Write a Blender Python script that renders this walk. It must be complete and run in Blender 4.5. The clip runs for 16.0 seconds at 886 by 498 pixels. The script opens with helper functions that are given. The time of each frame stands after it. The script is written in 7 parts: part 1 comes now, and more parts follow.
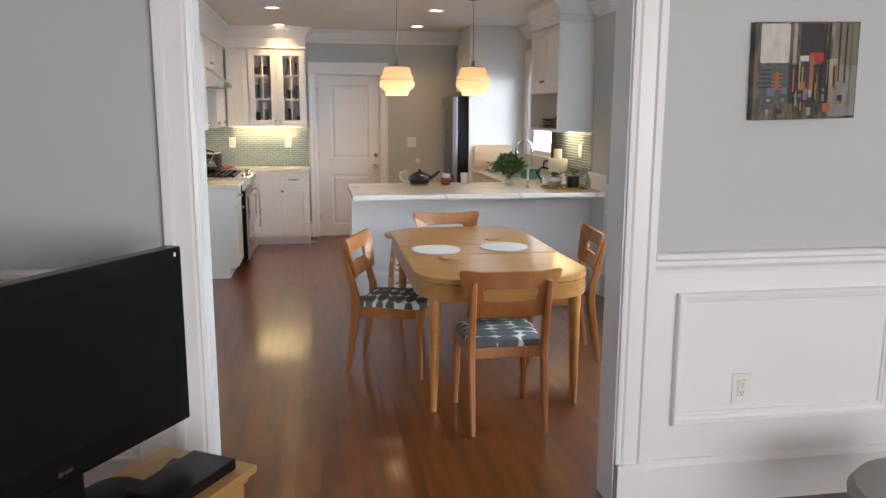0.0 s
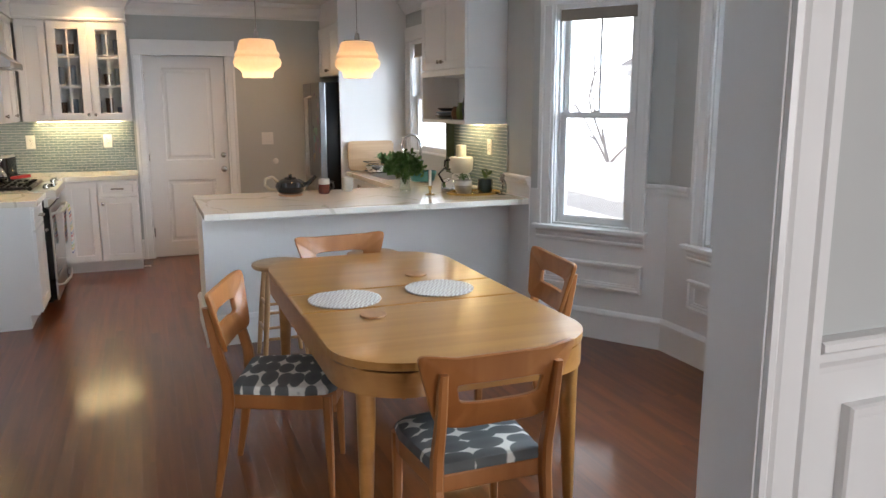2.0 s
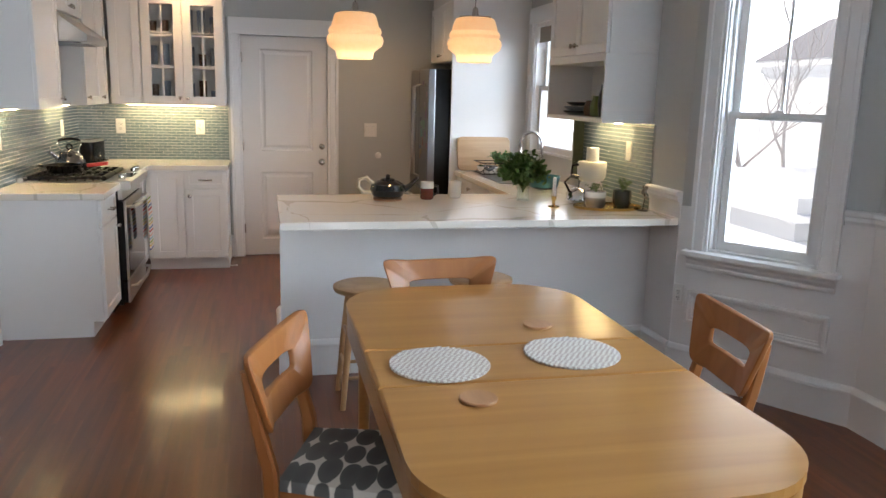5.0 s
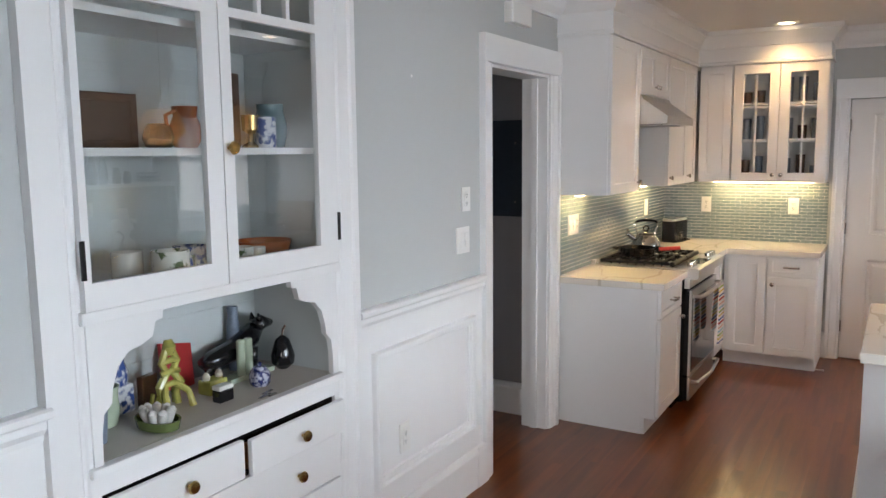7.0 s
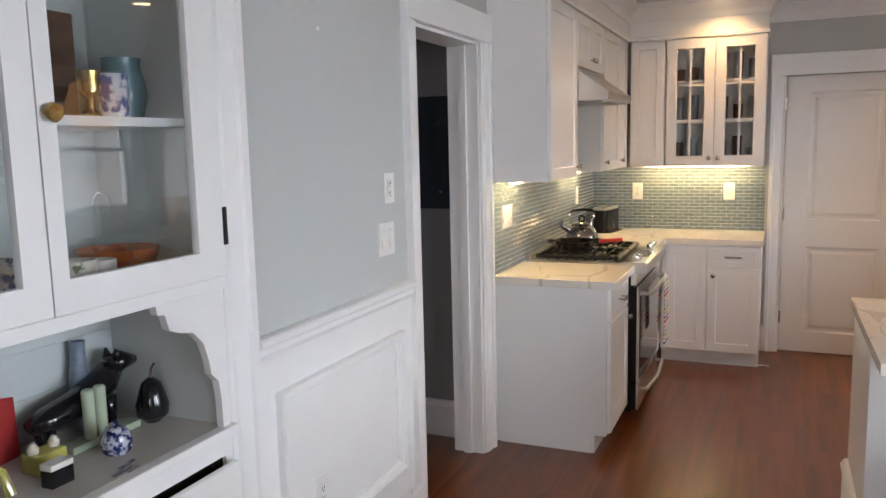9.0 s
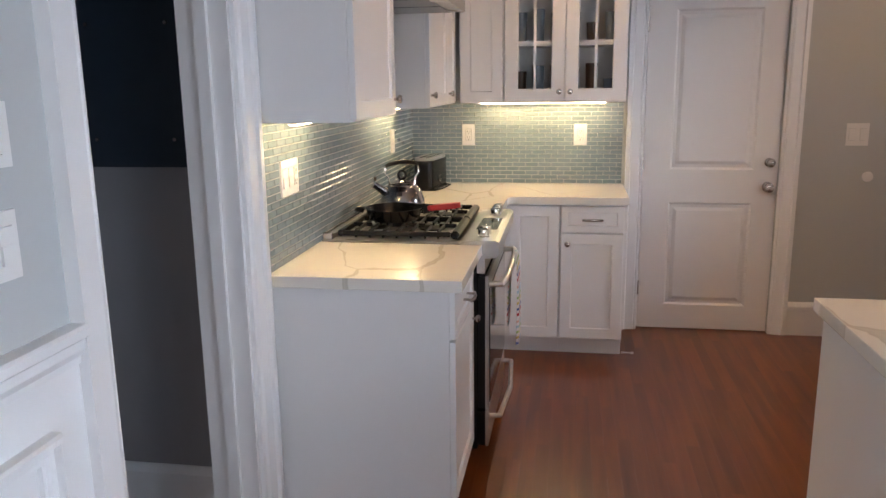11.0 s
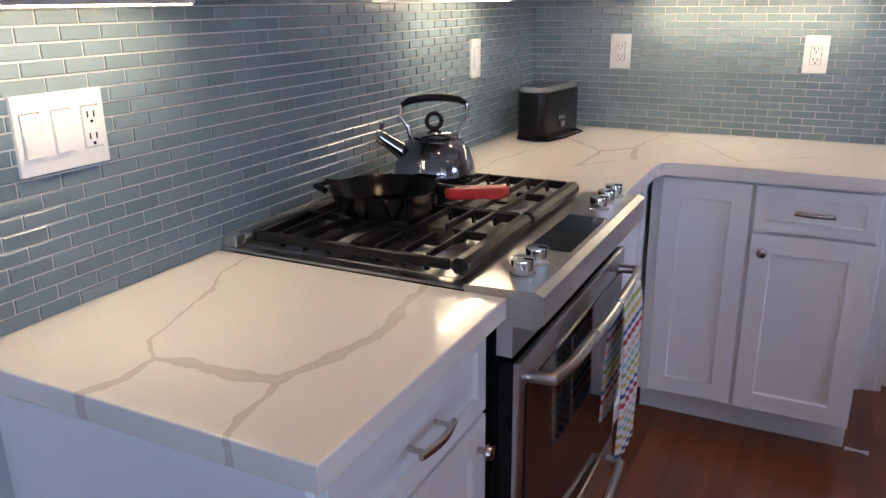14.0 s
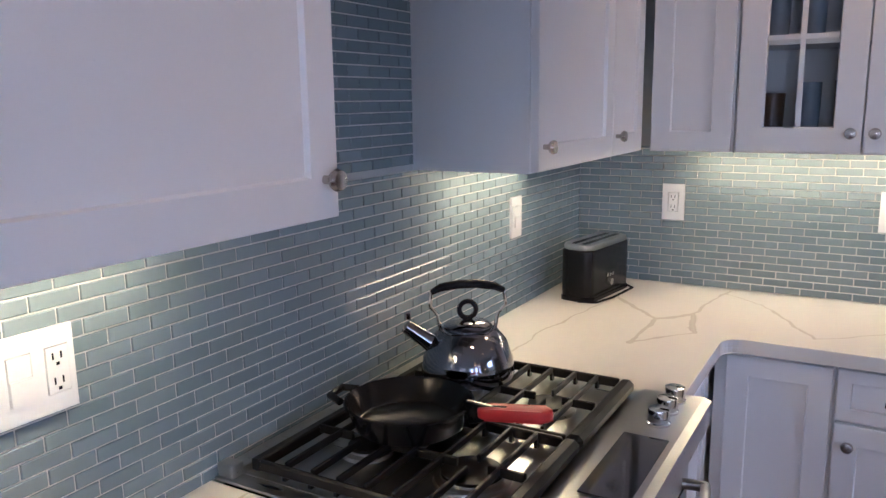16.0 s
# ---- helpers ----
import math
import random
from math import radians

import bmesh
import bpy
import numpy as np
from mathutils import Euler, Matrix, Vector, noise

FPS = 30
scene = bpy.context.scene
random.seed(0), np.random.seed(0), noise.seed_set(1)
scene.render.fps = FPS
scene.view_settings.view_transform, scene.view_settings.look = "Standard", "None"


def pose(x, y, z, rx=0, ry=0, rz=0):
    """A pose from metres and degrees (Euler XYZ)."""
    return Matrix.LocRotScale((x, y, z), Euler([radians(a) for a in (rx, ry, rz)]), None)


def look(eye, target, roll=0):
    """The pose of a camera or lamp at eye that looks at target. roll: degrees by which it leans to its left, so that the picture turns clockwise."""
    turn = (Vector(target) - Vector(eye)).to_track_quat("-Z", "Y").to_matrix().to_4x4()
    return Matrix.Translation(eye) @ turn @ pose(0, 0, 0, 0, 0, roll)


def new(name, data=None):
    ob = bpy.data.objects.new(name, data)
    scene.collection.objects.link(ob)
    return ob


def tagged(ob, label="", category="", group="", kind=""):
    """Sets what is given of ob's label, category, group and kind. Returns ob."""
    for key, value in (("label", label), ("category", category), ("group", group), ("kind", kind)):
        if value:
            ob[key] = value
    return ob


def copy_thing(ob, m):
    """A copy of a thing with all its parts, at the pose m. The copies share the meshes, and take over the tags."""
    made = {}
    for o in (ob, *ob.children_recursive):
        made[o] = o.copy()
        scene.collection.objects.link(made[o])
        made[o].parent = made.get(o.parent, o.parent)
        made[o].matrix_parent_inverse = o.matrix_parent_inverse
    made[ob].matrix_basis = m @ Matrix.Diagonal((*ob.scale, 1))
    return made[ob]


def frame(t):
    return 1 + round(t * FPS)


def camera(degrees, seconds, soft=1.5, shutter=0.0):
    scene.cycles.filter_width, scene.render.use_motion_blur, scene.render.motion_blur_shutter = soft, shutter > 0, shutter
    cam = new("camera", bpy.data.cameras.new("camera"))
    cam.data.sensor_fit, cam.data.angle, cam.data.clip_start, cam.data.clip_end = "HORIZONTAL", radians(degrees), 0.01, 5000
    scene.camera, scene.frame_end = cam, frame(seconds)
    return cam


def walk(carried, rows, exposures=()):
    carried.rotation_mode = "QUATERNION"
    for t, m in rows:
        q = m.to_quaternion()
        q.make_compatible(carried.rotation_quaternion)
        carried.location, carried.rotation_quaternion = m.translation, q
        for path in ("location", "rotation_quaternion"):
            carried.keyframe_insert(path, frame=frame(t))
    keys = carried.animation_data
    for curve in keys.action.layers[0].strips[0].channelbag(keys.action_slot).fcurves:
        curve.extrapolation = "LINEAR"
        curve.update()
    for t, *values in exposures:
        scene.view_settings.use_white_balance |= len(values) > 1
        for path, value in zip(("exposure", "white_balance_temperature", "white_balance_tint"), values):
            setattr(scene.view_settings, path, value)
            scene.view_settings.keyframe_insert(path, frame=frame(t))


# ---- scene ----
cam = camera(59.9, 16.0)
PATH = [
    (0, (0.813, 0.666, 1.612), (1.128, 2.608, 1.257), 0.2),
    (0.5, (0.824, 1.075, 1.602), (1.236, 2.999, 1.244), 0.1),
    (1, (0.777, 1.493, 1.575), (1.302, 3.388, 1.209), 0.1),
    (1.5, (0.75, 1.889, 1.557), (1.381, 3.749, 1.179), 0.1),
    (2, (0.776, 2.24, 1.569), (1.484, 4.073, 1.197), -0.1),
    (2.5, (0.761, 2.526, 1.553), (1.568, 4.32, 1.191), -0.2),
    (3, (0.781, 2.77, 1.562), (1.672, 4.525, 1.205), -0.3),
    (3.2, (0.803, 2.82, 1.568), (1.718, 4.562, 1.21), -0.5),
    (5.3, (1.111, 3.226, 1.551), (1.326, 5.175, 1.156), 1.0),
    (5.5, (1.16, 3.27, 1.54), (1.188, 5.232, 1.15), 0.2),
    (5.7, (1.152, 3.357, 1.531), (0.998, 5.316, 1.163), -0.6),
    (6, (1.147, 3.474, 1.571), (0.719, 5.396, 1.222), -0.6),
    (6.5, (1.138, 3.655, 1.607), (0.367, 5.476, 1.307), -0.6),
    (7, (1.177, 3.833, 1.668), (0.163, 5.539, 1.419), -0.6),
    (7.5, (1.179, 3.908, 1.668), (0.059, 5.55, 1.449), -0.5),
    (8, (1.123, 3.965, 1.656), (0.012, 5.613, 1.434), -0.8),
    (8.5, (0.937, 4.126, 1.631), (-0.038, 5.857, 1.394), -1.1),
    (9, (0.773, 4.396, 1.608), (-0.017, 6.213, 1.339), -1.3),
    (9.5, (0.663, 4.774, 1.592), (0.079, 6.662, 1.284), -1.0),
    (10, (0.512, 5.125, 1.563), (0.123, 7.055, 1.21), -0.7),
    (10.2, (0.454, 5.273, 1.565), (0.135, 7.213, 1.198), -0.6),
    (12.3, (0.366, 6.653, 1.446), (0.017, 8.552, 0.922), -0.9),
    (12.5, (0.404, 6.772, 1.449), (0.004, 8.656, 0.91), -0.9),
    (13, (0.458, 7.027, 1.423), (-0.087, 8.863, 0.847), -0.7),
    (13.5, (0.464, 7.312, 1.422), (-0.255, 9.079, 0.819), -0.8),
    (14, (0.52, 7.562, 1.404), (-0.336, 9.261, 0.788), -0.6),
    (14.5, (0.545, 7.716, 1.395), (-0.41, 9.369, 0.797), -0.6),
    (15, (0.515, 7.761, 1.463), (-0.501, 9.4, 0.93), -0.7),
    (15.5, (0.486, 7.772, 1.534), (-0.542, 9.424, 1.073), -0.7),
    (16, (0.415, 7.819, 1.573), (-0.567, 9.521, 1.196), -0.8),
]
walk(cam, [(t, look(eye, target, roll)) for t, eye, target, roll in PATH], [(0, 0.08, 6900, 13), (1.5, -0.02, 6850, 13), (3, -0.1, 6750, 11), (5.5, -0.15, 6900, 14), (8, -0.1, 7350, 18), (10, -0.22, 7150, 19), (12.4, -0.40, 5850, 19), (13.4, -0.64, 5650, 24), (14.4, -0.62, 5250, 25), (16, -0.62, 5250, 24)])

# ---- world, sun, lamps ----
world = bpy.data.worlds.new("world")
scene.world = world
world.use_nodes = True
_nt = world.node_tree
_bg = _nt.nodes["Background"]
_sky = _nt.nodes.new("ShaderNodeTexSky")
_sky.sky_type, _sky.sun_disc = "NISHITA", False
_sky.sun_elevation, _sky.sun_rotation = radians(48), radians(315)
_nt.links.new(_sky.outputs[0], _bg.inputs[0])
_bg.inputs[1].default_value = 0.15


def lamp(name, kind, energy, color, m, **more):
    data = bpy.data.lights.new(name, kind)
    data.energy, data.color = energy, color
    if kind == "AREA":
        data.shape, data.size, data.size_y = "RECTANGLE", more["size"], more["size_y"]
        data.spread = more.get("spread", radians(180))
    elif kind == "SPOT":
        data.spot_size, data.spot_blend, data.shadow_soft_size = more["cone"], 1.0, more.get("soft", 0.04)
    elif kind == "POINT":
        data.shadow_soft_size = more.get("soft", 0.04)
    elif kind == "SUN":
        data.angle = more["angle"]
    ob = new(name, data)
    ob.matrix_world = m
    return ob


WARM, DAY = (1.0, 0.61, 0.27), (0.65, 0.83, 1.0)
lamp("sun", "SUN", 5.0, (1.0, 0.93, 0.84), look((0, 0, 0), (0.47, -0.47, -0.75)), angle=radians(0.5))
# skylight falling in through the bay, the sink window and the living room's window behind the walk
lamp("bay_daylight", "AREA", 550, DAY, look((6.5, 5.1, 2.1), (3.8, 5.3, 1.3)), size=4.0, size_y=3.6, spread=radians(110))
lamp("bay_daylight", "AREA", 450, DAY, look((4.9, 7.6, 3.7), (2.9, 6.2, 0.9)), size=1.6, size_y=1.4)
lamp("bay_daylight", "AREA", 58, DAY, look((3.80, 3.99, 1.55), (2.2, 5.1, 1.2)), size=0.55, size_y=1.3)
lamp("sink_daylight", "AREA", 30, DAY, look((5.0, 8.7, 2.4), (1.2, 10.2, 1.0)), size=1.4, size_y=1.2, spread=radians(80))
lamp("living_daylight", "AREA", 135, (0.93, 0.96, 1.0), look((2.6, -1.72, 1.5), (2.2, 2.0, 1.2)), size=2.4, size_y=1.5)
CANS = [(0.41, 8.54), (0.40, 10.08), (2.0, 8.46), (2.0, 9.94)]
for _x, _y in CANS:
    lamp("downlight_lamp", "SPOT", 37, WARM, look((_x, _y, 2.565), (_x, _y, 0)), cone=radians(130), soft=0.06)

# ---- materials ----
def material(name, color, rough=0.5, metal=0.0, var=0.06, scale=6.0, bump=0.0, bump_scale=60.0, stretch=(1, 1, 1), color2=None, coat=0.0, spec=0.5, per_object=0.0, rough_var=0.1):
    m = bpy.data.materials.new(name)
    m.use_nodes = True
    nt = m.node_tree
    n, l = nt.nodes, nt.links
    p = n["Principled BSDF"]
    tc, mp = n.new("ShaderNodeTexCoord"), n.new("ShaderNodeMapping")
    mp.inputs["Scale"].default_value = stretch
    l.new(tc.outputs["Object"], mp.inputs[0])
    big, fine = n.new("ShaderNodeTexNoise"), n.new("ShaderNodeTexNoise")
    big.inputs["Scale"].default_value, big.inputs["Detail"].default_value = scale, 4
    fine.inputs["Scale"].default_value, fine.inputs["Detail"].default_value = bump_scale, 3
    for t in (big, fine):
        l.new(mp.outputs[0], t.inputs["Vector"])
    ramp = n.new("ShaderNodeMix")
    ramp.data_type = "RGBA"
    c2 = color2 or tuple(c * (1 - 2 * var) for c in color)
    c1 = color if color2 else tuple(min(1, c * (1 + var)) for c in color)
    ramp.inputs[6].default_value, ramp.inputs[7].default_value = (*c1, 1), (*c2, 1)
    l.new(big.outputs["Fac"], ramp.inputs[0])
    out = ramp.outputs[2]
    if per_object:
        info, hsv = n.new("ShaderNodeObjectInfo"), n.new("ShaderNodeHueSaturation")
        mr = n.new("ShaderNodeMapRange")
        mr.inputs["To Min"].default_value, mr.inputs["To Max"].default_value = 1 - per_object, 1 + per_object
        l.new(info.outputs["Random"], mr.inputs[0])
        l.new(mr.outputs[0], hsv.inputs["Value"])
        l.new(out, hsv.inputs["Color"])
        out = hsv.outputs[0]
    l.new(out, p.inputs["Base Color"])
    rr = n.new("ShaderNodeMapRange")
    rr.inputs["To Min"].default_value, rr.inputs["To Max"].default_value = max(0.02, rough - rough_var / 2), min(1, rough + rough_var / 2)
    l.new(fine.outputs["Fac"], rr.inputs[0])
    l.new(rr.outputs[0], p.inputs["Roughness"])
    p.inputs["Metallic"].default_value = metal
    p.inputs["Specular IOR Level"].default_value = spec
    p.inputs["Coat Weight"].default_value = coat
    p.inputs["Coat Roughness"].default_value = 0.08
    if bump:
        b = n.new("ShaderNodeBump")
        b.inputs["Strength"].default_value, b.inputs["Distance"].default_value = bump, 0.002
        l.new(fine.outputs["Fac"], b.inputs["Height"])
        l.new(b.outputs[0], p.inputs["Normal"])
    return m


def glass_material(name, color=(1, 1, 1), rough=0.0, ior=1.5):
    m = bpy.data.materials.new(name)
    m.use_nodes = True
    n, l = m.node_tree.nodes, m.node_tree.links
    n.remove(n["Principled BSDF"])
    tr, gl, mx = n.new("ShaderNodeBsdfTransparent"), n.new("ShaderNodeBsdfGlossy"), n.new("ShaderNodeMixShader")
    tr.inputs[0].default_value, gl.inputs["Roughness"].default_value = (*color, 1), rough
    # the gloss of a thin pane, the same from either side
    lw, pw, mr = n.new("ShaderNodeLayerWeight"), n.new("ShaderNodeMath"), n.new("ShaderNodeMapRange")
    lw.inputs["Blend"].default_value = 0.5
    pw.operation, pw.inputs[1].default_value = "POWER", 5.0
    mr.inputs["To Min"].default_value, mr.inputs["To Max"].default_value = ((ior - 1) / (ior + 1)) ** 2, 1.0
    l.new(lw.outputs["Facing"], pw.inputs[0])
    l.new(pw.outputs[0], mr.inputs[0])
    l.new(mr.outputs[0], mx.inputs[0])
    l.new(tr.outputs[0], mx.inputs[1])
    l.new(gl.outputs[0], mx.inputs[2])
    l.new(mx.outputs[0], n["Material Output"].inputs[0])
    return m


def glow_material(name, color, strength):
    m = bpy.data.materials.new(name)
    m.use_nodes = True
    p = m.node_tree.nodes["Principled BSDF"]
    p.inputs["Base Color"].default_value = (*color, 1)
    p.inputs["Emission Color"].default_value, p.inputs["Emission Strength"].default_value = (*color, 1), strength
    return m


def wood_material(name, c1, c2, rough=0.3, coat=0.3, axis="Y", per_object=0.0, grain=26.0, spec=0.5, bump=0.05, fine=0.3, rough_var=0.07):
    m = bpy.data.materials.new(name)
    m.use_nodes = True
    n, l = m.node_tree.nodes, m.node_tree.links
    p = n["Principled BSDF"]
    tc, mp = n.new("ShaderNodeTexCoord"), n.new("ShaderNodeMapping")
    st = {"X": (0.06, 1, 1), "Y": (1, 0.06, 1), "Z": (1, 1, 0.06)}[axis]
    mp.inputs["Scale"].default_value = st
    info = n.new("ShaderNodeObjectInfo")
    add = n.new("ShaderNodeVectorMath")
    add.operation = "MULTIPLY_ADD"
    add.inputs[1].default_value = (9, 31, 7)
    cmb = n.new("ShaderNodeCombineXYZ")
    for i in range(3):
        l.new(info.outputs["Random"], cmb.inputs[i])
    l.new(cmb.outputs[0], add.inputs[0])
    l.new(tc.outputs["Object"], add.inputs[2])
    l.new(add.outputs[0], mp.inputs[0])
    no, fi = n.new("ShaderNodeTexNoise"), n.new("ShaderNodeTexNoise")
    no.inputs["Scale"].default_value, no.inputs["Detail"].default_value, no.inputs["Distortion"].default_value = grain, 5, 0.6
    fi.inputs["Scale"].default_value, fi.inputs["Detail"].default_value = grain * 7, 3
    l.new(mp.outputs[0], no.inputs["Vector"])
    l.new(mp.outputs[0], fi.inputs["Vector"])
    mx = n.new("ShaderNodeMath")
    mx.operation = "MULTIPLY_ADD"
    mx.inputs[1].default_value = fine
    l.new(fi.outputs["Fac"], mx.inputs[0])
    l.new(no.outputs["Fac"], mx.inputs[2])
    cr = n.new("ShaderNodeValToRGB")
    cr.color_ramp.elements[0].position, cr.color_ramp.elements[1].position = 0.27 + fine / 2, 0.70 + fine / 2
    cr.color_ramp.elements[0].color, cr.color_ramp.elements[1].color = (*c1, 1), (*c2, 1)
    l.new(mx.outputs[0], cr.inputs[0])
    hsv, mr = n.new("ShaderNodeHueSaturation"), n.new("ShaderNodeMapRange")
    mr.inputs["To Min"].default_value, mr.inputs["To Max"].default_value = 1 - per_object, 1 + per_object
    l.new(info.outputs["Random"], mr.inputs[0])
    l.new(mr.outputs[0], hsv.inputs["Value"])
    l.new(cr.outputs[0], hsv.inputs["Color"])
    l.new(hsv.outputs[0], p.inputs["Base Color"])
    rr = n.new("ShaderNodeMapRange")
    rr.inputs["To Min"].default_value, rr.inputs["To Max"].default_value = rough - rough_var, rough + rough_var
    l.new(no.outputs["Fac"], rr.inputs[0])
    l.new(rr.outputs[0], p.inputs["Roughness"])
    p.inputs["Coat Weight"].default_value, p.inputs["Coat Roughness"].default_value = coat, 0.12
    p.inputs["Specular IOR Level"].default_value = spec
    b = n.new("ShaderNodeBump")
    b.inputs["Strength"].default_value, b.inputs["Distance"].default_value = bump, 0.001
    l.new(mx.outputs[0], b.inputs["Height"])
    if bump:
        l.new(b.outputs[0], p.inputs["Normal"])
    return m


def marble_material(name, veins=()):
    m = bpy.data.materials.new(name)
    m.use_nodes = True
    n, l = m.node_tree.nodes, m.node_tree.links
    p = n["Principled BSDF"]
    tc = n.new("ShaderNodeTexCoord")
    warp = n.new("ShaderNodeTexNoise")
    warp.inputs["Scale"].default_value, warp.inputs["Detail"].default_value = 2.2, 4
    l.new(tc.outputs["Object"], warp.inputs["Vector"])
    mixv = n.new("ShaderNodeMix")
    mixv.data_type = "VECTOR"
    mixv.inputs[0].default_value = 0.22
    l.new(tc.outputs["Object"], mixv.inputs[4])
    l.new(warp.outputs["Color"], mixv.inputs[5])
    vor = n.new("ShaderNodeTexVoronoi")
    vor.feature, vor.inputs["Scale"].default_value = "DISTANCE_TO_EDGE", 2.1
    l.new(mixv.outputs[1], vor.inputs["Vector"])
    # the vein swells and thins along its run
    fade = n.new("ShaderNodeTexNoise")
    fade.inputs["Scale"].default_value, fade.inputs["Detail"].default_value = 2.6, 5
    l.new(tc.outputs["Object"], fade.inputs["Vector"])
    wid = n.new("ShaderNodeMapRange")
    wid.inputs["From Min"].default_value, wid.inputs["From Max"].default_value = 0.42, 0.66
    wid.inputs["To Min"].default_value, wid.inputs["To Max"].default_value = 0.0025, 0.045
    l.new(fade.outputs["Fac"], wid.inputs[0])
    div = n.new("ShaderNodeMath")
    div.operation = "DIVIDE"
    l.new(vor.outputs["Distance"], div.inputs[0])
    l.new(wid.outputs[0], div.inputs[1])
    vein = div.outputs[0]
    if veins:
        # broad veins that run from point to point through the slab, swelling and wavering on the way
        flat = n.new("ShaderNodeVectorMath")
        warp.inputs["Scale"].default_value = 9.0
        shift = n.new("ShaderNodeVectorMath")
        shift.operation = "MULTIPLY_ADD"
        shift.inputs[1].default_value, shift.inputs[2].default_value = (0.05, 0.05, 0), (-0.025, -0.025, 0)
        l.new(warp.outputs["Color"], shift.inputs[0])
        flat.operation = "MULTIPLY_ADD"
        flat.inputs[1].default_value = (1, 1, 0)
        l.new(tc.outputs["Object"], flat.inputs[0])
        l.new(shift.outputs[0], flat.inputs[2])
        def vm(op, a, b):
            q = n.new("ShaderNodeVectorMath")
            q.operation = op
            for i, v in enumerate((a, b)):
                if isinstance(v, tuple):
                    q.inputs[i].default_value = v
                elif v is not None:
                    l.new(v, q.inputs[i])
            return q
        def sm(op, a, b):
            q = n.new("ShaderNodeMath")
            q.operation = op
            for i, v in enumerate((a, b)):
                if isinstance(v, (int, float)):
                    q.inputs[i].default_value = v
                else:
                    l.new(v, q.inputs[i])
            return q
        best = None
        for x0, y0, x1, y1, w in veins:
            ba = Vector((x1 - x0, y1 - y0, 0))
            pa = vm("SUBTRACT", flat.outputs[0], (x0, y0, 0.0)).outputs[0]
            along = sm("MULTIPLY", vm("DOT_PRODUCT", pa, tuple(ba)).outputs["Value"], 1 / ba.length_squared)
            along.use_clamp = True
            foot = vm("SCALE", tuple(ba), None)
            l.new(along.outputs[0], foot.inputs["Scale"])
            far = vm("SUBTRACT", pa, foot.outputs[0]).outputs[0]
            d = sm("DIVIDE", vm("LENGTH", far, None).outputs["Value"], w).outputs[0]
            best = d if best is None else sm("MINIMUM", best, d).outputs[0]
        swell = n.new("ShaderNodeMapRange")
        swell.inputs["From Min"].default_value, swell.inputs["From Max"].default_value = 0.3, 0.7
        swell.inputs["To Min"].default_value, swell.inputs["To Max"].default_value = 0.4, 1.7
        fade.inputs["Scale"].default_value = 14
        l.new(fade.outputs["Fac"], swell.inputs[0])
        vein = sm("MULTIPLY", best, swell.outputs[0]).outputs[0]
    cr = n.new("ShaderNodeValToRGB")
    e = cr.color_ramp.elements
    e[0].position, e[0].color = 0.0, (0.65, 0.61, 0.535, 1)
    e[1].position, e[1].color = 1.0, (0.80, 0.765, 0.70, 1)
    mid = e.new(0.72)
    mid.color = (0.60, 0.56, 0.485, 1)
    l.new(vein, cr.inputs[0])
    l.new(cr.outputs[0], p.inputs["Base Color"])
    p.inputs["Roughness"].default_value, p.inputs["Coat Weight"].default_value = 0.16, 0.3
    return m


PAINT = material("white_trim_paint", (0.80, 0.80, 0.80), 0.34, var=0.015, scale=3, bump=0.04, bump_scale=90)
CAB = material("white_cabinet_paint", (0.80, 0.80, 0.80), 0.30, var=0.012, scale=2.5, bump=0.02, bump_scale=120)
WALL = material("grey_wall_paint", (0.50, 0.515, 0.51), 0.75, var=0.02, scale=1.5, bump=0.08, bump_scale=140)
CEIL = material("ceiling_paint", (0.76, 0.75, 0.73), 0.85, var=0.015, scale=1.2, bump=0.06, bump_scale=110)
FLOOR = wood_material("stained_oak", (0.088, 0.0235, 0.0055), (0.185, 0.053, 0.0125), 0.30, 0.45, "Y", per_object=0.11, grain=15, bump=0, fine=0.05, rough_var=0.0, spec=0.30)
GAP = material("floor_joint", (0.05, 0.02, 0.01), 0.7)
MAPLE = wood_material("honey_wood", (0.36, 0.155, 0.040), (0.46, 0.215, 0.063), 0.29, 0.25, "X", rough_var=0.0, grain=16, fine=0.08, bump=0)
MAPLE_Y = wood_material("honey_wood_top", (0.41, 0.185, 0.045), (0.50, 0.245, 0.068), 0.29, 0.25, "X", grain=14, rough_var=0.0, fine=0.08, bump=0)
CHAIR = wood_material("amber_wood", (0.30, 0.105, 0.027), (0.38, 0.145, 0.042), 0.40, 0.08, "Z", rough_var=0.0, grain=16, fine=0.08, bump=0)
STOOL = wood_material("pale_wood", (0.40, 0.22, 0.10), (0.52, 0.31, 0.15), 0.4, 0.1, "Z", grain=16)
MARBLE = marble_material("veined_quartz")
END_MARBLE = marble_material("veined_quartz_end", [(-0.32, 8.145, -0.302, 8.207, 0.009), (-0.302, 8.207, -0.307, 8.275, 0.011), (-0.307, 8.275, -0.365, 8.32, 0.004), (-0.365, 8.32, -0.428, 8.52, 0.0035), (-0.428, 8.52, -0.478, 8.61, 0.0035), (-0.478, 8.61, -0.483, 8.712, 0.003), (-0.307, 8.275, -0.215, 8.283, 0.009), (-0.215, 8.283, -0.11, 8.289, 0.012), (-0.11, 8.289, -0.05, 8.475, 0.012), (-0.05, 8.475, -0.075, 8.60, 0.012), (-0.075, 8.60, -0.092, 8.712, 0.010), (-0.11, 8.289, -0.07, 8.15, 0.007)])
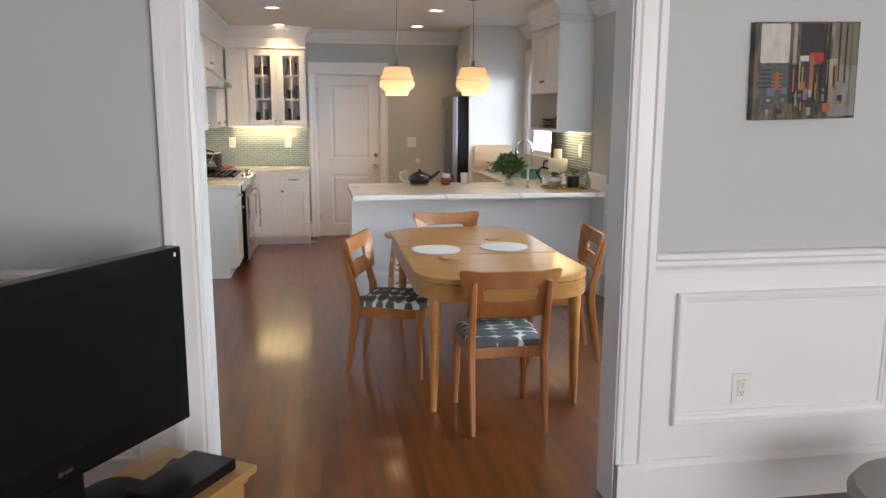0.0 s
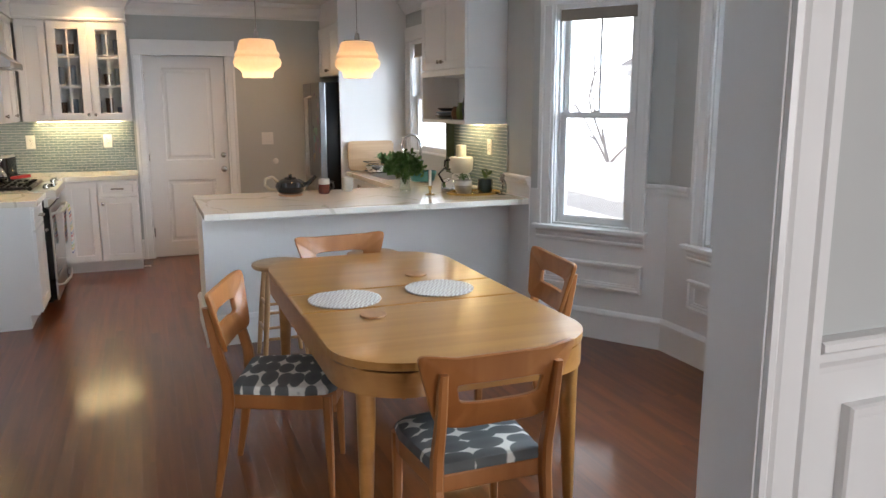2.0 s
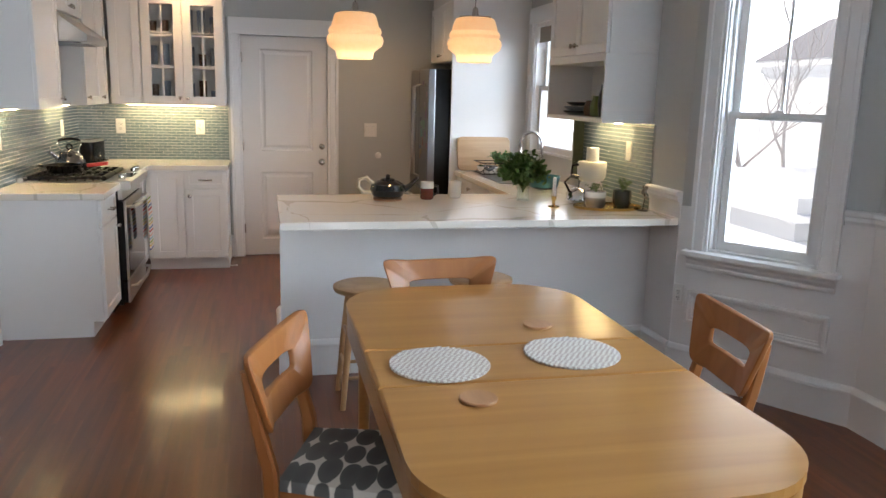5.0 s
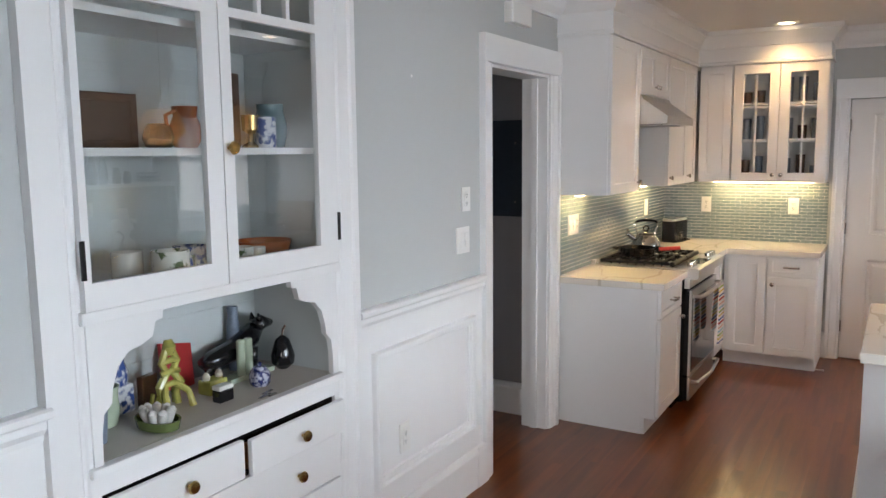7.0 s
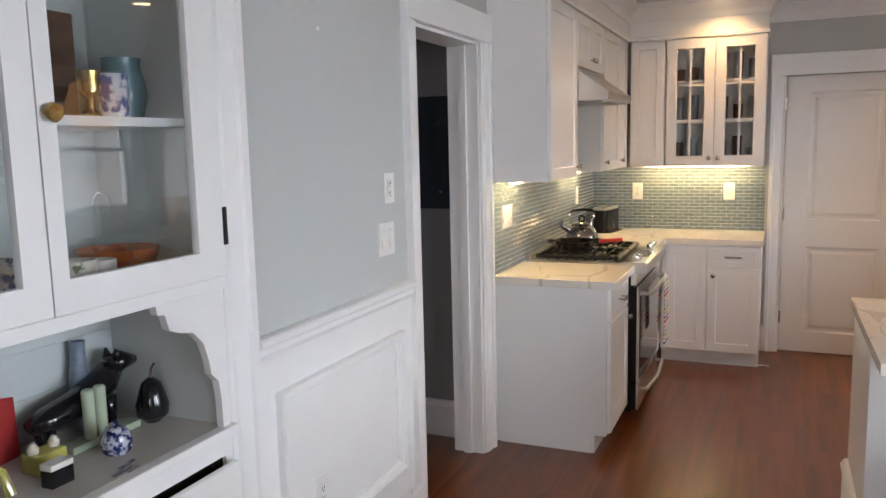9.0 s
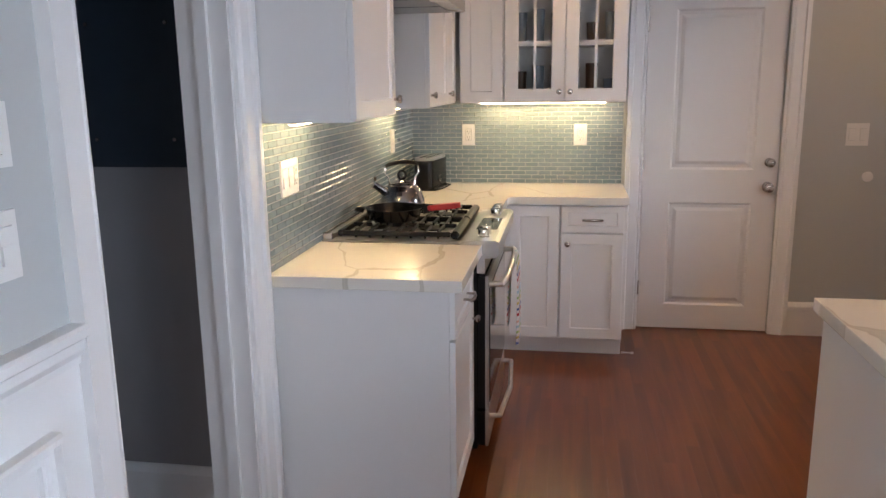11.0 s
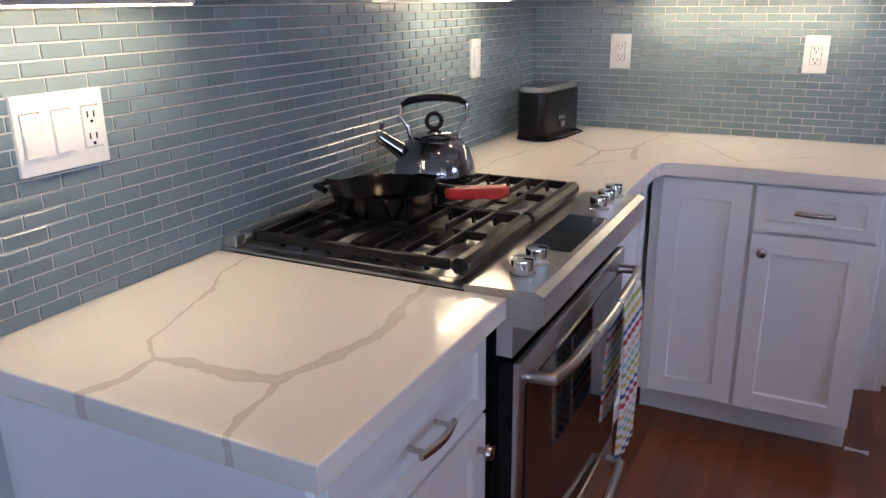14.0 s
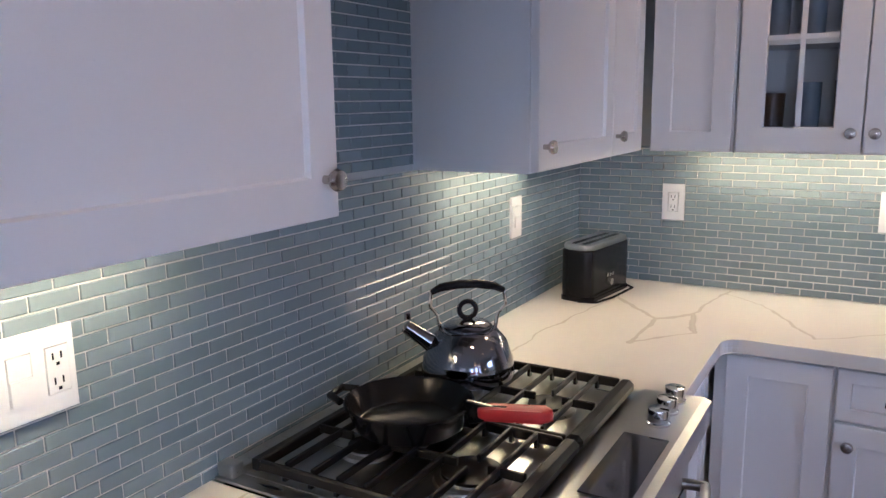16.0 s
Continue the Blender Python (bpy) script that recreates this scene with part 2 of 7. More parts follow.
CORNER_MARBLE = marble_material("veined_quartz_corner", [(-0.41, 9.48, -0.41, 9.79, 0.003), (-0.41, 9.79, -0.344, 10.3, 0.0035), (-0.344, 10.3, -0.154, 10.09, 0.008), (-0.154, 10.09, -0.07, 10.2, 0.011), (-0.07, 10.2, -0.02, 10.55, 0.006), (-0.03, 10.5, 0.108, 10.41, 0.003), (0.108, 10.41, 0.281, 10.09, 0.005), (-0.154, 10.09, -0.165, 9.834, 0.008), (-0.07, 10.2, -0.018, 9.998, 0.009), (-0.165, 9.834, -0.018, 9.998, 0.005), (0.281, 10.09, 0.55, 10.3, 0.003)])
STEEL = material("brushed_steel", (0.55, 0.54, 0.52), 0.28, 1.0, var=0.03, scale=8, stretch=(1, 0.08, 1), bump=0.0, bump_scale=60, rough_var=0.03)
DARKSTEEL = material("dark_steel", (0.24, 0.24, 0.25), 0.3, 1.0, var=0.05, scale=5)
CHROME = material("chrome", (0.75, 0.75, 0.76), 0.08, 1.0, var=0.01)
NICKEL = material("satin_nickel", (0.46, 0.43, 0.40), 0.25, 1.0, var=0.03)
BRASS = material("aged_brass", (0.52, 0.36, 0.14), 0.25, 1.0, var=0.15, scale=60)
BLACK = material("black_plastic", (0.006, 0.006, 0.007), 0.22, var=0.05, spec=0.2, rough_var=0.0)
IRON = material("black_cast_iron", (0.009, 0.009, 0.010), 0.36, var=0.2, scale=30, spec=0.22, rough_var=0.04)
BLACKGLASS = material("black_glass", (0.006, 0.006, 0.008), 0.05, var=0.02, coat=0.5)
SEASONED = material("seasoned_iron", (0.0045, 0.0045, 0.005), 0.2, var=0.2, scale=40, spec=0.3, rough_var=0.03)
GLASS = glass_material("clear_glass")
HUTCHGLASS = glass_material("old_wavy_glass", (0.95, 0.97, 0.97), 0.008, 2.2)
SMOKEGLASS = glass_material("wavy_cabinet_glass", (0.93, 0.95, 0.95), 0.015)
WHITEPLASTIC = material("white_plastic", (0.78, 0.77, 0.75), 0.35, var=0.01)
SHELL = glow_material("lamp_lens", (1.0, 0.82, 0.55), 12)
LED = glow_material("led_strip", (1.0, 0.76, 0.38), 108)
SHADE = material("window_shade", (0.30, 0.26, 0.22), 0.9, var=0.05, scale=40)
# wall grey darkened: the closet's dimness is put into the colour
DARKWALL = material("closet_dimmed_paint", (0.28, 0.28, 0.29), 0.8, var=0.03)
PANELBLUE = material("panel_enamel", (0.022, 0.035, 0.052), 0.4, var=0.1, scale=12)

# ---- building tools ----
def thing(name, m, label, category, group="", kind=""):
    ob = new(name)
    ob.empty_display_size = 0.1
    ob.matrix_world = m
    return tagged(ob, label, category, group, kind)


def part(name, bm, mat, parent=None, label="", smooth=False):
    me = bpy.data.meshes.new(name)
    bmesh.ops.recalc_face_normals(bm, faces=bm.faces)
    bm.to_mesh(me)
    bm.free()
    if smooth:
        for f in me.polygons:
            f.use_smooth = True
        me.set_sharp_from_angle(angle=radians(38))
    me.materials.append(mat)
    ob = new(name, me)
    if parent:
        ob.parent = parent
    if label:
        ob["label"] = label
    return ob


def box(bm, x0, x1, y0, y1, z0, z1, bevel=0.0, seg=2):
    vs = [bm.verts.new(p) for p in ((x0, y0, z0), (x1, y0, z0), (x1, y1, z0), (x0, y1, z0), (x0, y0, z1), (x1, y0, z1), (x1, y1, z1), (x0, y1, z1))]
    fs = [bm.faces.new([vs[i] for i in q]) for q in ((0, 3, 2, 1), (4, 5, 6, 7), (0, 1, 5, 4), (1, 2, 6, 5), (2, 3, 7, 6), (3, 0, 4, 7))]
    if bevel:
        es = list({e for f in fs for e in f.edges})
        bmesh.ops.bevel(bm, geom=es, offset=bevel, segments=seg, affect="EDGES", profile=0.6)
    return bm


def sheet(x0, x1, y, z0, z1):
    """A single pane of glass in the xz plane."""
    bm = bmesh.new()
    bm.faces.new([bm.verts.new(p) for p in ((x0, y, z0), (x1, y, z0), (x1, y, z1), (x0, y, z1))])
    return bm


def boxes(*specs, bevel=0.0):
    bm = bmesh.new()
    for s in specs:
        box(bm, *s, bevel=bevel)
    return bm


def lathe(profile, seg=32, bm=None, at=(0, 0, 0), cap=True):
    """A turned solid round the z axis from (radius, z) pairs."""
    bm = bm or bmesh.new()
    rings = []
    for r, z in profile:
        rings.append([bm.verts.new((at[0] + r * math.cos(2 * math.pi * i / seg), at[1] + r * math.sin(2 * math.pi * i / seg), at[2] + z)) for i in range(seg)])
    for a, b in zip(rings, rings[1:]):
        for i in range(seg):
            bm.faces.new((a[i], a[(i + 1) % seg], b[(i + 1) % seg], b[i]))
    if cap:
        for ring in (rings[0], rings[-1]):
            bm.faces.new(ring)
    return bm


def tube(points, radius, seg=10, bm=None, flat=1.0):
    """A round bar along points; radius a number or one for each point."""
    bm = bm or bmesh.new()
    pts = [Vector(p) for p in points]
    rad = radius if isinstance(radius, (list, tuple)) else [radius] * len(pts)
    rings, up = [], None
    for i, p in enumerate(pts):
        d = (pts[min(i + 1, len(pts) - 1)] - pts[max(i - 1, 0)]).normalized()
        if up is None:
            up = Vector((0, 0, 1)) if abs(d.z) < 0.9 else Vector((0, 1, 0))
        side = d.cross(up).normalized()
        up = side.cross(d).normalized()
        rings.append([bm.verts.new(p + rad[i] * (math.cos(2 * math.pi * k / seg) * side + flat * math.sin(2 * math.pi * k / seg) * up)) for k in range(seg)])
    for a, b in zip(rings, rings[1:]):
        for k in range(seg):
            bm.faces.new((a[k], a[(k + 1) % seg], b[(k + 1) % seg], b[k]))
    bm.faces.new(rings[0])
    bm.faces.new(rings[-1])
    return bm


def bar(points, w, d, bm=None):
    """A squared bar along points: w across (x), d through (y); each a number or one for each point."""
    bm = bm or bmesh.new()
    rings = []
    for i, p in enumerate(points):
        a = (w[i] if isinstance(w, (list, tuple)) else w) / 2
        b = (d[i] if isinstance(d, (list, tuple)) else d) / 2
        c = min(a, b) * 0.45
        x, y, z = p
        rings.append([bm.verts.new((x + u, y + v, z)) for u, v in ((-a + c, -b), (a - c, -b), (a, -b + c), (a, b - c), (a - c, b), (-a + c, b), (-a, b - c), (-a, -b + c))])
    for r, s in zip(rings, rings[1:]):
        for k in range(8):
            bm.faces.new((r[k], r[(k + 1) % 8], s[(k + 1) % 8], s[k]))
    bm.faces.new(rings[0])
    bm.faces.new(rings[-1])
    return bm


def moulding(profile, p0, p1, m0=0.0, m1=0.0, bm=None):
    """A run of trim from p0 to p1 (seen from the room, left to right) with a profile of (out, up) pairs; m0, m1: tan of the mitre at each end."""
    bm = bm or bmesh.new()
    a, b = Vector(p0), Vector(p1)
    d = (b - a).normalized()
    out = Vector((d.y, -d.x, 0))
    ra = [bm.verts.new(a + out * o + Vector((0, 0, u)) + d * (m0 * o)) for o, u in profile]
    rb = [bm.verts.new(b + out * o + Vector((0, 0, u)) - d * (m1 * o)) for o, u in profile]
    k = len(profile)
    for i in range(k):
        bm.faces.new((ra[i], ra[(i + 1) % k], rb[(i + 1) % k], rb[i]))
    bm.faces.new(ra)
    bm.faces.new(rb)
    return bm


def frame_mould(x0, x1, z0, z1, profile, bm=None, y=0.0):
    """A mitred rectangular frame in the xz plane facing -y; profile of (inset, out) pairs from the outer edge inward."""
    bm = bm or bmesh.new()
    loops = []
    for ins, out in profile:
        loops.append([bm.verts.new((px, y - out, pz)) for px, pz in ((x0 + ins, z0 + ins), (x1 - ins, z0 + ins), (x1 - ins, z1 - ins), (x0 + ins, z1 - ins))])
    for a, b in zip(loops, loops[1:]):
        for i in range(4):
            bm.faces.new((a[i], a[(i + 1) % 4], b[(i + 1) % 4], b[i]))
    return bm


def shaker(x0, x1, z0, z1, rail=0.058, t=0.02, rec=0.009, y=0.0, bm=None, glazed=False):
    """A five-piece door or drawer front, its back at y and its face at y - t."""
    bm = bm or bmesh.new()
    b = 0.0015
    prof = [(0, 0), (0, t - b), (b, t), (rail, t), (rail + 0.001, t - 0.002), (rail + 0.003, t - rec)]
    if glazed:
        prof += [(rail + 0.003, 0)]
    frame_mould(x0, x1, z0, z1, prof, bm, y)
    i = rail + 0.003
    if not glazed:
        bm.faces.new([bm.verts.new((px, y - t + rec, pz)) for px, pz in ((x0 + i, z0 + i), (x1 - i, z0 + i), (x1 - i, z1 - i), (x0 + i, z1 - i))])
        bm.faces.new([bm.verts.new((px, y, pz)) for px, pz in ((x0, z0), (x1, z0), (x1, z1), (x0, z1))])
    return bm


def prism(outline, z0, z1, bm=None, bevel=0.0):
    """A slab with a plan outline of (x, y) pairs."""
    bm = bm or bmesh.new()
    lo = [bm.verts.new((x, y, z0)) for x, y in outline]
    hi = [bm.verts.new((x, y, z1)) for x, y in outline]
    k = len(outline)
    fs = [bm.faces.new(lo), bm.faces.new(hi)]
    for i in range(k):
        fs.append(bm.faces.new((lo[i], lo[(i + 1) % k], hi[(i + 1) % k], hi[i])))
    if bevel:
        es = list({e for f in fs[:2] for e in f.edges})
        bmesh.ops.bevel(bm, geom=es, offset=bevel, segments=3, affect="EDGES", profile=0.5)
    return bm


def rounded(x0, x1, y0, y1, r, n=8):
    pts = []
    for cx, cy, a0 in ((x1 - r, y1 - r, 0), (x0 + r, y1 - r, 90), (x0 + r, y0 + r, 180), (x1 - r, y0 + r, 270)):
        for i in range(n + 1):
            a = radians(a0 + 90 * i / n)
            pts.append((cx + r * math.cos(a), cy + r * math.sin(a)))
    return pts


def moved(bm, m):
    bmesh.ops.transform(bm, matrix=m, verts=bm.verts)
    return bm


def wall(name, m, length, height, thick, openings, mat, label, z0=0.0):
    """A wall along local x, its room face at y = 0 and its body behind, with openings (x0, x1, z0, z1) cut through."""
    xs = sorted({0.0, length, *(v for o in openings for v in o[:2])})
    zs = sorted({z0, height, *(v for o in openings for v in o[2:])})
    bm = bmesh.new()
    solid = lambda i, j: 0 <= i < len(xs) - 1 and 0 <= j < len(zs) - 1 and not any(o[0] < (xs[i] + xs[i + 1]) / 2 < o[1] and o[2] < (zs[j] + zs[j + 1]) / 2 < o[3] for o in openings)
    vert = {}
    def v(i, j, k):
        if (i, j, k) not in vert:
            vert[i, j, k] = bm.verts.new((xs[i], k * thick, zs[j]))
        return vert[i, j, k]
    for i in range(len(xs) - 1):
        for j in range(len(zs) - 1):
            if not solid(i, j):
                continue
            for k in (0, 1):
                bm.faces.new((v(i, j, k), v(i + 1, j, k), v(i + 1, j + 1, k), v(i, j + 1, k)))
            for (di, dj), (p, q) in {(-1, 0): ((i, j), (i, j + 1)), (1, 0): ((i + 1, j), (i + 1, j + 1)), (0, -1): ((i, j), (i + 1, j)), (0, 1): ((i, j + 1), (i + 1, j + 1))}.items():
                if not solid(i + di, j + dj):
                    bm.faces.new((v(*p, 0), v(*q, 0), v(*q, 1), v(*p, 1)))
    ob = part(name, bm, mat)
    ob.matrix_world = m
    return tagged(ob, label, "wall", kind="structure")

# ---- the rooms ----
XL, XR, YB, YO, YD, H = -0.588, 3.27, 10.59, 3.45, 3.62, 2.58
A1, B1, C1, D1 = (3.27, 7.0), (3.82, 6.19), (3.82, 4.56), (3.27, 3.75)
BAY_TURN = math.degrees(math.atan2(B1[1] - A1[1], B1[0] - A1[0]))
BAY_LEN = math.dist(A1, B1)

wall("wall_west", pose(XL, YD, 0, 0, 0, 90), YB + 0.15 - YD, H, 0.16, [(3.65, 4.39, 0, 2.10), (1.37, 2.40, 0.06, 2.5)], WALL, "light grey painted wall of the dining room and kitchen")
wall("wall_north", pose(XL - 0.16, YB, 0), 4.2, H, 0.15, [(1.568, 2.35, 0, 2.045)], WALL, "grey painted kitchen end wall")
wall("wall_east", pose(XR, YB + 0.15, 0, 0, 0, -90), YB + 0.15 - A1[1], H, 0.14, [(1.2, 2.15, 1.1, 2.16)], WALL, "grey painted kitchen window wall")
wall("wall_bay_1", pose(*A1, 0, 0, 0, BAY_TURN), BAY_LEN, H, 0.14, [(0.165, 0.735, 0.755, 2.2)], WALL, "grey painted angled bay wall")
wall("wall_bay_2", pose(*B1, 0, 0, 0, -90), B1[1] - C1[1], H, 0.14, [(0.34, 1.305, 0.735, 2.2)], WALL, "grey painted bay wall")
wall("wall_bay_3", pose(*C1, 0, 0, 0, -180 - BAY_TURN), BAY_LEN, H, 0.14, [(BAY_LEN - 0.71, BAY_LEN - 0.14, 0.755, 2.2)], WALL, "grey painted angled bay wall")
wall("wall_bay_4", pose(*D1, 0, 0, 0, -90), D1[1] - YD, H, 0.14, [], WALL, "grey painted short wall beside the bay")
wall("wall_south", pose(-2.2, YO, 0), 6.8, H, YD - YO, [(2.60, 4.175, 0, 2.28)], WALL, "pale grey painted wall with a wide cased opening")
wall("wall_living_west", pose(-2.2, -1.8, 0, 0, 0, 90), YO + 1.8, H, 0.14, [], WALL, "pale grey painted living room wall")
wall("wall_living_east", pose(4.6, YO, 0, 0, 0, -90), YO + 1.8, H, 0.14, [], WALL, "pale grey painted living room wall")
wall("wall_living_south", pose(4.6, -1.8, 0, 0, 0, 180), 6.8, H, 0.14, [(0.8, 3.2, 0.7, 2.3)], WALL, "pale grey painted living room wall with a window opening")
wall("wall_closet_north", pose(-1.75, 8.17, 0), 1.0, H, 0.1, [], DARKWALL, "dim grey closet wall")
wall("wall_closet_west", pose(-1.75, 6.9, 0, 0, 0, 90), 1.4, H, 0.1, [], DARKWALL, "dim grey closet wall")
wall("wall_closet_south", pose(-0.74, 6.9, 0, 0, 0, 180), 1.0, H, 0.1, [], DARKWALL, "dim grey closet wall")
tagged(part("ceiling", boxes((-2.4, 4.9, -2.0, 11.0, H, H + 0.1)), CEIL), "flat white painted ceiling", "ceiling", kind="structure")
floor = tagged(part("floor", boxes((-2.4, 4.9, -2.0, 3.5, -0.12, -0.012), (-0.7, 3.36, 3.5, 10.7, -0.12, -0.012), (3.36, 3.9, 3.75, 7.0, -0.12, -0.012), (-1.85, -0.7, 6.8, 8.27, -0.12, -0.012)), GAP), "glossy red-brown stained narrow oak strip floor", "floor", kind="structure")

BASE = [(0, 0), (0.02, 0), (0.02, 0.165), (0.028, 0.17), (0.028, 0.182), (0.018, 0.198), (0.010, 0.205), (0, 0.205)]
RAIL = [(0.009, 0.985), (0.014, 0.985), (0.016, 1.0), (0.03, 1.018), (0.03, 1.036), (0.044, 1.046), (0.044, 1.062), (0.036, 1.068), (0, 1.068), (0, 0.985)]
CROWN = [(0, 2.425), (0.014, 2.425), (0.018, 2.445), (0.05, 2.475), (0.085, 2.53), (0.1, 2.537), (0.1, H - 0.001), (0, H - 0.001)]
PANEL = [(0, 0), (0, 0.024), (0.005, 0.031), (0.016, 0.031), (0.021, 0.018), (0.034, 0.016), (0.039, 0.009), (0.047, 0.009), (0.05, 0.0)]


def trim(name, bm, m=None, label="white painted wooden trim", category="trim"):
    ob = part(name, bm, PAINT)
    if m is not None:
        ob.matrix_world = m
    return tagged(ob, label, category, kind="structure")


def wainscot(m, x0, x1, panels, rail=True, base=True, sheet_top=1.0, mitre=(0, 0, 0, 0), gap=None):
    """White panelling on a wall face at m: a sheet, a baseboard, a chair rail and moulded frames (x0, x1, z0, z1)."""
    sheets = [(x0, x1, -0.009, -0.0005, 0.0, gap[2] if gap else sheet_top)]
    if gap:
        sheets += [(x0, gap[0], -0.009, -0.0005, gap[2], sheet_top), (gap[1], x1, -0.009, -0.0005, gap[2], sheet_top)]
    trim("wainscot", boxes(*sheets), m, "white painted wainscot sheet under the chair rail", "panelling")
    if base:
        trim("baseboard", moulding([(o + 0.009, u) for o, u in BASE], (x0, 0, 0), (x1, 0, 0), mitre[0], mitre[1]), m, "tall white baseboard with a moulded cap", "baseboard")
    if rail:
        trim("chair_rail", moulding(RAIL, (x0, 0, 0), (x1, 0, 0), mitre[0], mitre[1]), m, "white moulded chair rail", "chair rail")
    for p in panels:
        trim("panel_frame", frame_mould(*p, PANEL, y=-0.009), m, "white picture-frame panel moulding on wainscot", "moulding")


CASING = [(0, 0), (0, -0.014), (0.012, -0.018), (0.018, -0.014), (0.026, -0.022), (0.078, -0.024), (0.084, -0.034), (0.11, -0.034), (0.11, 0)]


def casing(m, x0, x1, z1, w=0.11, head=0.135, z0=0.0, plinth=False):
    """Side and head casings round an opening from x0 to x1, up to z1, on a wall face at m."""
    s = w / 0.11
    trim("casing", prism([(x0 - x * s, y) for x, y in CASING], z0, z1), m, "white moulded door casing", "casing")
    trim("casing", prism([(x1 + x * s, y) for x, y in CASING], z0, z1), m, "white moulded door casing", "casing")
    trim("casing_head", boxes((x0 - w - 0.004, x1 + w + 0.004, -0.036, 0, z1, z1 + head), bevel=0.004), m, "white flat head casing", "casing")


WEST, SOUTH = pose(XL, YD, 0, 0, 0, 90), pose(-2.2, YO, 0)
# dining side of the west wall: either side of the built-in hutch, up to the closet door
wainscot(WEST, 0.0, 1.27, [(0.1, 1.16, 0.33, 0.875)])
wainscot(WEST, 2.51, 3.54, [(2.605, 3.435, 0.315, 0.885)])
trim("baseboard", boxes((3.455, 3.54, -0.034, -0.03, 0.0, 0.21)), WEST)
casing(WEST, 3.65, 4.39, 2.10)
tagged(part("door_frame", boxes((3.65, 3.665, 0.0005, 0.16, 0, 2.1), (4.375, 4.39, 0.0005, 0.16, 0, 2.1), (3.665, 4.375, 0.0005, 0.16, 2.085, 2.1), (4.36, 4.375, 0.06, 0.10, 0, 2.085), (3.665, 3.68, 0.06, 0.10, 0, 2.085)), PAINT), "white painted door jamb of the open closet", "door frame", kind="structure").matrix_world = WEST
trim("crown_moulding", moulding(CROWN, (0, 0, 0), (4.5, 0, 0)), WEST, "white crown moulding", "crown moulding")
# living-room face of the cased opening wall
wainscot(SOUTH, 4.295, 6.8, [(4.40, 5.385, 0.355, 0.905), (5.5, 6.7, 0.355, 0.905)])
wainscot(SOUTH, 0.0, 2.48, [(1.3, 2.36, 0.355, 0.905), (0.1, 1.2, 0.355, 0.905)])
casing(SOUTH, 2.60, 4.175, 2.28, w=0.12)
trim("plinth", boxes((4.175, 4.30, -0.042, 0, 0, 0.20), bevel=0.003), SOUTH)
trim("plinth", boxes((2.475, 2.60, -0.042, 0, 0, 0.20), bevel=0.003), SOUTH)
tagged(part("door_frame", boxes((2.6005, 2.606, 0.001, 0.169, 0, 2.28), (4.169, 4.1745, 0.001, 0.169, 0, 2.28), (2.606, 4.169, 0.001, 0.169, 2.272, 2.2795)), PAINT), "white painted lining of the wide cased opening", "door frame", kind="structure").matrix_world = SOUTH
DINE_S = pose(3.27, YD, 0, 0, 0, 180)
casing(DINE_S, 1.295, 2.87, 2.28, w=0.12)
wainscot(DINE_S, 0.0, 1.17, [(0.1, 1.07, 0.33, 0.875)])
trim("crown_moulding", moulding(CROWN, (0, 0, 0), (3.858, 0, 0)), DINE_S, "white crown moulding", "crown moulding")
# bay
BAY1, BAY2, BAY3 = pose(*A1, 0, 0, 0, BAY_TURN), pose(*B1, 0, 0, 0, -90), pose(*C1, 0, 0, 0, -180 - BAY_TURN)
MB = math.tan(radians((90 + BAY_TURN) / 2))
wainscot(BAY1, 0.0, BAY_LEN, [(0.085, 0.83, 0.345, 0.53)], rail=False, mitre=(0, MB, 0, 0), sheet_top=0.99, gap=(0.125, 0.775, 0.73))
trim("chair_rail", moulding(RAIL, (0.84, 0, 0), (BAY_LEN, 0, 0), 0, MB), BAY1, "white moulded chair rail", "chair rail")
wainscot(BAY2, 0.0, B1[1] - C1[1], [(0.25, 1.38, 0.335, 0.52)], rail=False, mitre=(MB, MB, 0, 0), sheet_top=0.99, gap=(0.30, 1.345, 0.71))
trim("chair_rail", moulding(RAIL, (0, 0, 0), (0.215, 0, 0), MB, 0), BAY2, "white moulded chair rail", "chair rail")
trim("chair_rail", moulding(RAIL, (1.42, 0, 0), (B1[1] - C1[1], 0, 0), 0, MB), BAY2, "white moulded chair rail", "chair rail")
wainscot(BAY3, 0.0, BAY_LEN, [(BAY_LEN - 0.83, BAY_LEN - 0.085, 0.345, 0.53)], rail=False, mitre=(MB, 0, 0, 0), sheet_top=0.99, gap=(BAY_LEN - 0.75, BAY_LEN - 0.10, 0.73))
trim("chair_rail", moulding(RAIL, (0, 0, 0), (BAY_LEN - 0.83, 0, 0), MB, 0), BAY3, "white moulded chair rail", "chair rail")
for _m, _l in ((BAY1, BAY_LEN), (BAY2, B1[1] - C1[1]), (BAY3, BAY_LEN)):
    trim("crown_moulding", moulding(CROWN, (0, 0, 0), (_l, 0, 0)), _m, "white crown moulding", "crown moulding")
EAST = pose(XR, YB, 0, 0, 0, -90)
wainscot(EAST, YB - 7.36, YB - 7.0, [], sheet_top=1.0)
trim("crown_moulding", moulding(CROWN, (0, 0, 0), (YB - 7.0, 0, 0)), EAST, "white crown moulding", "crown moulding")
NORTH = pose(XL, YB, 0)
trim("crown_moulding", moulding(CROWN, (1.2, 0, 0), (XR - XL, 0, 0)), NORTH, "white crown moulding", "crown moulding")
casing(NORTH, 1.408, 2.19, 2.045, w=0.1, head=0.15)
trim("baseboard", moulding(BASE, (1.285, 0, 0), (1.305, 0, 0)), NORTH)
trim("baseboard", moulding(BASE, (2.295, 0, 0), (3.2, 0, 0)), NORTH, "tall white baseboard with a moulded cap", "baseboard")
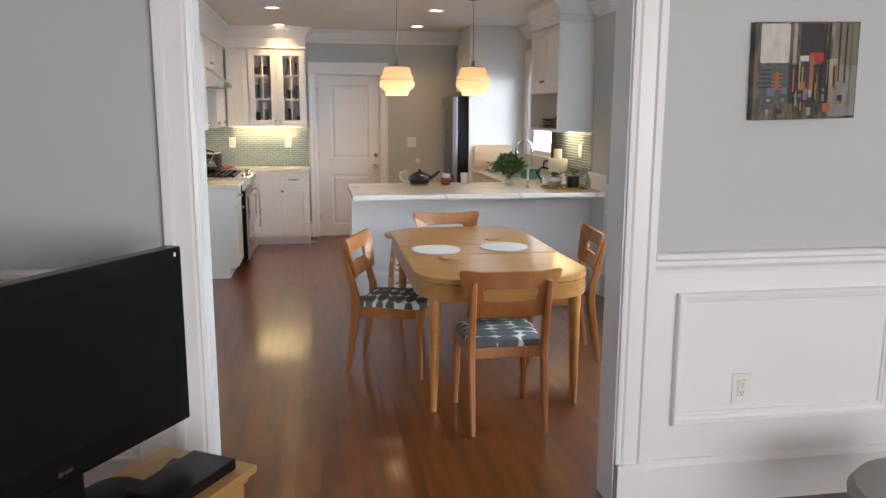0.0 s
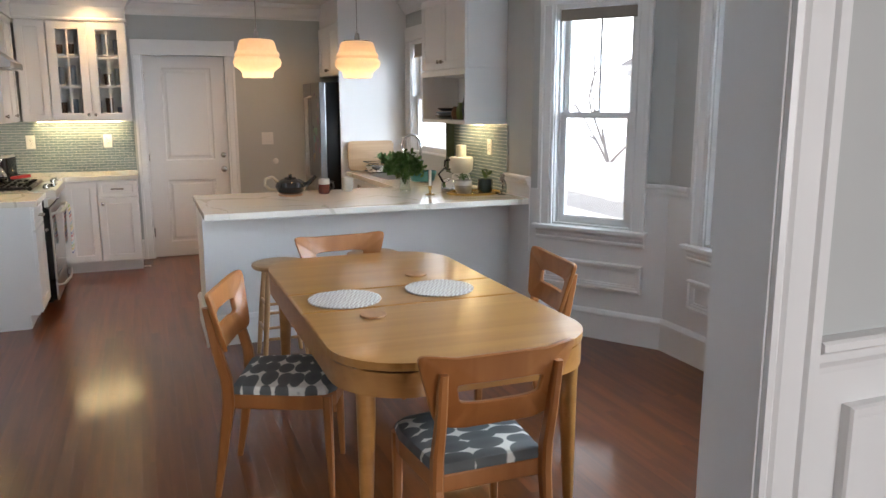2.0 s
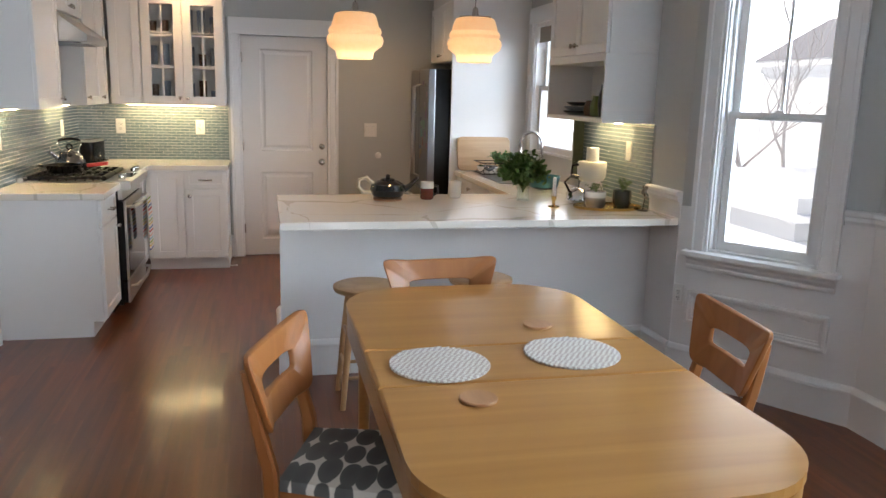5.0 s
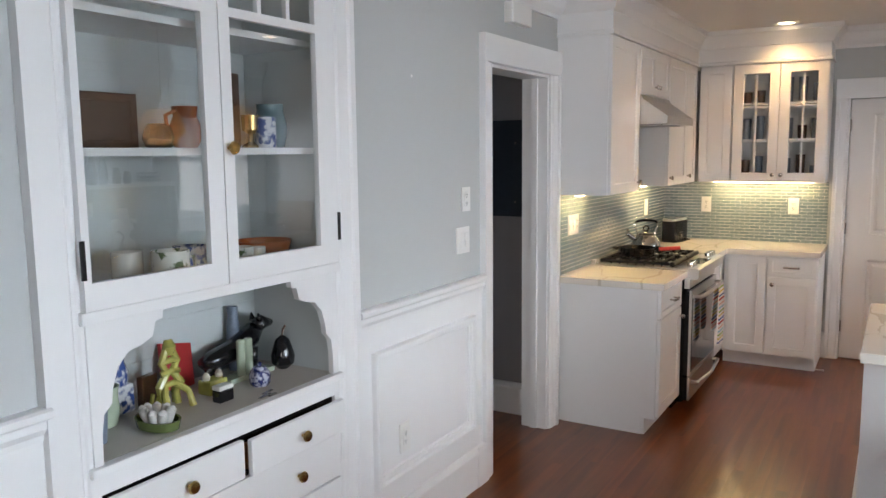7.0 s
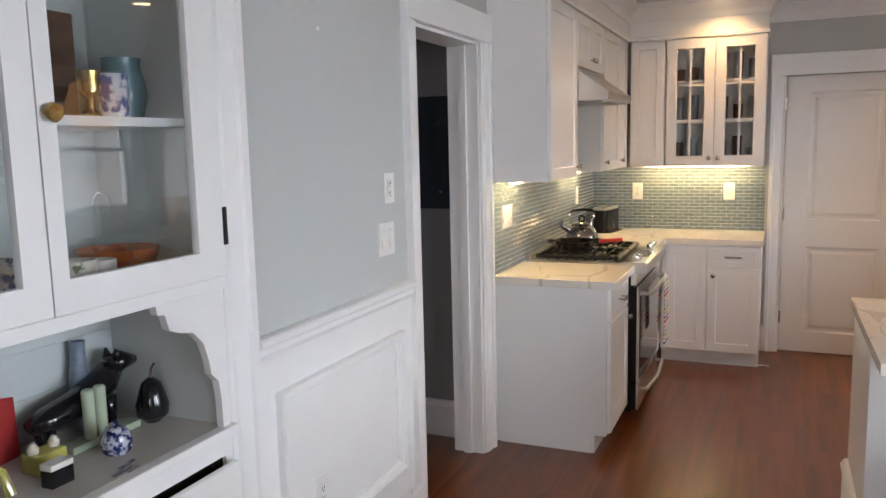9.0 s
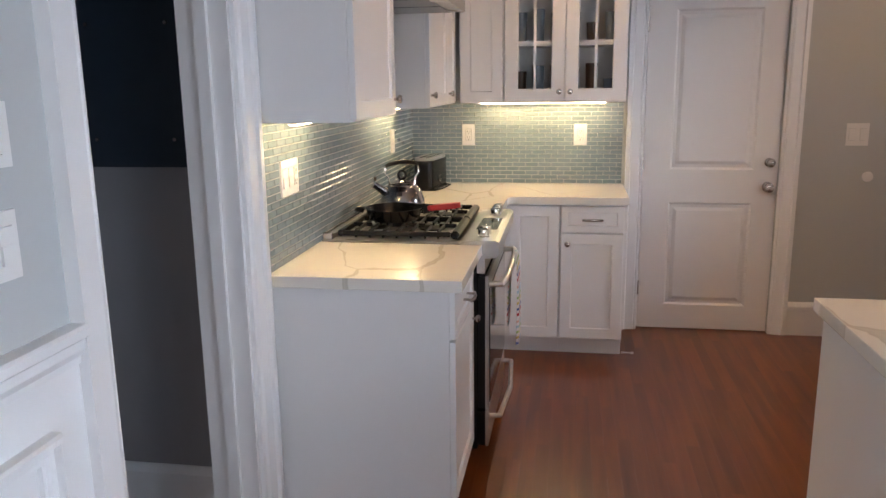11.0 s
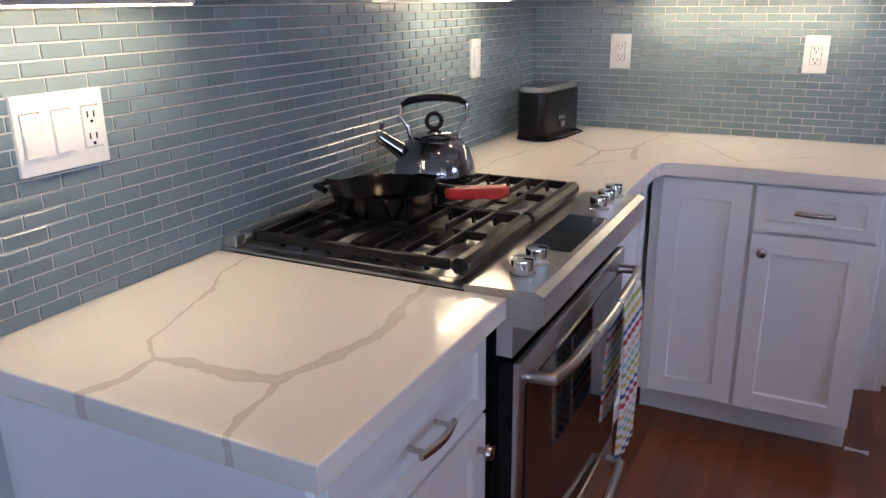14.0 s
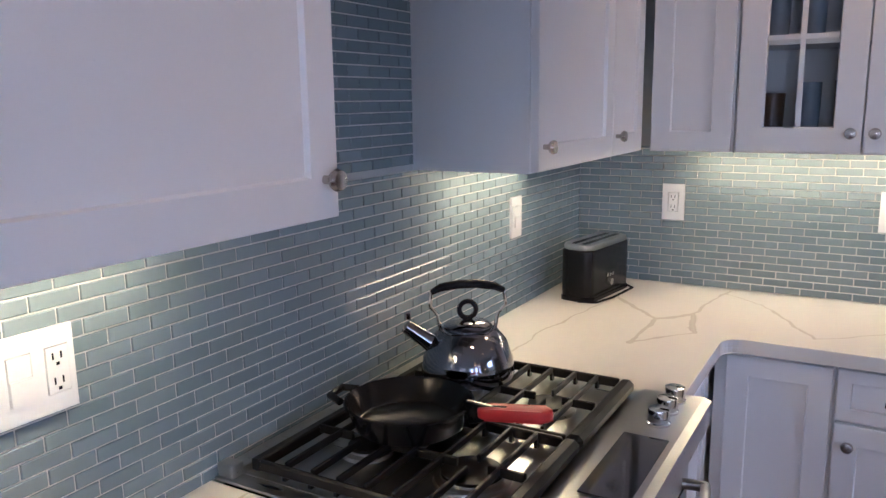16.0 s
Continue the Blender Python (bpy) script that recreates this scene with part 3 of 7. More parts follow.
trim("baseboard", moulding(BASE, (0, 0, 0), (1.0, 0, 0)), pose(-1.75, 8.17, 0), "white closet baseboard", "baseboard")


def window(name, m, x0, x1, z0, z1, shade, label, casing_w=0.1, sill=True, frame_w=0.013):
    """A double-hung window in an opening of a wall face at m, with casing, stool, apron, two sashes, panes and a roller shade."""
    w = thing(name, m, label, "window", kind="structure")
    P = lambda n, bm, mat=PAINT, lab="": part(n, bm, mat, w, lab)
    P("window_frame", boxes((x0, x0 + 0.013, 0.0005, 0.139, z0, z1), (x1 - 0.013, x1, 0.0005, 0.139, z0, z1), (x0 + 0.013, x1 - 0.013, 0.0005, 0.139, z1 - 0.025, z1), (x0 + 0.013, x1 - 0.013, 0.0005, 0.139, z0, z0 + 0.012)))
    if frame_w > 0.02:
        P("inner_frame", boxes((x0 + 0.0131, x0 + frame_w, 0.036, 0.1385, z0 + 0.0125, z1 - 0.0255), (x1 - frame_w, x1 - 0.0131, 0.036, 0.1385, z0 + 0.0125, z1 - 0.0255)))
    s = casing_w / 0.11
    P("casing", prism([(x0 + 0.004 - x * s, y) for x, y in CASING], z0, z1))
    P("casing", prism([(x1 - 0.004 + x * s, y) for x, y in CASING], z0, z1))
    P("casing_head", boxes((x0 - casing_w, x1 + casing_w, -0.036, 0, z1, z1 + 0.13), bevel=0.003))
    if sill:
        P("window_sill", boxes((x0 - casing_w - 0.02, x1 + casing_w + 0.02, -0.075, 0.03, z0 - 0.028, z0), bevel=0.006))
        P("apron", moulding([(0, z0 - 0.105), (0.022, z0 - 0.105), (0.03, z0 - 0.095), (0.03, z0 - 0.085), (0.024, z0 - 0.078), (0.034, z0 - 0.06), (0.034, z0 - 0.048), (0.05, z0 - 0.03), (0, z0 - 0.03)], (x0 - casing_w, 0, 0), (x1 + casing_w, 0, 0)))
    zm = z0 + 0.735 if sill else (z0 + z1) / 2
    a, b = x0 + frame_w + 0.001, x1 - frame_w - 0.001
    for nm, y, c, d, rb, rt in (("lower_sash", 0.045, z0 + 0.013, zm + 0.02, 0.05, 0.035), ("upper_sash", 0.083, zm - 0.02, z1 - 0.026, 0.035, 0.05)):
        st = 0.042
        sash = P(nm, boxes((a, a + st, y, y + 0.034, c, d), (b - st, b, y, y + 0.034, c, d), (a + st, b - st, y, y + 0.034, c, c + rb), (a + st, b - st, y, y + 0.034, d - rt, d)))
        pane = part("pane", sheet(a + st, b - st, y + 0.017, c + rb, d - rt), GLASS, sash)
        pane.visible_shadow = False
        frame_bead = frame_mould(a + st - 0.012, b - st + 0.012, c + rb - 0.012, d - rt + 0.012, [(0, 0), (0.0, 0.004), (0.012, 0.0)], y=y)
        part("glazing_bead", frame_bead, PAINT, sash)
        if sill and nm == "upper_sash":
            part("muntin", boxes(((a + b) / 2 - 0.007, (a + b) / 2 + 0.007, y + 0.006, y + 0.028, c + rb, d - rt)), PAINT, sash)
    P("sash_lock", boxes(((a + b) / 2 - 0.025, (a + b) / 2 + 0.025, 0.05, 0.075, zm + 0.02, zm + 0.034), bevel=0.003), WHITEPLASTIC)
    if shade:
        P("roller_shade", boxes((x0 + 0.027, x1 - 0.027, 0.022, 0.03, shade, z1 - 0.03), (x0 + 0.027, x1 - 0.027, 0.016, 0.034, shade - 0.012, shade)), SHADE, "rolled tan woven window shade")
    return w


window("window_1", BAY1, 0.165, 0.735, 0.755, 2.2, 2.11, "white double-hung sash window in the angled bay wall", 0.1, frame_w=0.03)
window("window_2", BAY2, 0.34, 1.305, 0.735, 2.2, 0, "wide white double-hung sash window in the bay", 0.11, frame_w=0.085)
window("window_4", BAY3, BAY_LEN - 0.71, BAY_LEN - 0.14, 0.755, 2.2, 2.11, "white double-hung sash window in the angled bay wall", 0.1)
window("window_3", pose(XR, YB + 0.15, 0, 0, 0, -90), 1.2, 2.15, 1.1, 2.16, 2.02, "white sash window over the kitchen sink", 0.1, sill=False)

# panelled kitchen door
DOOR = thing("door_1", pose(0.824, YB + 0.02, 0), "closed white two-panel door with satin knob", "door", kind="structure")


def door_leaf():
    bm = bmesh.new()
    w, h = 0.774, 2.038
    p1, p2 = (0.16, 0.64, 1.0, 1.925), (0.16, 0.64, 0.16, 0.80)
    box(bm, 0.003, w, 0.0, 0.04, 0.008, 0.16)
    box(bm, 0.003, w, 0.0, 0.04, 0.80, 1.0)
    box(bm, 0.003, w, 0.0, 0.04, 1.925, h)
    for z0, z1 in ((0.16, 0.80), (1.0, 1.925)):
        box(bm, 0.003, 0.16, 0.0, 0.04, z0, z1)
        box(bm, 0.64, w, 0.0, 0.04, z0, z1)
    for p in (p1, p2):
        frame_mould(*p, [(0, 0), (0.012, -0.012), (0.03, -0.012), (0.05, -0.003)], bm)
        i = 0.05
        bm.faces.new([bm.verts.new((x, 0.003, z)) for x, z in ((p[0] + i, p[2] + i), (p[1] - i, p[2] + i), (p[1] - i, p[3] - i), (p[0] + i, p[3] - i))])
    return bm


DOORPAINT = material("off_white_door_paint", (0.76, 0.735, 0.715), 0.4, var=0.02, scale=3, bump=0.03, bump_scale=90)
part("door_leaf", door_leaf(), DOORPAINT, DOOR)
# unseen strips added behind the leaf to keep outside light out of its gaps
part("door_light_stop", boxes((-0.004, 0.03, 0.042, 0.10, 0.0, 2.044), (0.748, 0.782, 0.042, 0.10, 0.0, 2.044), (0.03, 0.748, 0.042, 0.10, 2.01, 2.044), (0.03, 0.748, 0.042, 0.10, 0.0, 0.02)), DOORPAINT, DOOR)
for _z in (0.22, 1.0, 1.8):
    part("hinge", boxes((-0.006, 0.006, -0.012, 0.0, _z, _z + 0.09), bevel=0.002), NICKEL, DOOR, "satin nickel hinge")
for _z, _r in ((1.045, 0.026), (0.90, 0.03)):
    _k = moved(lathe([(_r, 0), (_r, 0.008), (0.014, 0.012), (0.012, 0.03), (_r * 0.9, 0.04), (_r, 0.052), (_r * 0.8, 0.064), (0.004, 0.068)], 24), pose(0.722, 0, _z, 90))
    part("door_knob" if _z < 1 else "deadbolt", _k, NICKEL, DOOR, "satin nickel knob", True)

# ---- kitchen ----
def knob(parent, x, y, z, mat=NICKEL, r=0.016, label="satin nickel knob"):
    return part("knob", moved(lathe([(0.006, 0), (0.006, 0.012), (r * 0.8, 0.016), (r, 0.022), (r * 0.85, 0.029), (0.003, 0.031)], 18), pose(x, y, z, 90)), mat, parent, label, True)


def pull(parent, x, y, z, w=0.11):
    """A bowed bar handle."""
    pts = [(x - w / 2 + w * i / 8, y - 0.028 - 0.008 * math.sin(math.pi * i / 8), z) for i in range(9)]
    bm = tube(pts, 0.0055, 8, flat=1.3)
    for s in (-1, 1):
        tube([(x + s * w * 0.38, y, z), (x + s * w * 0.38, y - 0.03, z)], 0.0045, 8, bm)
    return part("handle", bm, NICKEL, parent, "satin nickel bowed pull", True)


LEFT = lambda y: pose(XL, y, 0, 0, 0, 90)


def base_cabinet(name, m, w, depth, fronts, label, toe=0.08, end_left=False, end_right=False):
    """A base unit: local x along the run, back at y = 0, face at y = -depth."""
    c = thing(name, m, label, "cabinet", "white kitchen cabinets")
    part("body", boxes((0, w, -depth + 0.02, -0.002, 0.1, 0.874), (0.0, w, -depth + toe, -0.002, 0.0, 0.1)), CAB, c)
    for x0, x1, z0, z1, hw in fronts:
        d = part("door" if z1 - z0 > 0.3 else "drawer", shaker(x0, x1, z0, z1, 0.058 if z1 - z0 > 0.3 else 0.034, y=-depth + 0.019), CAB, c)
        if hw == "pull":
            pull(d, (x0 + x1) / 2, -depth - 0.001, (z0 + z1) / 2)
        elif hw:
            knob(d, x0 + 0.035 if hw == "l" else x1 - 0.035, -depth - 0.001, z1 - 0.055)
    return c


# west run: end unit, range, filler and corner; face at x = 0.03
W_END = base_cabinet("base_cabinet", LEFT(8.2), 0.505, 0.618, [(0.012, 0.498, 0.70, 0.862, "pull"), (0.012, 0.498, 0.112, 0.69, "r")], "white shaker base cabinet with drawer and door beside the range")
part("end_panel", boxes((-0.006, 0.0, -0.60, -0.03, 0.1, 0.874), (-0.006, 0.0, -0.52, -0.03, 0.0, 0.1)), CAB, W_END)
base_cabinet("base_cabinet", LEFT(9.48), 1.1, 0.618, [(0.012, 0.5, 0.112, 0.862, "")], "white corner base cabinet with a narrow plain door")
NB = lambda x: pose(x, YB, 0)
base_cabinet("base_cabinet", NB(0.034), 0.31, 0.57, [(0.035, 0.305, 0.112, 0.862, "")], "white corner base cabinet with a shaker door")
base_cabinet("base_cabinet", NB(0.345), 0.35, 0.57, [(0.006, 0.342, 0.72, 0.862, "pull"), (0.006, 0.342, 0.112, 0.71, "l")], "white shaker base cabinet with drawer and door beside the door")

# counters
def counter(name, outline, label, z0=0.875, z1=0.915, mat=MARBLE):
    return tagged(part(name, prism(outline, z0, z1, bevel=0.003), mat), label, "countertop")


counter("countertop", [(XL + 0.002, 8.155), (0.062, 8.155), (0.062, 8.712), (XL + 0.002, 8.712)], "white quartz countertop with grey-tan veins beside the range", mat=END_MARBLE)
_arc = [(0.062 + 0.05 - 0.05 * math.cos(radians(a)), 9.995 - 0.05 + 0.05 * math.sin(radians(a))) for a in range(0, 91, 15)]
counter("countertop", [(XL + 0.002, 9.482), (0.062, 9.482)] + _arc + [(0.708, 9.995), (0.708, YB - 0.002), (XL + 0.002, YB - 0.002)], "white quartz corner countertop with grey-tan veins", mat=CORNER_MARBLE)


def upper_cabinet(name, m, w, depth, z0, z1, fronts, label, group="white kitchen cabinets"):
    c = thing(name, m, label, "cabinet", group)
    part("body", boxes((0, w, -depth + 0.02, -0.002, z0, z1)), CAB, c)
    for x0, x1, a, b, hw in fronts:
        d = part("door", shaker(x0, x1, a, b, 0.058, y=-depth + 0.019), CAB, c)
        if hw == "pull":
            pull(d, (x0 + x1) / 2, -depth - 0.001, a + 0.05, 0.09)
        elif hw:
            knob(d, x0 + 0.03 if hw == "l" else x1 - 0.03, -depth - 0.001, a + 0.055)
    return c


UZ0, UZ1 = 1.41, 2.32
upper_cabinet("upper_cabinet", LEFT(8.135), 0.56, 0.33, UZ0, UZ1, [(0.006, 0.554, UZ0 + 0.004, UZ1 - 0.004, "r")], "white shaker wall cabinet beside the closet")
upper_cabinet("upper_cabinet", LEFT(8.70), 0.70, 0.33, 2.02, UZ1, [(0.006, 0.348, 2.026, UZ1 - 0.004, "r"), (0.352, 0.694, 2.026, UZ1 - 0.004, "l")], "short white two-door wall cabinet over the hood")
upper_cabinet("upper_cabinet", LEFT(9.41), 0.85, 0.33, UZ0, UZ1, [(0.006, 0.535, UZ0 + 0.004, UZ1 - 0.004, "l"), (0.54, 0.83, UZ0 + 0.004, UZ1 - 0.004, "l")], "white two-door wall cabinet in the corner")
upper_cabinet("upper_cabinet", pose(-0.24, YB, 0), 0.25, 0.33, UZ0, UZ1, [(0.006, 0.245, UZ0 + 0.004, UZ1 - 0.004, "")], "white narrow corner wall cabinet")


def glass_cabinet():
    c = thing("glass_cabinet", pose(0.014, YB, 0), "white wall cabinet with two six-pane glass doors", "cabinet", "white kitchen cabinets")
    w, dp = 0.676, 0.33
    part("body", boxes((0, 0.018, -dp + 0.02, -0.002, UZ0, UZ1), (w - 0.018, w, -dp + 0.02, -0.002, UZ0, UZ1), (0.018, w - 0.018, -dp + 0.02, -0.002, UZ0, UZ0 + 0.02), (0.018, w - 0.018, -dp + 0.02, -0.002, UZ1 - 0.02, UZ1), (0.018, w - 0.018, -0.012, -0.002, UZ0 + 0.02, UZ1 - 0.02)), CAB, c)
    for z in (UZ0 + 0.31, UZ0 + 0.60):
        part("shelf", boxes((0.018, w - 0.018, -dp + 0.04, -0.012, z, z + 0.016)), CAB, c)
    for x0, x1, kx in ((0.006, w / 2 - 0.002, w / 2 - 0.03), (w / 2 + 0.002, w - 0.006, w / 2 + 0.03)):
        d = part("door", shaker(x0, x1, UZ0 + 0.004, UZ1 - 0.004, 0.07, y=-dp + 0.019, glazed=True), CAB, c)
        gx0, gx1, gz0, gz1 = x0 + 0.073, x1 - 0.073, UZ0 + 0.077, UZ1 - 0.077
        part("pane", sheet(gx0, gx1, -dp + 0.013, gz0, gz1), SMOKEGLASS, d)
        bm = boxes(((gx0 + gx1) / 2 - 0.007, (gx0 + gx1) / 2 + 0.007, -dp + 0.002, -dp + 0.011, gz0, gz1))
        for k in (1, 2):
            z = gz0 + (gz1 - gz0) * k / 3
            box(bm, gx0, gx1, -dp + 0.001, -dp + 0.0105, z - 0.007, z + 0.007)
        part("muntins", bm, CAB, d)
        knob(d, kx, -dp - 0.001, UZ0 + 0.06)
    return c


glass_cabinet()
# frieze and crown over the wall cabinets
FRZ = [(0, UZ1 + 0.001), (0.012, UZ1 + 0.001), (0.012, UZ1 + 0.02), (0.004, UZ1 + 0.03), (0.004, 2.45), (0.012, 2.455), (0.03, 2.49), (0.07, 2.54), (0.082, 2.545), (0.082, H - 0.002), (0, H - 0.002)]
_f = bmesh.new()
moulding(FRZ, (XL, 8.135, 0), (-0.258, 8.135, 0), 0, -1, _f)
moulding(FRZ, (-0.258, 8.135, 0), (-0.258, 10.26, 0), -1, 1, _f)
moulding(FRZ, (-0.258, 10.26, 0), (0.69, 10.26, 0), 1, -1, _f)
moulding(FRZ, (0.69, 10.26, 0), (0.69, YB, 0), -1, 0, _f)
trim("cabinet_crown", _f, None, "white frieze and crown moulding over the wall cabinets", "crown moulding")
trim("cabinet_soffit", boxes((XL, -0.26, 8.14, YB, UZ1 + 0.002, H - 0.003), (-0.258, 0.688, 10.262, YB, UZ1 + 0.002, H - 0.003)), None, "white cabinet soffit", "soffit")

# range hood
HOOD = thing("range_hood", pose(XL, 8.705, 0, 0, 0, 90), "stainless steel under-cabinet range hood", "range hood")
_h = bmesh.new()
_pf = [(-0.002, 2.018), (-0.33, 2.018), (-0.345, 1.99), (-0.50, 1.88), (-0.50, 1.835), (-0.002, 1.835)]
_a = [_h.verts.new((0.0, y, z)) for y, z in _pf]
_b = [_h.verts.new((0.69, y, z)) for y, z in _pf]
for _i in range(6):
    _h.faces.new((_a[_i], _a[(_i + 1) % 6], _b[(_i + 1) % 6], _b[_i]))
_h.faces.new(_a), _h.faces.new(_b)
part("canopy", _h, STEEL, HOOD)
part("filter", boxes((0.06, 0.33, -0.44, -0.08, 1.829, 1.834), (0.36, 0.63, -0.44, -0.08, 1.829, 1.834)), DARKSTEEL, HOOD, "grey mesh grease filter")
for _x in (0.12, 0.57):
    part("lamp", moved(lathe([(0.03, 0), (0.03, 0.006)], 20), pose(_x, -0.47, 1.828)), WHITEPLASTIC, HOOD, "round hood lamp")

# peninsula
PEN = thing("peninsula", pose(0, 0, 0), "white panelled kitchen peninsula with a base moulding", "kitchen island")
part("body", boxes((1.10, 3.262, 7.33, 8.04, 0.0, 0.874)), CAB, PEN)
part("back_panel", boxes((1.09, 3.262, 7.322, 7.33, 0.19, 0.874)), CAB, PEN)
_pb = moulding(BASE, (1.075, 7.322, 0), (3.255, 7.322, 0))
moulding(BASE, (1.10, 8.04, 0), (1.10, 7.30, 0), 0, 0, _pb)
part("base_moulding", _pb, CAB, PEN)
counter("countertop", [(1.085, 7.012), (3.262, 7.012), (3.262, 8.088), (1.085, 8.088)], "white quartz peninsula countertop with an overhang")
# sink run along the window wall
base_cabinet("sink_cabinet", pose(XR, 9.69, 0, 0, 0, -90), 1.59, 0.62, [(0.01, 0.5, 0.112, 0.862, "r"), (0.51, 0.99, 0.112, 0.862, "r"), (1.0, 1.4, 0.112, 0.862, "l")], "white shaker cabinet under the sink")
counter("countertop", [(2.62, 8.09), (XR - 0.002, 8.09), (XR - 0.002, 9.688), (2.62, 9.688)], "white quartz countertop at the sink")
upper_cabinet("upper_cabinet", pose(XR, 8.32, 0, 0, 0, -90), 0.92, 0.33, 1.82, 2.37, [(0.006, 0.458, 1.824, 2.366, "r"), (0.462, 0.914, 1.824, 2.366, "l")], "white two-door wall cabinet over an open shelf")
NICHE = thing("open_shelf", pose(XR, 8.32, 0, 0, 0, -90), "white open shelf box under the wall cabinet", "shelf")
for _n, _b in (("side", (0, 0.02, -0.33, -0.002, 1.42, 1.819)), ("side", (0.90, 0.92, -0.33, -0.002, 1.42, 1.819)), ("bottom_board", (0.02, 0.90, -0.33, -0.002, 1.42, 1.445)), ("top_board", (0.02, 0.90, -0.33, -0.002, 1.775, 1.819)), ("back_board", (0.02, 0.90, -0.012, -0.002, 1.445, 1.775))):
    part(_n, boxes(_b), CAB, NICHE)
_f = bmesh.new()
moulding([(o, u + 0.05 if u < 2.4 else u) for o, u in FRZ], (2.94, 8.32, 0), (2.94, 7.40, 0), 0, -1, _f)
moulding([(o, u + 0.05 if u < 2.4 else u) for o, u in FRZ], (2.94, 7.40, 0), (XR, 7.40, 0), -1, 0, _f)
trim("cabinet_crown", _f, None, "white frieze and crown moulding over the wall cabinet", "crown moulding")
trim("cabinet_soffit", boxes((2.945, XR, 7.405, 8.32, 2.372, H - 0.003)), None, "white cabinet soffit", "soffit")

# fridge and its enclosure
trim("fridge_panel", boxes((2.585, XR, 9.70, 9.722, 0.0, H - 0.004)), None, "tall white panel beside the refrigerator", "panel")
upper_cabinet("upper_cabinet", pose(XR, YB - 0.003, 0, 0, 0, -90), 0.86, 0.685, 1.84, 2.34, [(0.006, 0.428, 1.846, 2.334, "r"), (0.432, 0.854, 1.846, 2.334, "l")], "deep white cabinet over the refrigerator")
trim("cabinet_soffit", boxes((2.60, XR, 9.725, YB, 2.345, H - 0.004)), None, "white cabinet soffit", "soffit")
FR = thing("refrigerator", pose(XR, YB - 0.03, 0, 0, 0, -90), "stainless steel refrigerator with magnets and notes on its door", "refrigerator")
part("body", boxes((0.0, 0.80, -0.81, -0.05, 0.02, 1.775), bevel=0.006), BLACK, FR)
for _x0, _x1, _z0, _z1, _hx in ((0.0, 0.398, 0.72, 1.775, 0.36), (0.402, 0.80, 0.72, 1.775, 0.44)):
    _d = part("door", boxes((_x0, _x1, -0.875, -0.812, _z0, _z1), bevel=0.008), DARKSTEEL, FR)
    part("handle", tube([(_hx, -0.875, 0.82), (_hx, -0.925, 0.84), (_hx, -0.925, 1.62), (_hx, -0.875, 1.64)], 0.011, 10), STEEL, _d, "", True)
_d = part("freezer_drawer", boxes((0.0, 0.80, -0.875, -0.812, 0.08, 0.714), bevel=0.008), DARKSTEEL, FR)
part("handle", tube([(0.08, -0.875, 0.64), (0.1, -0.925, 0.64), (0.7, -0.925, 0.64), (0.72, -0.875, 0.64)], 0.011, 10), STEEL, _d, "", True)

# ---- dining furniture ----
BROWNLINE = material("dark_wood_line", (0.09, 0.035, 0.012), 0.5)


def dining_table():
    t = thing("dining_table", pose(1.797, 5.39, 0), "honey-toned wooden dining table with rounded corners", "table")
    hx, hy = 0.482, 0.92
    bm = bmesh.new()
    def slab(y0, y1, end):
        if end == 0:
            out = [(-hx, y0), (hx, y0), (hx, y1), (-hx, y1)]
        else:
            full = rounded(-hx, hx, -hy, hy, 0.27, 10)
            keep = [p for p in full if (p[1] > 0.6) == (end > 0) and (p[1] < -0.6) == (end < 0)]
            cut = y0 if end > 0 else y1
            out = keep + [(-hx, cut), (hx, cut)] if end > 0 else keep + [(hx, cut), (-hx, cut)]
        return prism(out, 0.722, 0.75, bevel=0.011)
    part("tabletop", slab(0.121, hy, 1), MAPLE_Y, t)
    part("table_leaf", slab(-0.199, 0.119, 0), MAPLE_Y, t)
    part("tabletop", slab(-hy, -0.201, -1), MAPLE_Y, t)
    bm = bmesh.new()
    a, b = rounded(-hx + 0.004, hx - 0.004, -hy + 0.004, hy - 0.004, 0.266, 10), rounded(-hx + 0.035, hx - 0.035, -hy + 0.035, hy - 0.035, 0.235, 10)
    for k in range(len(a)):
        j = (k + 1) % len(a)
        va = [bm.verts.new((*p, z)) for p, z in ((a[k], 0.63), (a[j], 0.63), (a[j], 0.714), (a[k], 0.714))]
        vb = [bm.verts.new((*p, z)) for p, z in ((b[k], 0.63), (b[j], 0.63), (b[j], 0.714), (b[k], 0.714))]
        bm.faces.new(va), bm.faces.new(vb), bm.faces.new((va[0], va[1], vb[1], vb[0]))
    bmesh.ops.remove_doubles(bm, verts=bm.verts, dist=0.0001)
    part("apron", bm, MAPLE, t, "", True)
    part("groove", prism(rounded(-hx + 0.013, hx - 0.013, -hy + 0.013, hy - 0.013, 0.258, 10), 0.7142, 0.7218), BROWNLINE, t, "dark groove under the rounded top edge")
    for sx in (-1, 1):
        for sy in (-1, 1):
            p0, p1 = (sx * (hx - 0.095), sy * (hy - 0.13), 0.72), (sx * (hx - 0.085), sy * (hy - 0.12), 0.0)
            leg = tube([p0, (p0[0], p0[1], 0.5), p1], [0.036, 0.032, 0.017], 14)
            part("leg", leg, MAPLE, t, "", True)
    return t


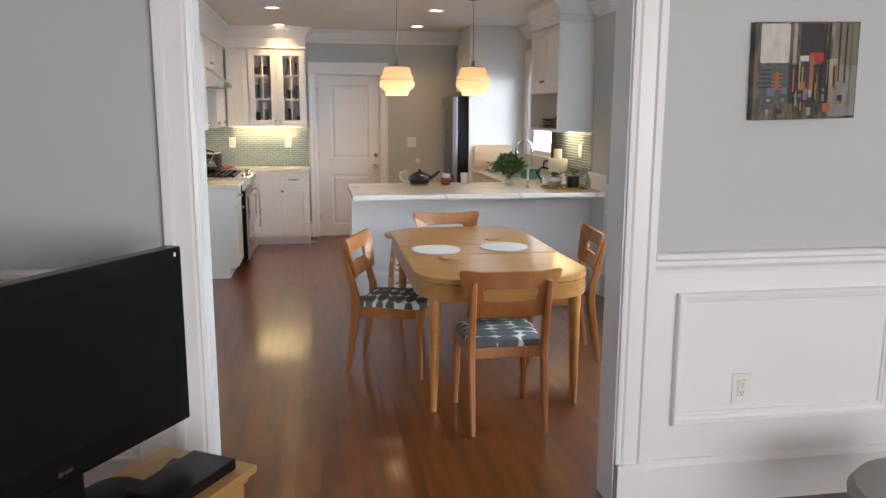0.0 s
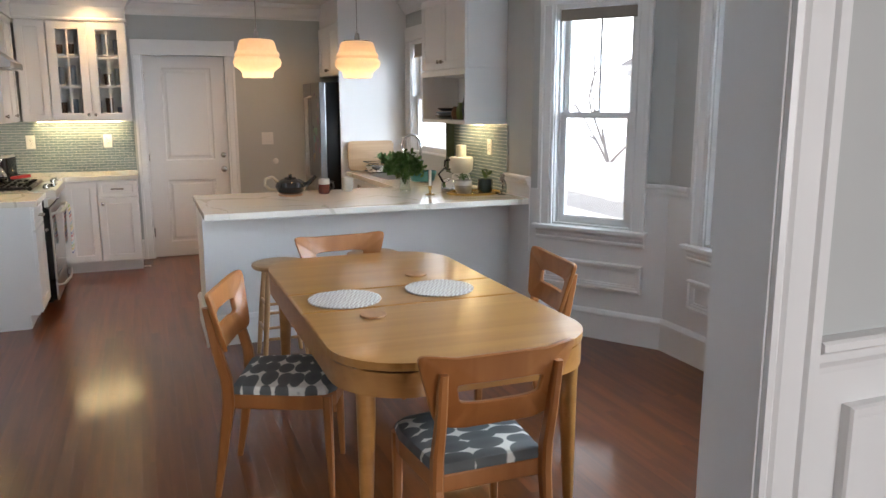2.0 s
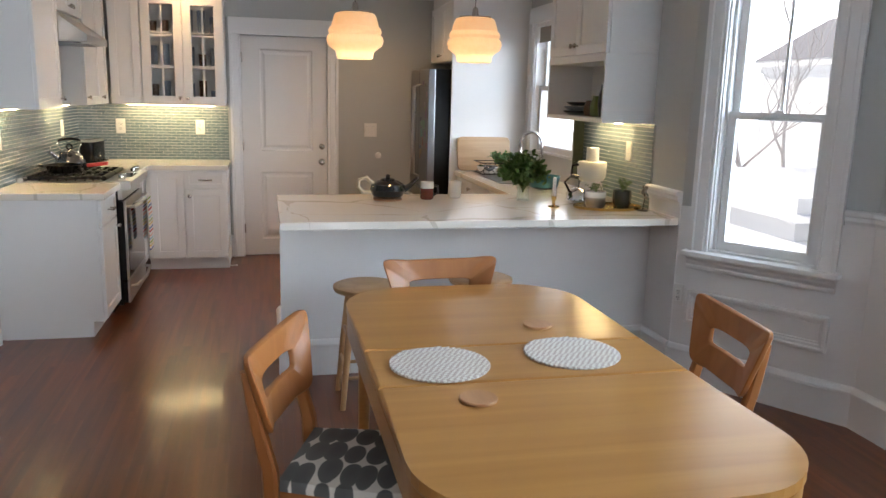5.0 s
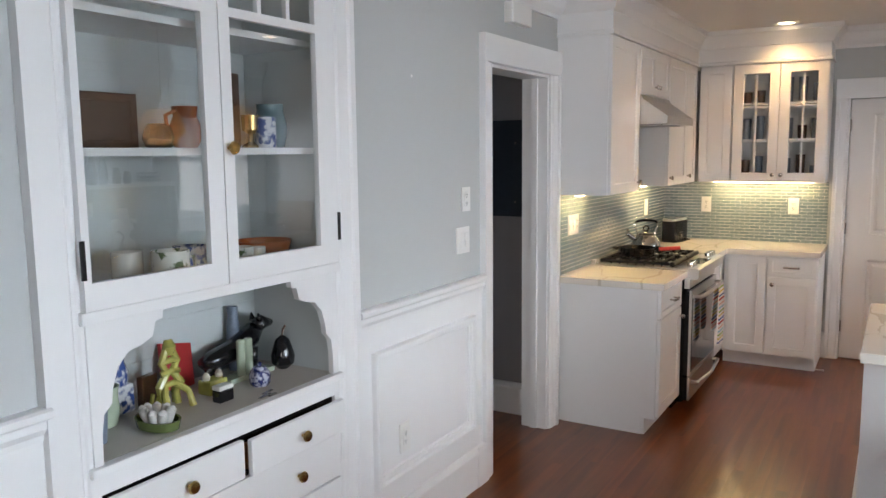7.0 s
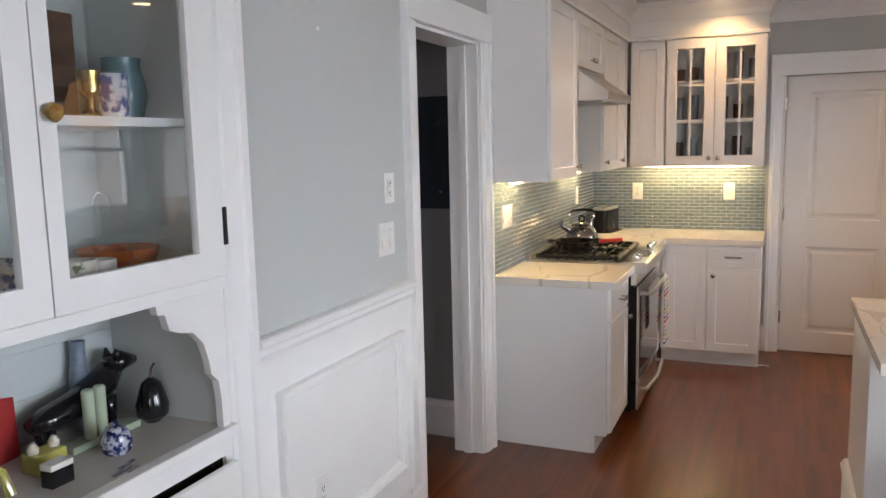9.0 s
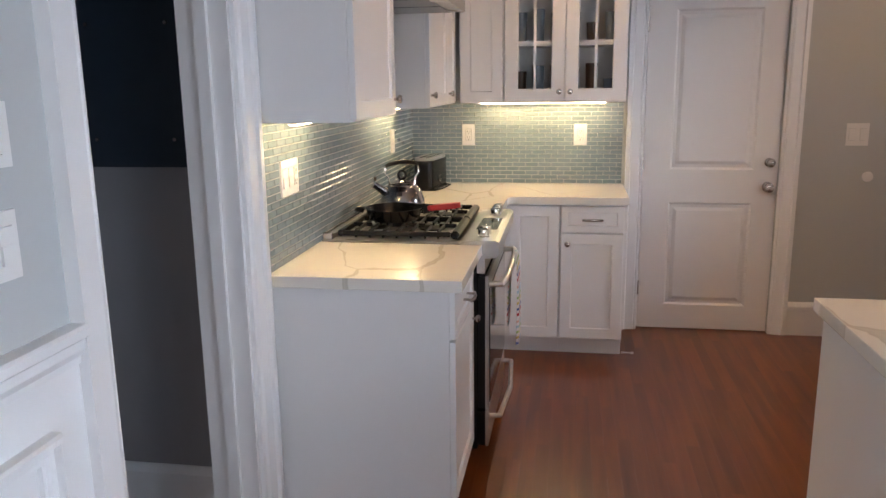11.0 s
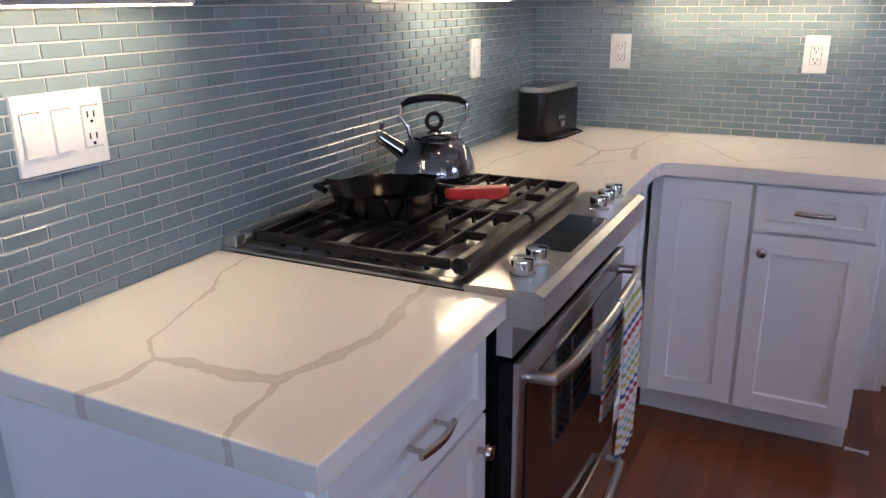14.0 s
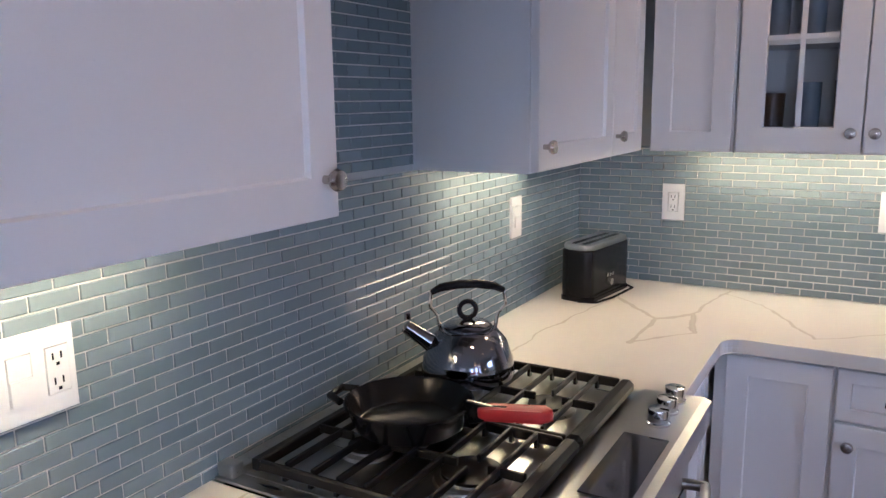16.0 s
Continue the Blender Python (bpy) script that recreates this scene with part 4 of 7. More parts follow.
def chair_fabric():
    m = bpy.data.materials.new("printed_seat_cloth")
    m.use_nodes = True
    n, l = m.node_tree.nodes, m.node_tree.links
    p = n["Principled BSDF"]
    tc, mp = n.new("ShaderNodeTexCoord"), n.new("ShaderNodeMapping")
    mp.inputs["Scale"].default_value = (8.5, 16.0, 0.0)
    l.new(tc.outputs["Object"], mp.inputs[0])
    vor = n.new("ShaderNodeTexVoronoi")
    vor.feature = "F1"
    vor.inputs["Scale"].default_value, vor.inputs["Randomness"].default_value = 1.0, 0.3
    l.new(mp.outputs[0], vor.inputs["Vector"])
    cr = n.new("ShaderNodeValToRGB")
    e = cr.color_ramp.elements
    e[0].position, e[0].color = 0.545, (0.115, 0.12, 0.12, 1)
    e[1].position, e[1].color = 0.585, (0.70, 0.68, 0.63, 1)
    dark = e.new(0.0)
    dark.color = (0.08, 0.084, 0.086, 1)
    l.new(vor.outputs["Distance"], cr.inputs[0])
    l.new(cr.outputs[0], p.inputs["Base Color"])
    p.inputs["Roughness"].default_value = 0.9
    weave, b = n.new("ShaderNodeTexNoise"), n.new("ShaderNodeBump")
    weave.inputs["Scale"].default_value = 400
    l.new(tc.outputs["Object"], weave.inputs["Vector"])
    b.inputs["Strength"].default_value, b.inputs["Distance"].default_value = 0.3, 0.001
    l.new(weave.outputs["Fac"], b.inputs["Height"])
    l.new(b.outputs[0], p.inputs["Normal"])
    return m


CLOTH = chair_fabric()


def chair_back():
    """A bowed board with a dipped top edge and a rounded slot through it."""
    bm = bmesh.new()
    K = 56
    power = lambda v, e: math.copysign(abs(v) ** e, v)
    def at(a, kind, inset, out):
        e = 0.2 if kind == "rim" else 0.3
        u, v = power(math.cos(a), e), power(math.sin(a), e)
        if kind == "rim":
            u, v = u * (1 - 0.018 * inset), v * (1 - 0.035 * inset)
            z = 0.602 + (v + 1) / 2 * (0.232 + 0.026 * abs(u) ** 2.2)
        else:
            u, v = u * 0.6 * (1 + 0.03 * inset), v * (1 + 0.11 * inset)
            z = 0.69 + (v + 1) / 2 * 0.062
        half = 0.192 + 0.07 * (z - 0.602) / 0.232
        return (u * half, -0.242 - (z - 0.6) * 0.17 + 0.045 * u * u + out, z)
    section = [("rim", 0, 0.006), ("rim", 1, 0.0105), ("slot", 1, 0.0105), ("slot", 0, 0.006), ("slot", 0, -0.006), ("slot", 1, -0.0105), ("rim", 1, -0.0105), ("rim", 0, -0.006)]
    rings = [[bm.verts.new(at(2 * math.pi * (k + 0.5) / K, *q)) for k in range(K)] for q in section]
    for r, q in zip(rings, rings[1:] + rings[:1]):
        for k in range(K):
            bm.faces.new((r[k], r[(k + 1) % K], q[(k + 1) % K], q[k]))
    return bm


def dining_chair():
    """Faces +y; its origin is on the floor under the middle of the seat."""
    c = thing("dining_chair", pose(0, 0, 0), "amber wooden dining chair with a printed grey and white seat", "chair", "chairs round the dining table")
    for s in (-1, 1):
        part("front_leg", bar([(s * 0.195, 0.20, 0.0), (s * 0.19, 0.195, 0.2), (s * 0.19, 0.19, 0.43)], [0.022, 0.032, 0.038], [0.022, 0.032, 0.038]), CHAIR, c)
        pts = [(s * 0.188, -0.265, 0.0), (s * 0.188, -0.235, 0.18), (s * 0.188, -0.20, 0.40), (s * 0.188, -0.205, 0.50), (s * 0.188, -0.236, 0.62), (s * 0.19, -0.258, 0.74), (s * 0.19, -0.269, 0.792)]
        part("back_leg", bar(pts, [0.022, 0.03, 0.036, 0.036, 0.032, 0.03, 0.026], [0.024, 0.036, 0.048, 0.046, 0.04, 0.034, 0.028]), CHAIR, c)
    part("backrest", chair_back(), CHAIR, c, "", True)
    seat_out = [(-0.185, -0.19), (0.185, -0.19), (0.212, 0.10), (0.20, 0.185), (0.15, 0.222), (0.0, 0.235), (-0.15, 0.222), (-0.20, 0.185), (-0.212, 0.10)]
    part("seat_frame", prism(seat_out, 0.375, 0.435, bevel=0.006), CHAIR, c)
    bm = bmesh.new()
    rings = []
    for f, z in ((1.0, 0.436), (1.01, 0.45), (0.97, 0.468), (0.85, 0.479), (0.5, 0.486)):
        rings.append([bm.verts.new((x * f, (y - 0.02) * f + 0.02, z)) for x, y in seat_out])
    for r, q in zip(rings, rings[1:]):
        for k in range(9):
            bm.faces.new((r[k], r[(k + 1) % 9], q[(k + 1) % 9], q[k]))
    bm.faces.new(rings[-1]), bm.faces.new(rings[0])
    part("seat", bm, CLOTH, c, "padded seat printed with grey ovals on white", True)
    return c


dining_table()
_ch = dining_chair()
_ch.matrix_world = pose(1.735, 4.495, 0)
copy_thing(_ch, pose(1.275, 5.35, 0, 0, 0, -110))
copy_thing(_ch, pose(2.345, 5.475, 0, 0, 0, 84))
copy_thing(_ch, pose(1.785, 6.17, 0, 0, 0, 184))


def bar_stool():
    s = thing("bar_stool", pose(1.51, 6.93, 0), "round pale wooden counter stool under the overhang", "stool", "stools at the peninsula")
    part("seat", lathe([(0.12, 0.575), (0.165, 0.582), (0.172, 0.595), (0.17, 0.606), (0.155, 0.612), (0.05, 0.606)], 36), STOOL, s, "", True)
    feet = [(math.cos(a) * 0.19, math.sin(a) * 0.19) for a in (radians(45 + 90 * k) for k in range(4))]
    for x, y in feet:
        part("leg", tube([(x, y, 0), (x * 0.8, y * 0.8, 0.3), (x * 0.62, y * 0.62, 0.58)], [0.013, 0.018, 0.015], 12), STOOL, s, "", True)
    for k in range(4):
        for z, f in ((0.16 + 0.05 * (k % 2), 0.9), (0.32 + 0.05 * (k % 2), 0.79)):
            a, b = feet[k], feet[(k + 1) % 4]
            part("stretcher", tube([(a[0] * f, a[1] * f, z), (b[0] * f, b[1] * f, z)], 0.009, 8), STOOL, s, "", True)
    return s


_st = bar_stool()
copy_thing(_st, pose(2.13, 7.02, 0, 0, 0, 20))

# ---- range and what stands on it ----
RANGE = thing("range", LEFT(8.718), "stainless steel slide-in gas range with cast-iron grates", "stove")
W = 0.757
part("body", boxes((0.0, W, -0.63, -0.004, 0.06, 0.895), (0.03, W - 0.03, -0.56, -0.02, 0.0, 0.06)), BLACK, RANGE, "black range side")
part("cooktop", boxes((-0.004, W + 0.004, -0.565, -0.01, 0.9152, 0.921), bevel=0.002), STEEL, RANGE)
part("burner_pan", boxes((0.03, W - 0.03, -0.545, -0.05, 0.9212, 0.9225)), STEEL, RANGE, "polished steel burner well")
_cp = bmesh.new()
_pf = [(-0.566, 0.9155), (-0.566, 0.926), (-0.70, 0.931), (-0.716, 0.924), (-0.716, 0.872), (-0.70, 0.862), (-0.62, 0.862)]
_a = [_cp.verts.new((-0.002, y, z)) for y, z in _pf]
_b = [_cp.verts.new((W + 0.002, y, z)) for y, z in _pf]
for _i in range(7):
    _cp.faces.new((_a[_i], _a[(_i + 1) % 7], _b[(_i + 1) % 7], _b[_i]))
_cp.faces.new(_a), _cp.faces.new(_b)
part("control_panel", _cp, STEEL, RANGE)
part("display", boxes((0.235, 0.50, -0.688, -0.60, 0.9295, 0.9325), bevel=0.001), BLACKGLASS, RANGE, "black glass display")
for _x in (0.075, 0.15, 0.575, 0.642, 0.71):
    _k = part("control_knob", lathe([(0.024, 0), (0.024, 0.005), (0.021, 0.007), (0.022, 0.03), (0.021, 0.033), (0.002, 0.0335)], 28, at=(_x, -0.648, 0.929)), CHROME, RANGE, "round chrome burner knob", True)
    part("pointer", boxes((_x - 0.0015, _x + 0.0015, -0.668, -0.65, 0.9626, 0.9634)), BLACK, _k)
part("front_trim", boxes((0.0, W, -0.66, -0.63, 0.80, 0.862)), STEEL, RANGE)
_od = part("oven_door", boxes((0.0, W, -0.675, -0.662, 0.235, 0.79), bevel=0.004), STEEL, RANGE)
part("door_liner", boxes((0.002, W - 0.002, -0.6618, -0.632, 0.238, 0.787)), BLACK, _od, "black enamel door edge")
part("oven_window", boxes((0.03, W - 0.03, -0.679, -0.6745, 0.255, 0.735), bevel=0.001), BLACKGLASS, _od, "dark oven window")
part("handle", tube([(0.05, -0.672, 0.745), (0.05, -0.722, 0.748), (0.12, -0.734, 0.75), (W / 2, -0.74, 0.75), (W - 0.12, -0.734, 0.75), (W - 0.05, -0.722, 0.748), (W - 0.05, -0.672, 0.745)], 0.0125, 12), STEEL, _od, "brushed steel oven handle", True)
_dr = part("warming_drawer", boxes((0.0, W, -0.675, -0.662, 0.075, 0.228), bevel=0.004), STEEL, RANGE)
part("drawer_liner", boxes((0.002, W - 0.002, -0.6618, -0.632, 0.078, 0.225)), BLACK, _dr, "black enamel drawer edge")
part("handle", tube([(0.05, -0.672, 0.185), (0.06, -0.715, 0.187), (W / 2, -0.735, 0.18), (W - 0.06, -0.715, 0.187), (W - 0.05, -0.672, 0.185)], 0.011, 12), STEEL, _dr, "", True)
for _x in (0.0, W - 0.03):
    part("corner_cap", boxes((_x, _x + 0.03, -0.05, -0.012, 0.921, 0.948), bevel=0.006), STEEL, RANGE)
part("rear_vent", boxes((0.03, W - 0.03, -0.048, -0.012, 0.921, 0.935), *[(0.06 + 0.05 * k, 0.095 + 0.05 * k, -0.044, -0.02, 0.935, 0.9365) for k in range(13)]), STEEL, RANGE)
for _x0, _x1 in ((0.03, 0.377), (0.380, 0.727)):
    bm = bmesh.new()
    box(bm, _x0, _x1, -0.556, -0.522, 0.926, 0.957, bevel=0.009, seg=1)
    box(bm, _x0, _x1, -0.085, -0.066, 0.932, 0.955, bevel=0.003, seg=1)
    for x0, x1 in ((_x0, _x0 + 0.011), (_x1 - 0.011, _x1)):
        box(bm, x0, x1, -0.522, -0.085, 0.934, 0.955, bevel=0.003, seg=1)
    _xm = (_x0 + _x1) / 2
    for k, y in enumerate((-0.472, -0.42, -0.362, -0.305, -0.25, -0.195, -0.138)):
        for x0, x1 in ((_x0 + 0.011, _xm - 0.022), (_xm + 0.022, _x1 - 0.011)) if k in (1, 5) else ((_x0 + 0.011, _x1 - 0.011),):
            box(bm, x0, x1, y - 0.0035, y + 0.0035, 0.944, 0.9585, bevel=0.0015, seg=1)
        for x in (_x0 + 0.004, _x1 - 0.016):
            box(bm, x, x + 0.012, y - 0.0035, y + 0.0035, 0.926, 0.944)
    for y0, y1 in ((-0.522, -0.45), (-0.39, -0.225), (-0.165, -0.085)):
        box(bm, _xm - 0.004, _xm + 0.004, y0, y1, 0.940, 0.957, bevel=0.0015, seg=1)
    part("grate", bm, IRON, RANGE, "black cast-iron grate")
for _x, _y, _r in ((0.203, -0.42, 0.056), (0.203, -0.195, 0.036), (0.553, -0.42, 0.044), (0.553, -0.195, 0.05)):
    _bn = part("burner", lathe([(_r + 0.014, 0.9225), (_r + 0.012, 0.929), (_r, 0.931), (_r * 0.97, 0.9345)], 28, at=(_x, _y, 0)), STEEL, RANGE, "", True)
    part("burner_cap", lathe([(_r * 0.96, 0.9346), (_r, 0.937), (_r * 0.98, 0.941), (_r * 0.3, 0.9425)], 28, at=(_x, _y, 0)), IRON, _bn, "black burner cap", True)

# skillet
SK = thing("skillet", pose(-0.345, 8.997, 0.9586, 0, 0, 8) @ Matrix.Scale(0.95, 4), "black cast-iron skillet with a red handle cover", "pan")
part("pan_body", lathe([(0.002, 0.0), (0.104, 0.0), (0.11, 0.004), (0.129, 0.05), (0.133, 0.055), (0.129, 0.057), (0.124, 0.05), (0.107, 0.010), (0.103, 0.007), (0.002, 0.007)], 48, cap=False), SEASONED, SK, "", True)
part("handle", bar([(0, 0, 0), (0, 0, 0.05), (0, 0, 0.13)], [0.05, 0.03, 0.026], [0.012, 0.014, 0.012]), SEASONED, SK).matrix_local = pose(0.128, 0, 0.046, 0, 85)
part("helper_handle", tube([(-0.136, -0.04, 0.045), (-0.168, -0.025, 0.05), (-0.168, 0.025, 0.05), (-0.136, 0.04, 0.045)], 0.008, 8), SEASONED, SK, "", True)
RED = material("red_silicone", (0.42, 0.022, 0.022), 0.45, var=0.08, scale=40, bump=0.3, bump_scale=150)
part("handle_cover", moved(prism(rounded(0.0, 0.15, -0.018, 0.018, 0.0175, 6), -0.012, 0.012, bevel=0.007), pose(0.148, 0, 0.05, 0, -5)), RED, SK, "red quilted handle cover", True)

# kettle
KT = thing("kettle", pose(-0.373, 9.292, 0.9586, 0, 0, -145), "polished dark steel whistling kettle on the range", "kettle")
KET = material("polished_dark_steel", (0.30, 0.30, 0.32), 0.10, 1.0, var=0.04)
part("kettle_body", lathe([(0.09, 0), (0.103, 0.004), (0.106, 0.014), (0.102, 0.045), (0.088, 0.085), (0.068, 0.108), (0.05, 0.116)], 44), KET, KT, "", True)
part("lid", lathe([(0.054, 0.114), (0.055, 0.119), (0.045, 0.127), (0.012, 0.132)], 36), KET, KT, "", True)
part("lid_knob", moved(tube([(0.019 * math.cos(a), 0, 0.019 * math.sin(a)) for a in (2 * math.pi * k / 16 for k in range(17))], 0.006, 8), pose(0, 0, 0.155)), BLACK, KT, "black ring lid knob", True)
part("spout", tube([(0.075, 0, 0.075), (0.11, 0, 0.10), (0.14, 0, 0.122)], [0.022, 0.018, 0.016], 16), KET, KT, "", True)
part("whistle_lever", boxes((0.128, 0.14, -0.006, 0.006, 0.137, 0.155), bevel=0.002), KET, KT)
for _s in (-1, 1):
    part("handle_bracket", tube([(_s * 0.062, 0, 0.108), (_s * 0.068, 0, 0.145), (_s * 0.085, 0, 0.165), (_s * 0.082, 0, 0.195), (_s * 0.07, 0, 0.205)], 0.0045, 8), CHROME, KT, "chrome bracket", True)
part("handle", tube([(-0.082, 0, 0.197), (-0.06, 0, 0.208), (-0.02, 0, 0.214), (0.02, 0, 0.214), (0.06, 0, 0.208), (0.082, 0, 0.197)], [0.008, 0.012, 0.013, 0.013, 0.012, 0.008], 12, flat=0.8), BLACK, KT, "black moulded handle", True)

# toaster
TS = thing("toaster", pose(-0.425, 10.325, 0.9155, 0, 0, -8), "black long-slot toaster with a steel top", "toaster")
part("toaster_body", moved(prism(rounded(-0.058, 0.058, -0.15, 0.15, 0.03, 5), 0.012, 0.172, bevel=0.008), pose(0, 0, 0)), BLACK, TS, "", True)
part("top_plate", prism(rounded(-0.054, 0.054, -0.146, 0.146, 0.028, 5), 0.172, 0.19, bevel=0.006), STEEL, TS, "brushed steel toaster top", True)
for _x in (-0.018, 0.018):
    part("slot", boxes((_x - 0.008, _x + 0.008, -0.125, 0.125, 0.1895, 0.1912)), BLACK, TS)
part("base", prism(rounded(-0.06, 0.06, -0.152, 0.152, 0.03, 5), 0.0, 0.012), BLACK, TS)
for _k in range(3):
    part("button", moved(lathe([(0.007, 0), (0.007, 0.004)], 12), pose(0.058, -0.03 + 0.02 * _k, 0.075, 0, 90)), NICKEL, TS)
part("dial", moved(lathe([(0.013, 0), (0.012, 0.01)], 18), pose(0.058, -0.01, 0.05, 0, 90)), NICKEL, TS, "round dial", True)
part("power_cord", tube([(0.03, 0.16, 0.006), (0.085, 0.12, 0.005), (0.09, -0.05, 0.005), (0.075, -0.14, 0.005), (0.02, -0.165, 0.005)], 0.004, 8), BLACK, TS, "", True)


# striped dish towel over the oven handle
def towel_material():
    m = bpy.data.materials.new("striped_towel_cloth")
    m.use_nodes = True
    n, l = m.node_tree.nodes, m.node_tree.links
    p = n["Principled BSDF"]
    tc, sx = n.new("ShaderNodeTexCoord"), n.new("ShaderNodeSeparateXYZ")
    l.new(tc.outputs["Object"], sx.inputs[0])
    mul, fr = n.new("ShaderNodeMath"), n.new("ShaderNodeMath")
    mul.operation, fr.operation = "MULTIPLY", "FRACT"
    mul.inputs[1].default_value = 6.2
    l.new(sx.outputs["Z"], mul.inputs[0])
    l.new(mul.outputs[0], fr.inputs[0])
    cr = n.new("ShaderNodeValToRGB")
    cr.color_ramp.interpolation = "CONSTANT"
    white = (0.74, 0.72, 0.72, 1)
    stops = [(0.0, white), (0.07, (0.45, 0.05, 0.06, 1)), (0.15, white), (0.23, (0.06, 0.12, 0.32, 1)), (0.30, white), (0.40, (0.62, 0.48, 0.12, 1)), (0.47, white), (0.56, (0.30, 0.44, 0.12, 1)), (0.63, white), (0.72, (0.30, 0.52, 0.62, 1)), (0.79, white), (0.88, (0.68, 0.40, 0.30, 1)), (0.94, white)]
    e = cr.color_ramp.elements
    e[0].position, e[0].color = stops[0]
    e[1].position, e[1].color = stops[1]
    for pos, col in stops[2:]:
        e.new(pos).color = col
    l.new(fr.outputs[0], cr.inputs[0])
    l.new(cr.outputs[0], p.inputs["Base Color"])
    p.inputs["Roughness"].default_value = 0.95
    return m


def towel():
    bm = bmesh.new()
    rows = [(-0.755, 0.36), (-0.757, 0.5), (-0.757, 0.62), (-0.756, 0.72), (-0.752, 0.758), (-0.74, 0.7665), (-0.728, 0.758), (-0.722, 0.70), (-0.718, 0.60), (-0.715, 0.45)]
    N = 18
    grid = []
    for j, (y, z) in enumerate(rows):
        r = []
        for i in range(N + 1):
            u = i / N
            amp = 0.010 * min(1, abs(z - 0.765) / 0.2)
            s = -1 if j < 5 else 1
            r.append(bm.verts.new((0.44 + 0.165 * u, y + s * abs(amp * math.sin(u * 13 + j * 0.25)) * (1 if s < 0 else 0.4), z - 0.012 * math.sin(u * 3))))
        grid.append(r)
    for a, b in zip(grid, grid[1:]):
        for i in range(N):
            bm.faces.new((a[i], a[i + 1], b[i + 1], b[i]))
    bmesh.ops.recalc_face_normals(bm, faces=bm.faces)
    bmesh.ops.solidify(bm, geom=bm.faces[:], thickness=0.003)
    ob = part("dish_towel", bm, towel_material(), None, "", True)
    ob.matrix_world = LEFT(8.718)
    return tagged(ob, "white dish towel with coloured stripes over the oven handle", "towel")


towel()


# ---- plates, outlets, ceiling fittings, under-cabinet lights ----
def outlet(name, m, x0, x1, z0, z1, gangs, label, out=0.0):
    o = thing(name, m, label, "switch" if "switch" in name else "outlet")
    n, cz = len(gangs), (z0 + z1) / 2
    cs = [x0 + (x1 - x0) * (i + 0.5) / n for i in range(n)]
    hw, hh, f = 0.0178, 0.0348, -out - 0.007
    bars = [(x0, x1, f, -out, z0, cz - hh), (x0, x1, f, -out, cz + hh, z1), (x0, cs[0] - hw, f, -out, cz - hh, cz + hh), (cs[-1] + hw, x1, f, -out, cz - hh, cz + hh)]
    bars += [(a + hw, b - hw, f, -out, cz - hh, cz + hh) for a, b in zip(cs, cs[1:])]
    part("plate", boxes(*bars), WHITEPLASTIC, o)
    for g, cx in zip(gangs, cs):
        if g == "s":
            part("rocker", boxes((cx - 0.0162, cx + 0.0162, f - 0.0045, -out, cz - 0.0332, cz + 0.001), (cx - 0.0162, cx + 0.0162, f - 0.0015, -out, cz + 0.001, cz + 0.0332)), WHITEPLASTIC, o)
        else:
            r = part("receptacle", boxes((cx - 0.0162, cx + 0.0162, f - 0.002, -out, cz - 0.0332, cz + 0.0332)), WHITEPLASTIC, o)
            for dz in (-0.017, 0.019):
                q = f - 0.0026
                part("slots", boxes((cx - 0.008, cx - 0.0055, q, q + 0.0005, cz + dz - 0.004, cz + dz + 0.006), (cx + 0.0045, cx + 0.007, q, q + 0.0005, cz + dz - 0.004, cz + dz + 0.006), (cx - 0.0025, cx + 0.0025, q, q + 0.0005, cz + dz - 0.013, cz + dz - 0.0085)), BLACK, r)
    return o


KW = pose(XL, 0, 0, 0, 0, 90)
outlet("wall_outlet", KW, 8.304, 8.468, 1.15, 1.273, "sso", "white switch and outlet plate on glass tile", 0.009)
outlet("wall_switch", KW, 9.955, 10.03, 1.152, 1.28, "s", "white switch plate on glass tile", 0.009)
outlet("wall_outlet", pose(0, YB, 0), -0.268, -0.19, 1.148, 1.276, "o", "white outlet plate on glass tile", 0.009)
outlet("wall_outlet", pose(0, YB, 0), 0.41, 0.488, 1.148, 1.276, "o", "white outlet plate on glass tile", 0.009)
outlet("wall_switch", pose(0, YB, 0), 1.948, 2.068, 1.145, 1.272, "ss", "white double switch plate beside the kitchen door")
outlet("wall_switch", KW, 6.972, 7.05, 1.392, 1.505, "o", "white dimmer plate on the grey wall")
outlet("wall_switch", KW, 6.92, 7.04, 1.195, 1.318, "ss", "white double switch plate on the grey wall")
outlet("wall_outlet", KW, 6.41, 6.485, 0.41, 0.535, "o", "white outlet inside a wainscot panel", 0.009)
outlet("wall_outlet", pose(0, YO, 0), 2.464, 2.548, 0.43, 0.557, "o", "white outlet inside a wainscot panel", 0.009)
outlet("wall_outlet", pose(XR, 0, 0, 0, 0, -90), -7.70, -7.63, 1.18, 1.30, "o", "white outlet plate on glass tile", 0.009)
outlet("wall_outlet", BAY1, 0.0, 0.06, 0.43, 0.55, "o", "white outlet low on the bay wainscot", 0.009)
SPK = thing("wall_patch", KW, "small dab of white filler on the grey wall", "wall patch")
part("filler", moved(lathe([(0.007, 0.0), (0.006, 0.0012), (0.002, 0.0016)], 14), pose(6.562, 0, 1.984, 90)), WHITEPLASTIC, SPK)
DS = thing("door_bumper", pose(2.085, YB, 0.967), "round white door bumper on the wall", "door bumper")
part("bumper", moved(lathe([(0.03, 0), (0.028, 0.012), (0.01, 0.016)], 20), pose(0, 0, 0, 90)), WHITEPLASTIC, DS, "", True)
SD = thing("spring_door_stop", pose(0.697, 10.035, 0.035), "thin white door stop fixed low on the cabinet end", "door stop")
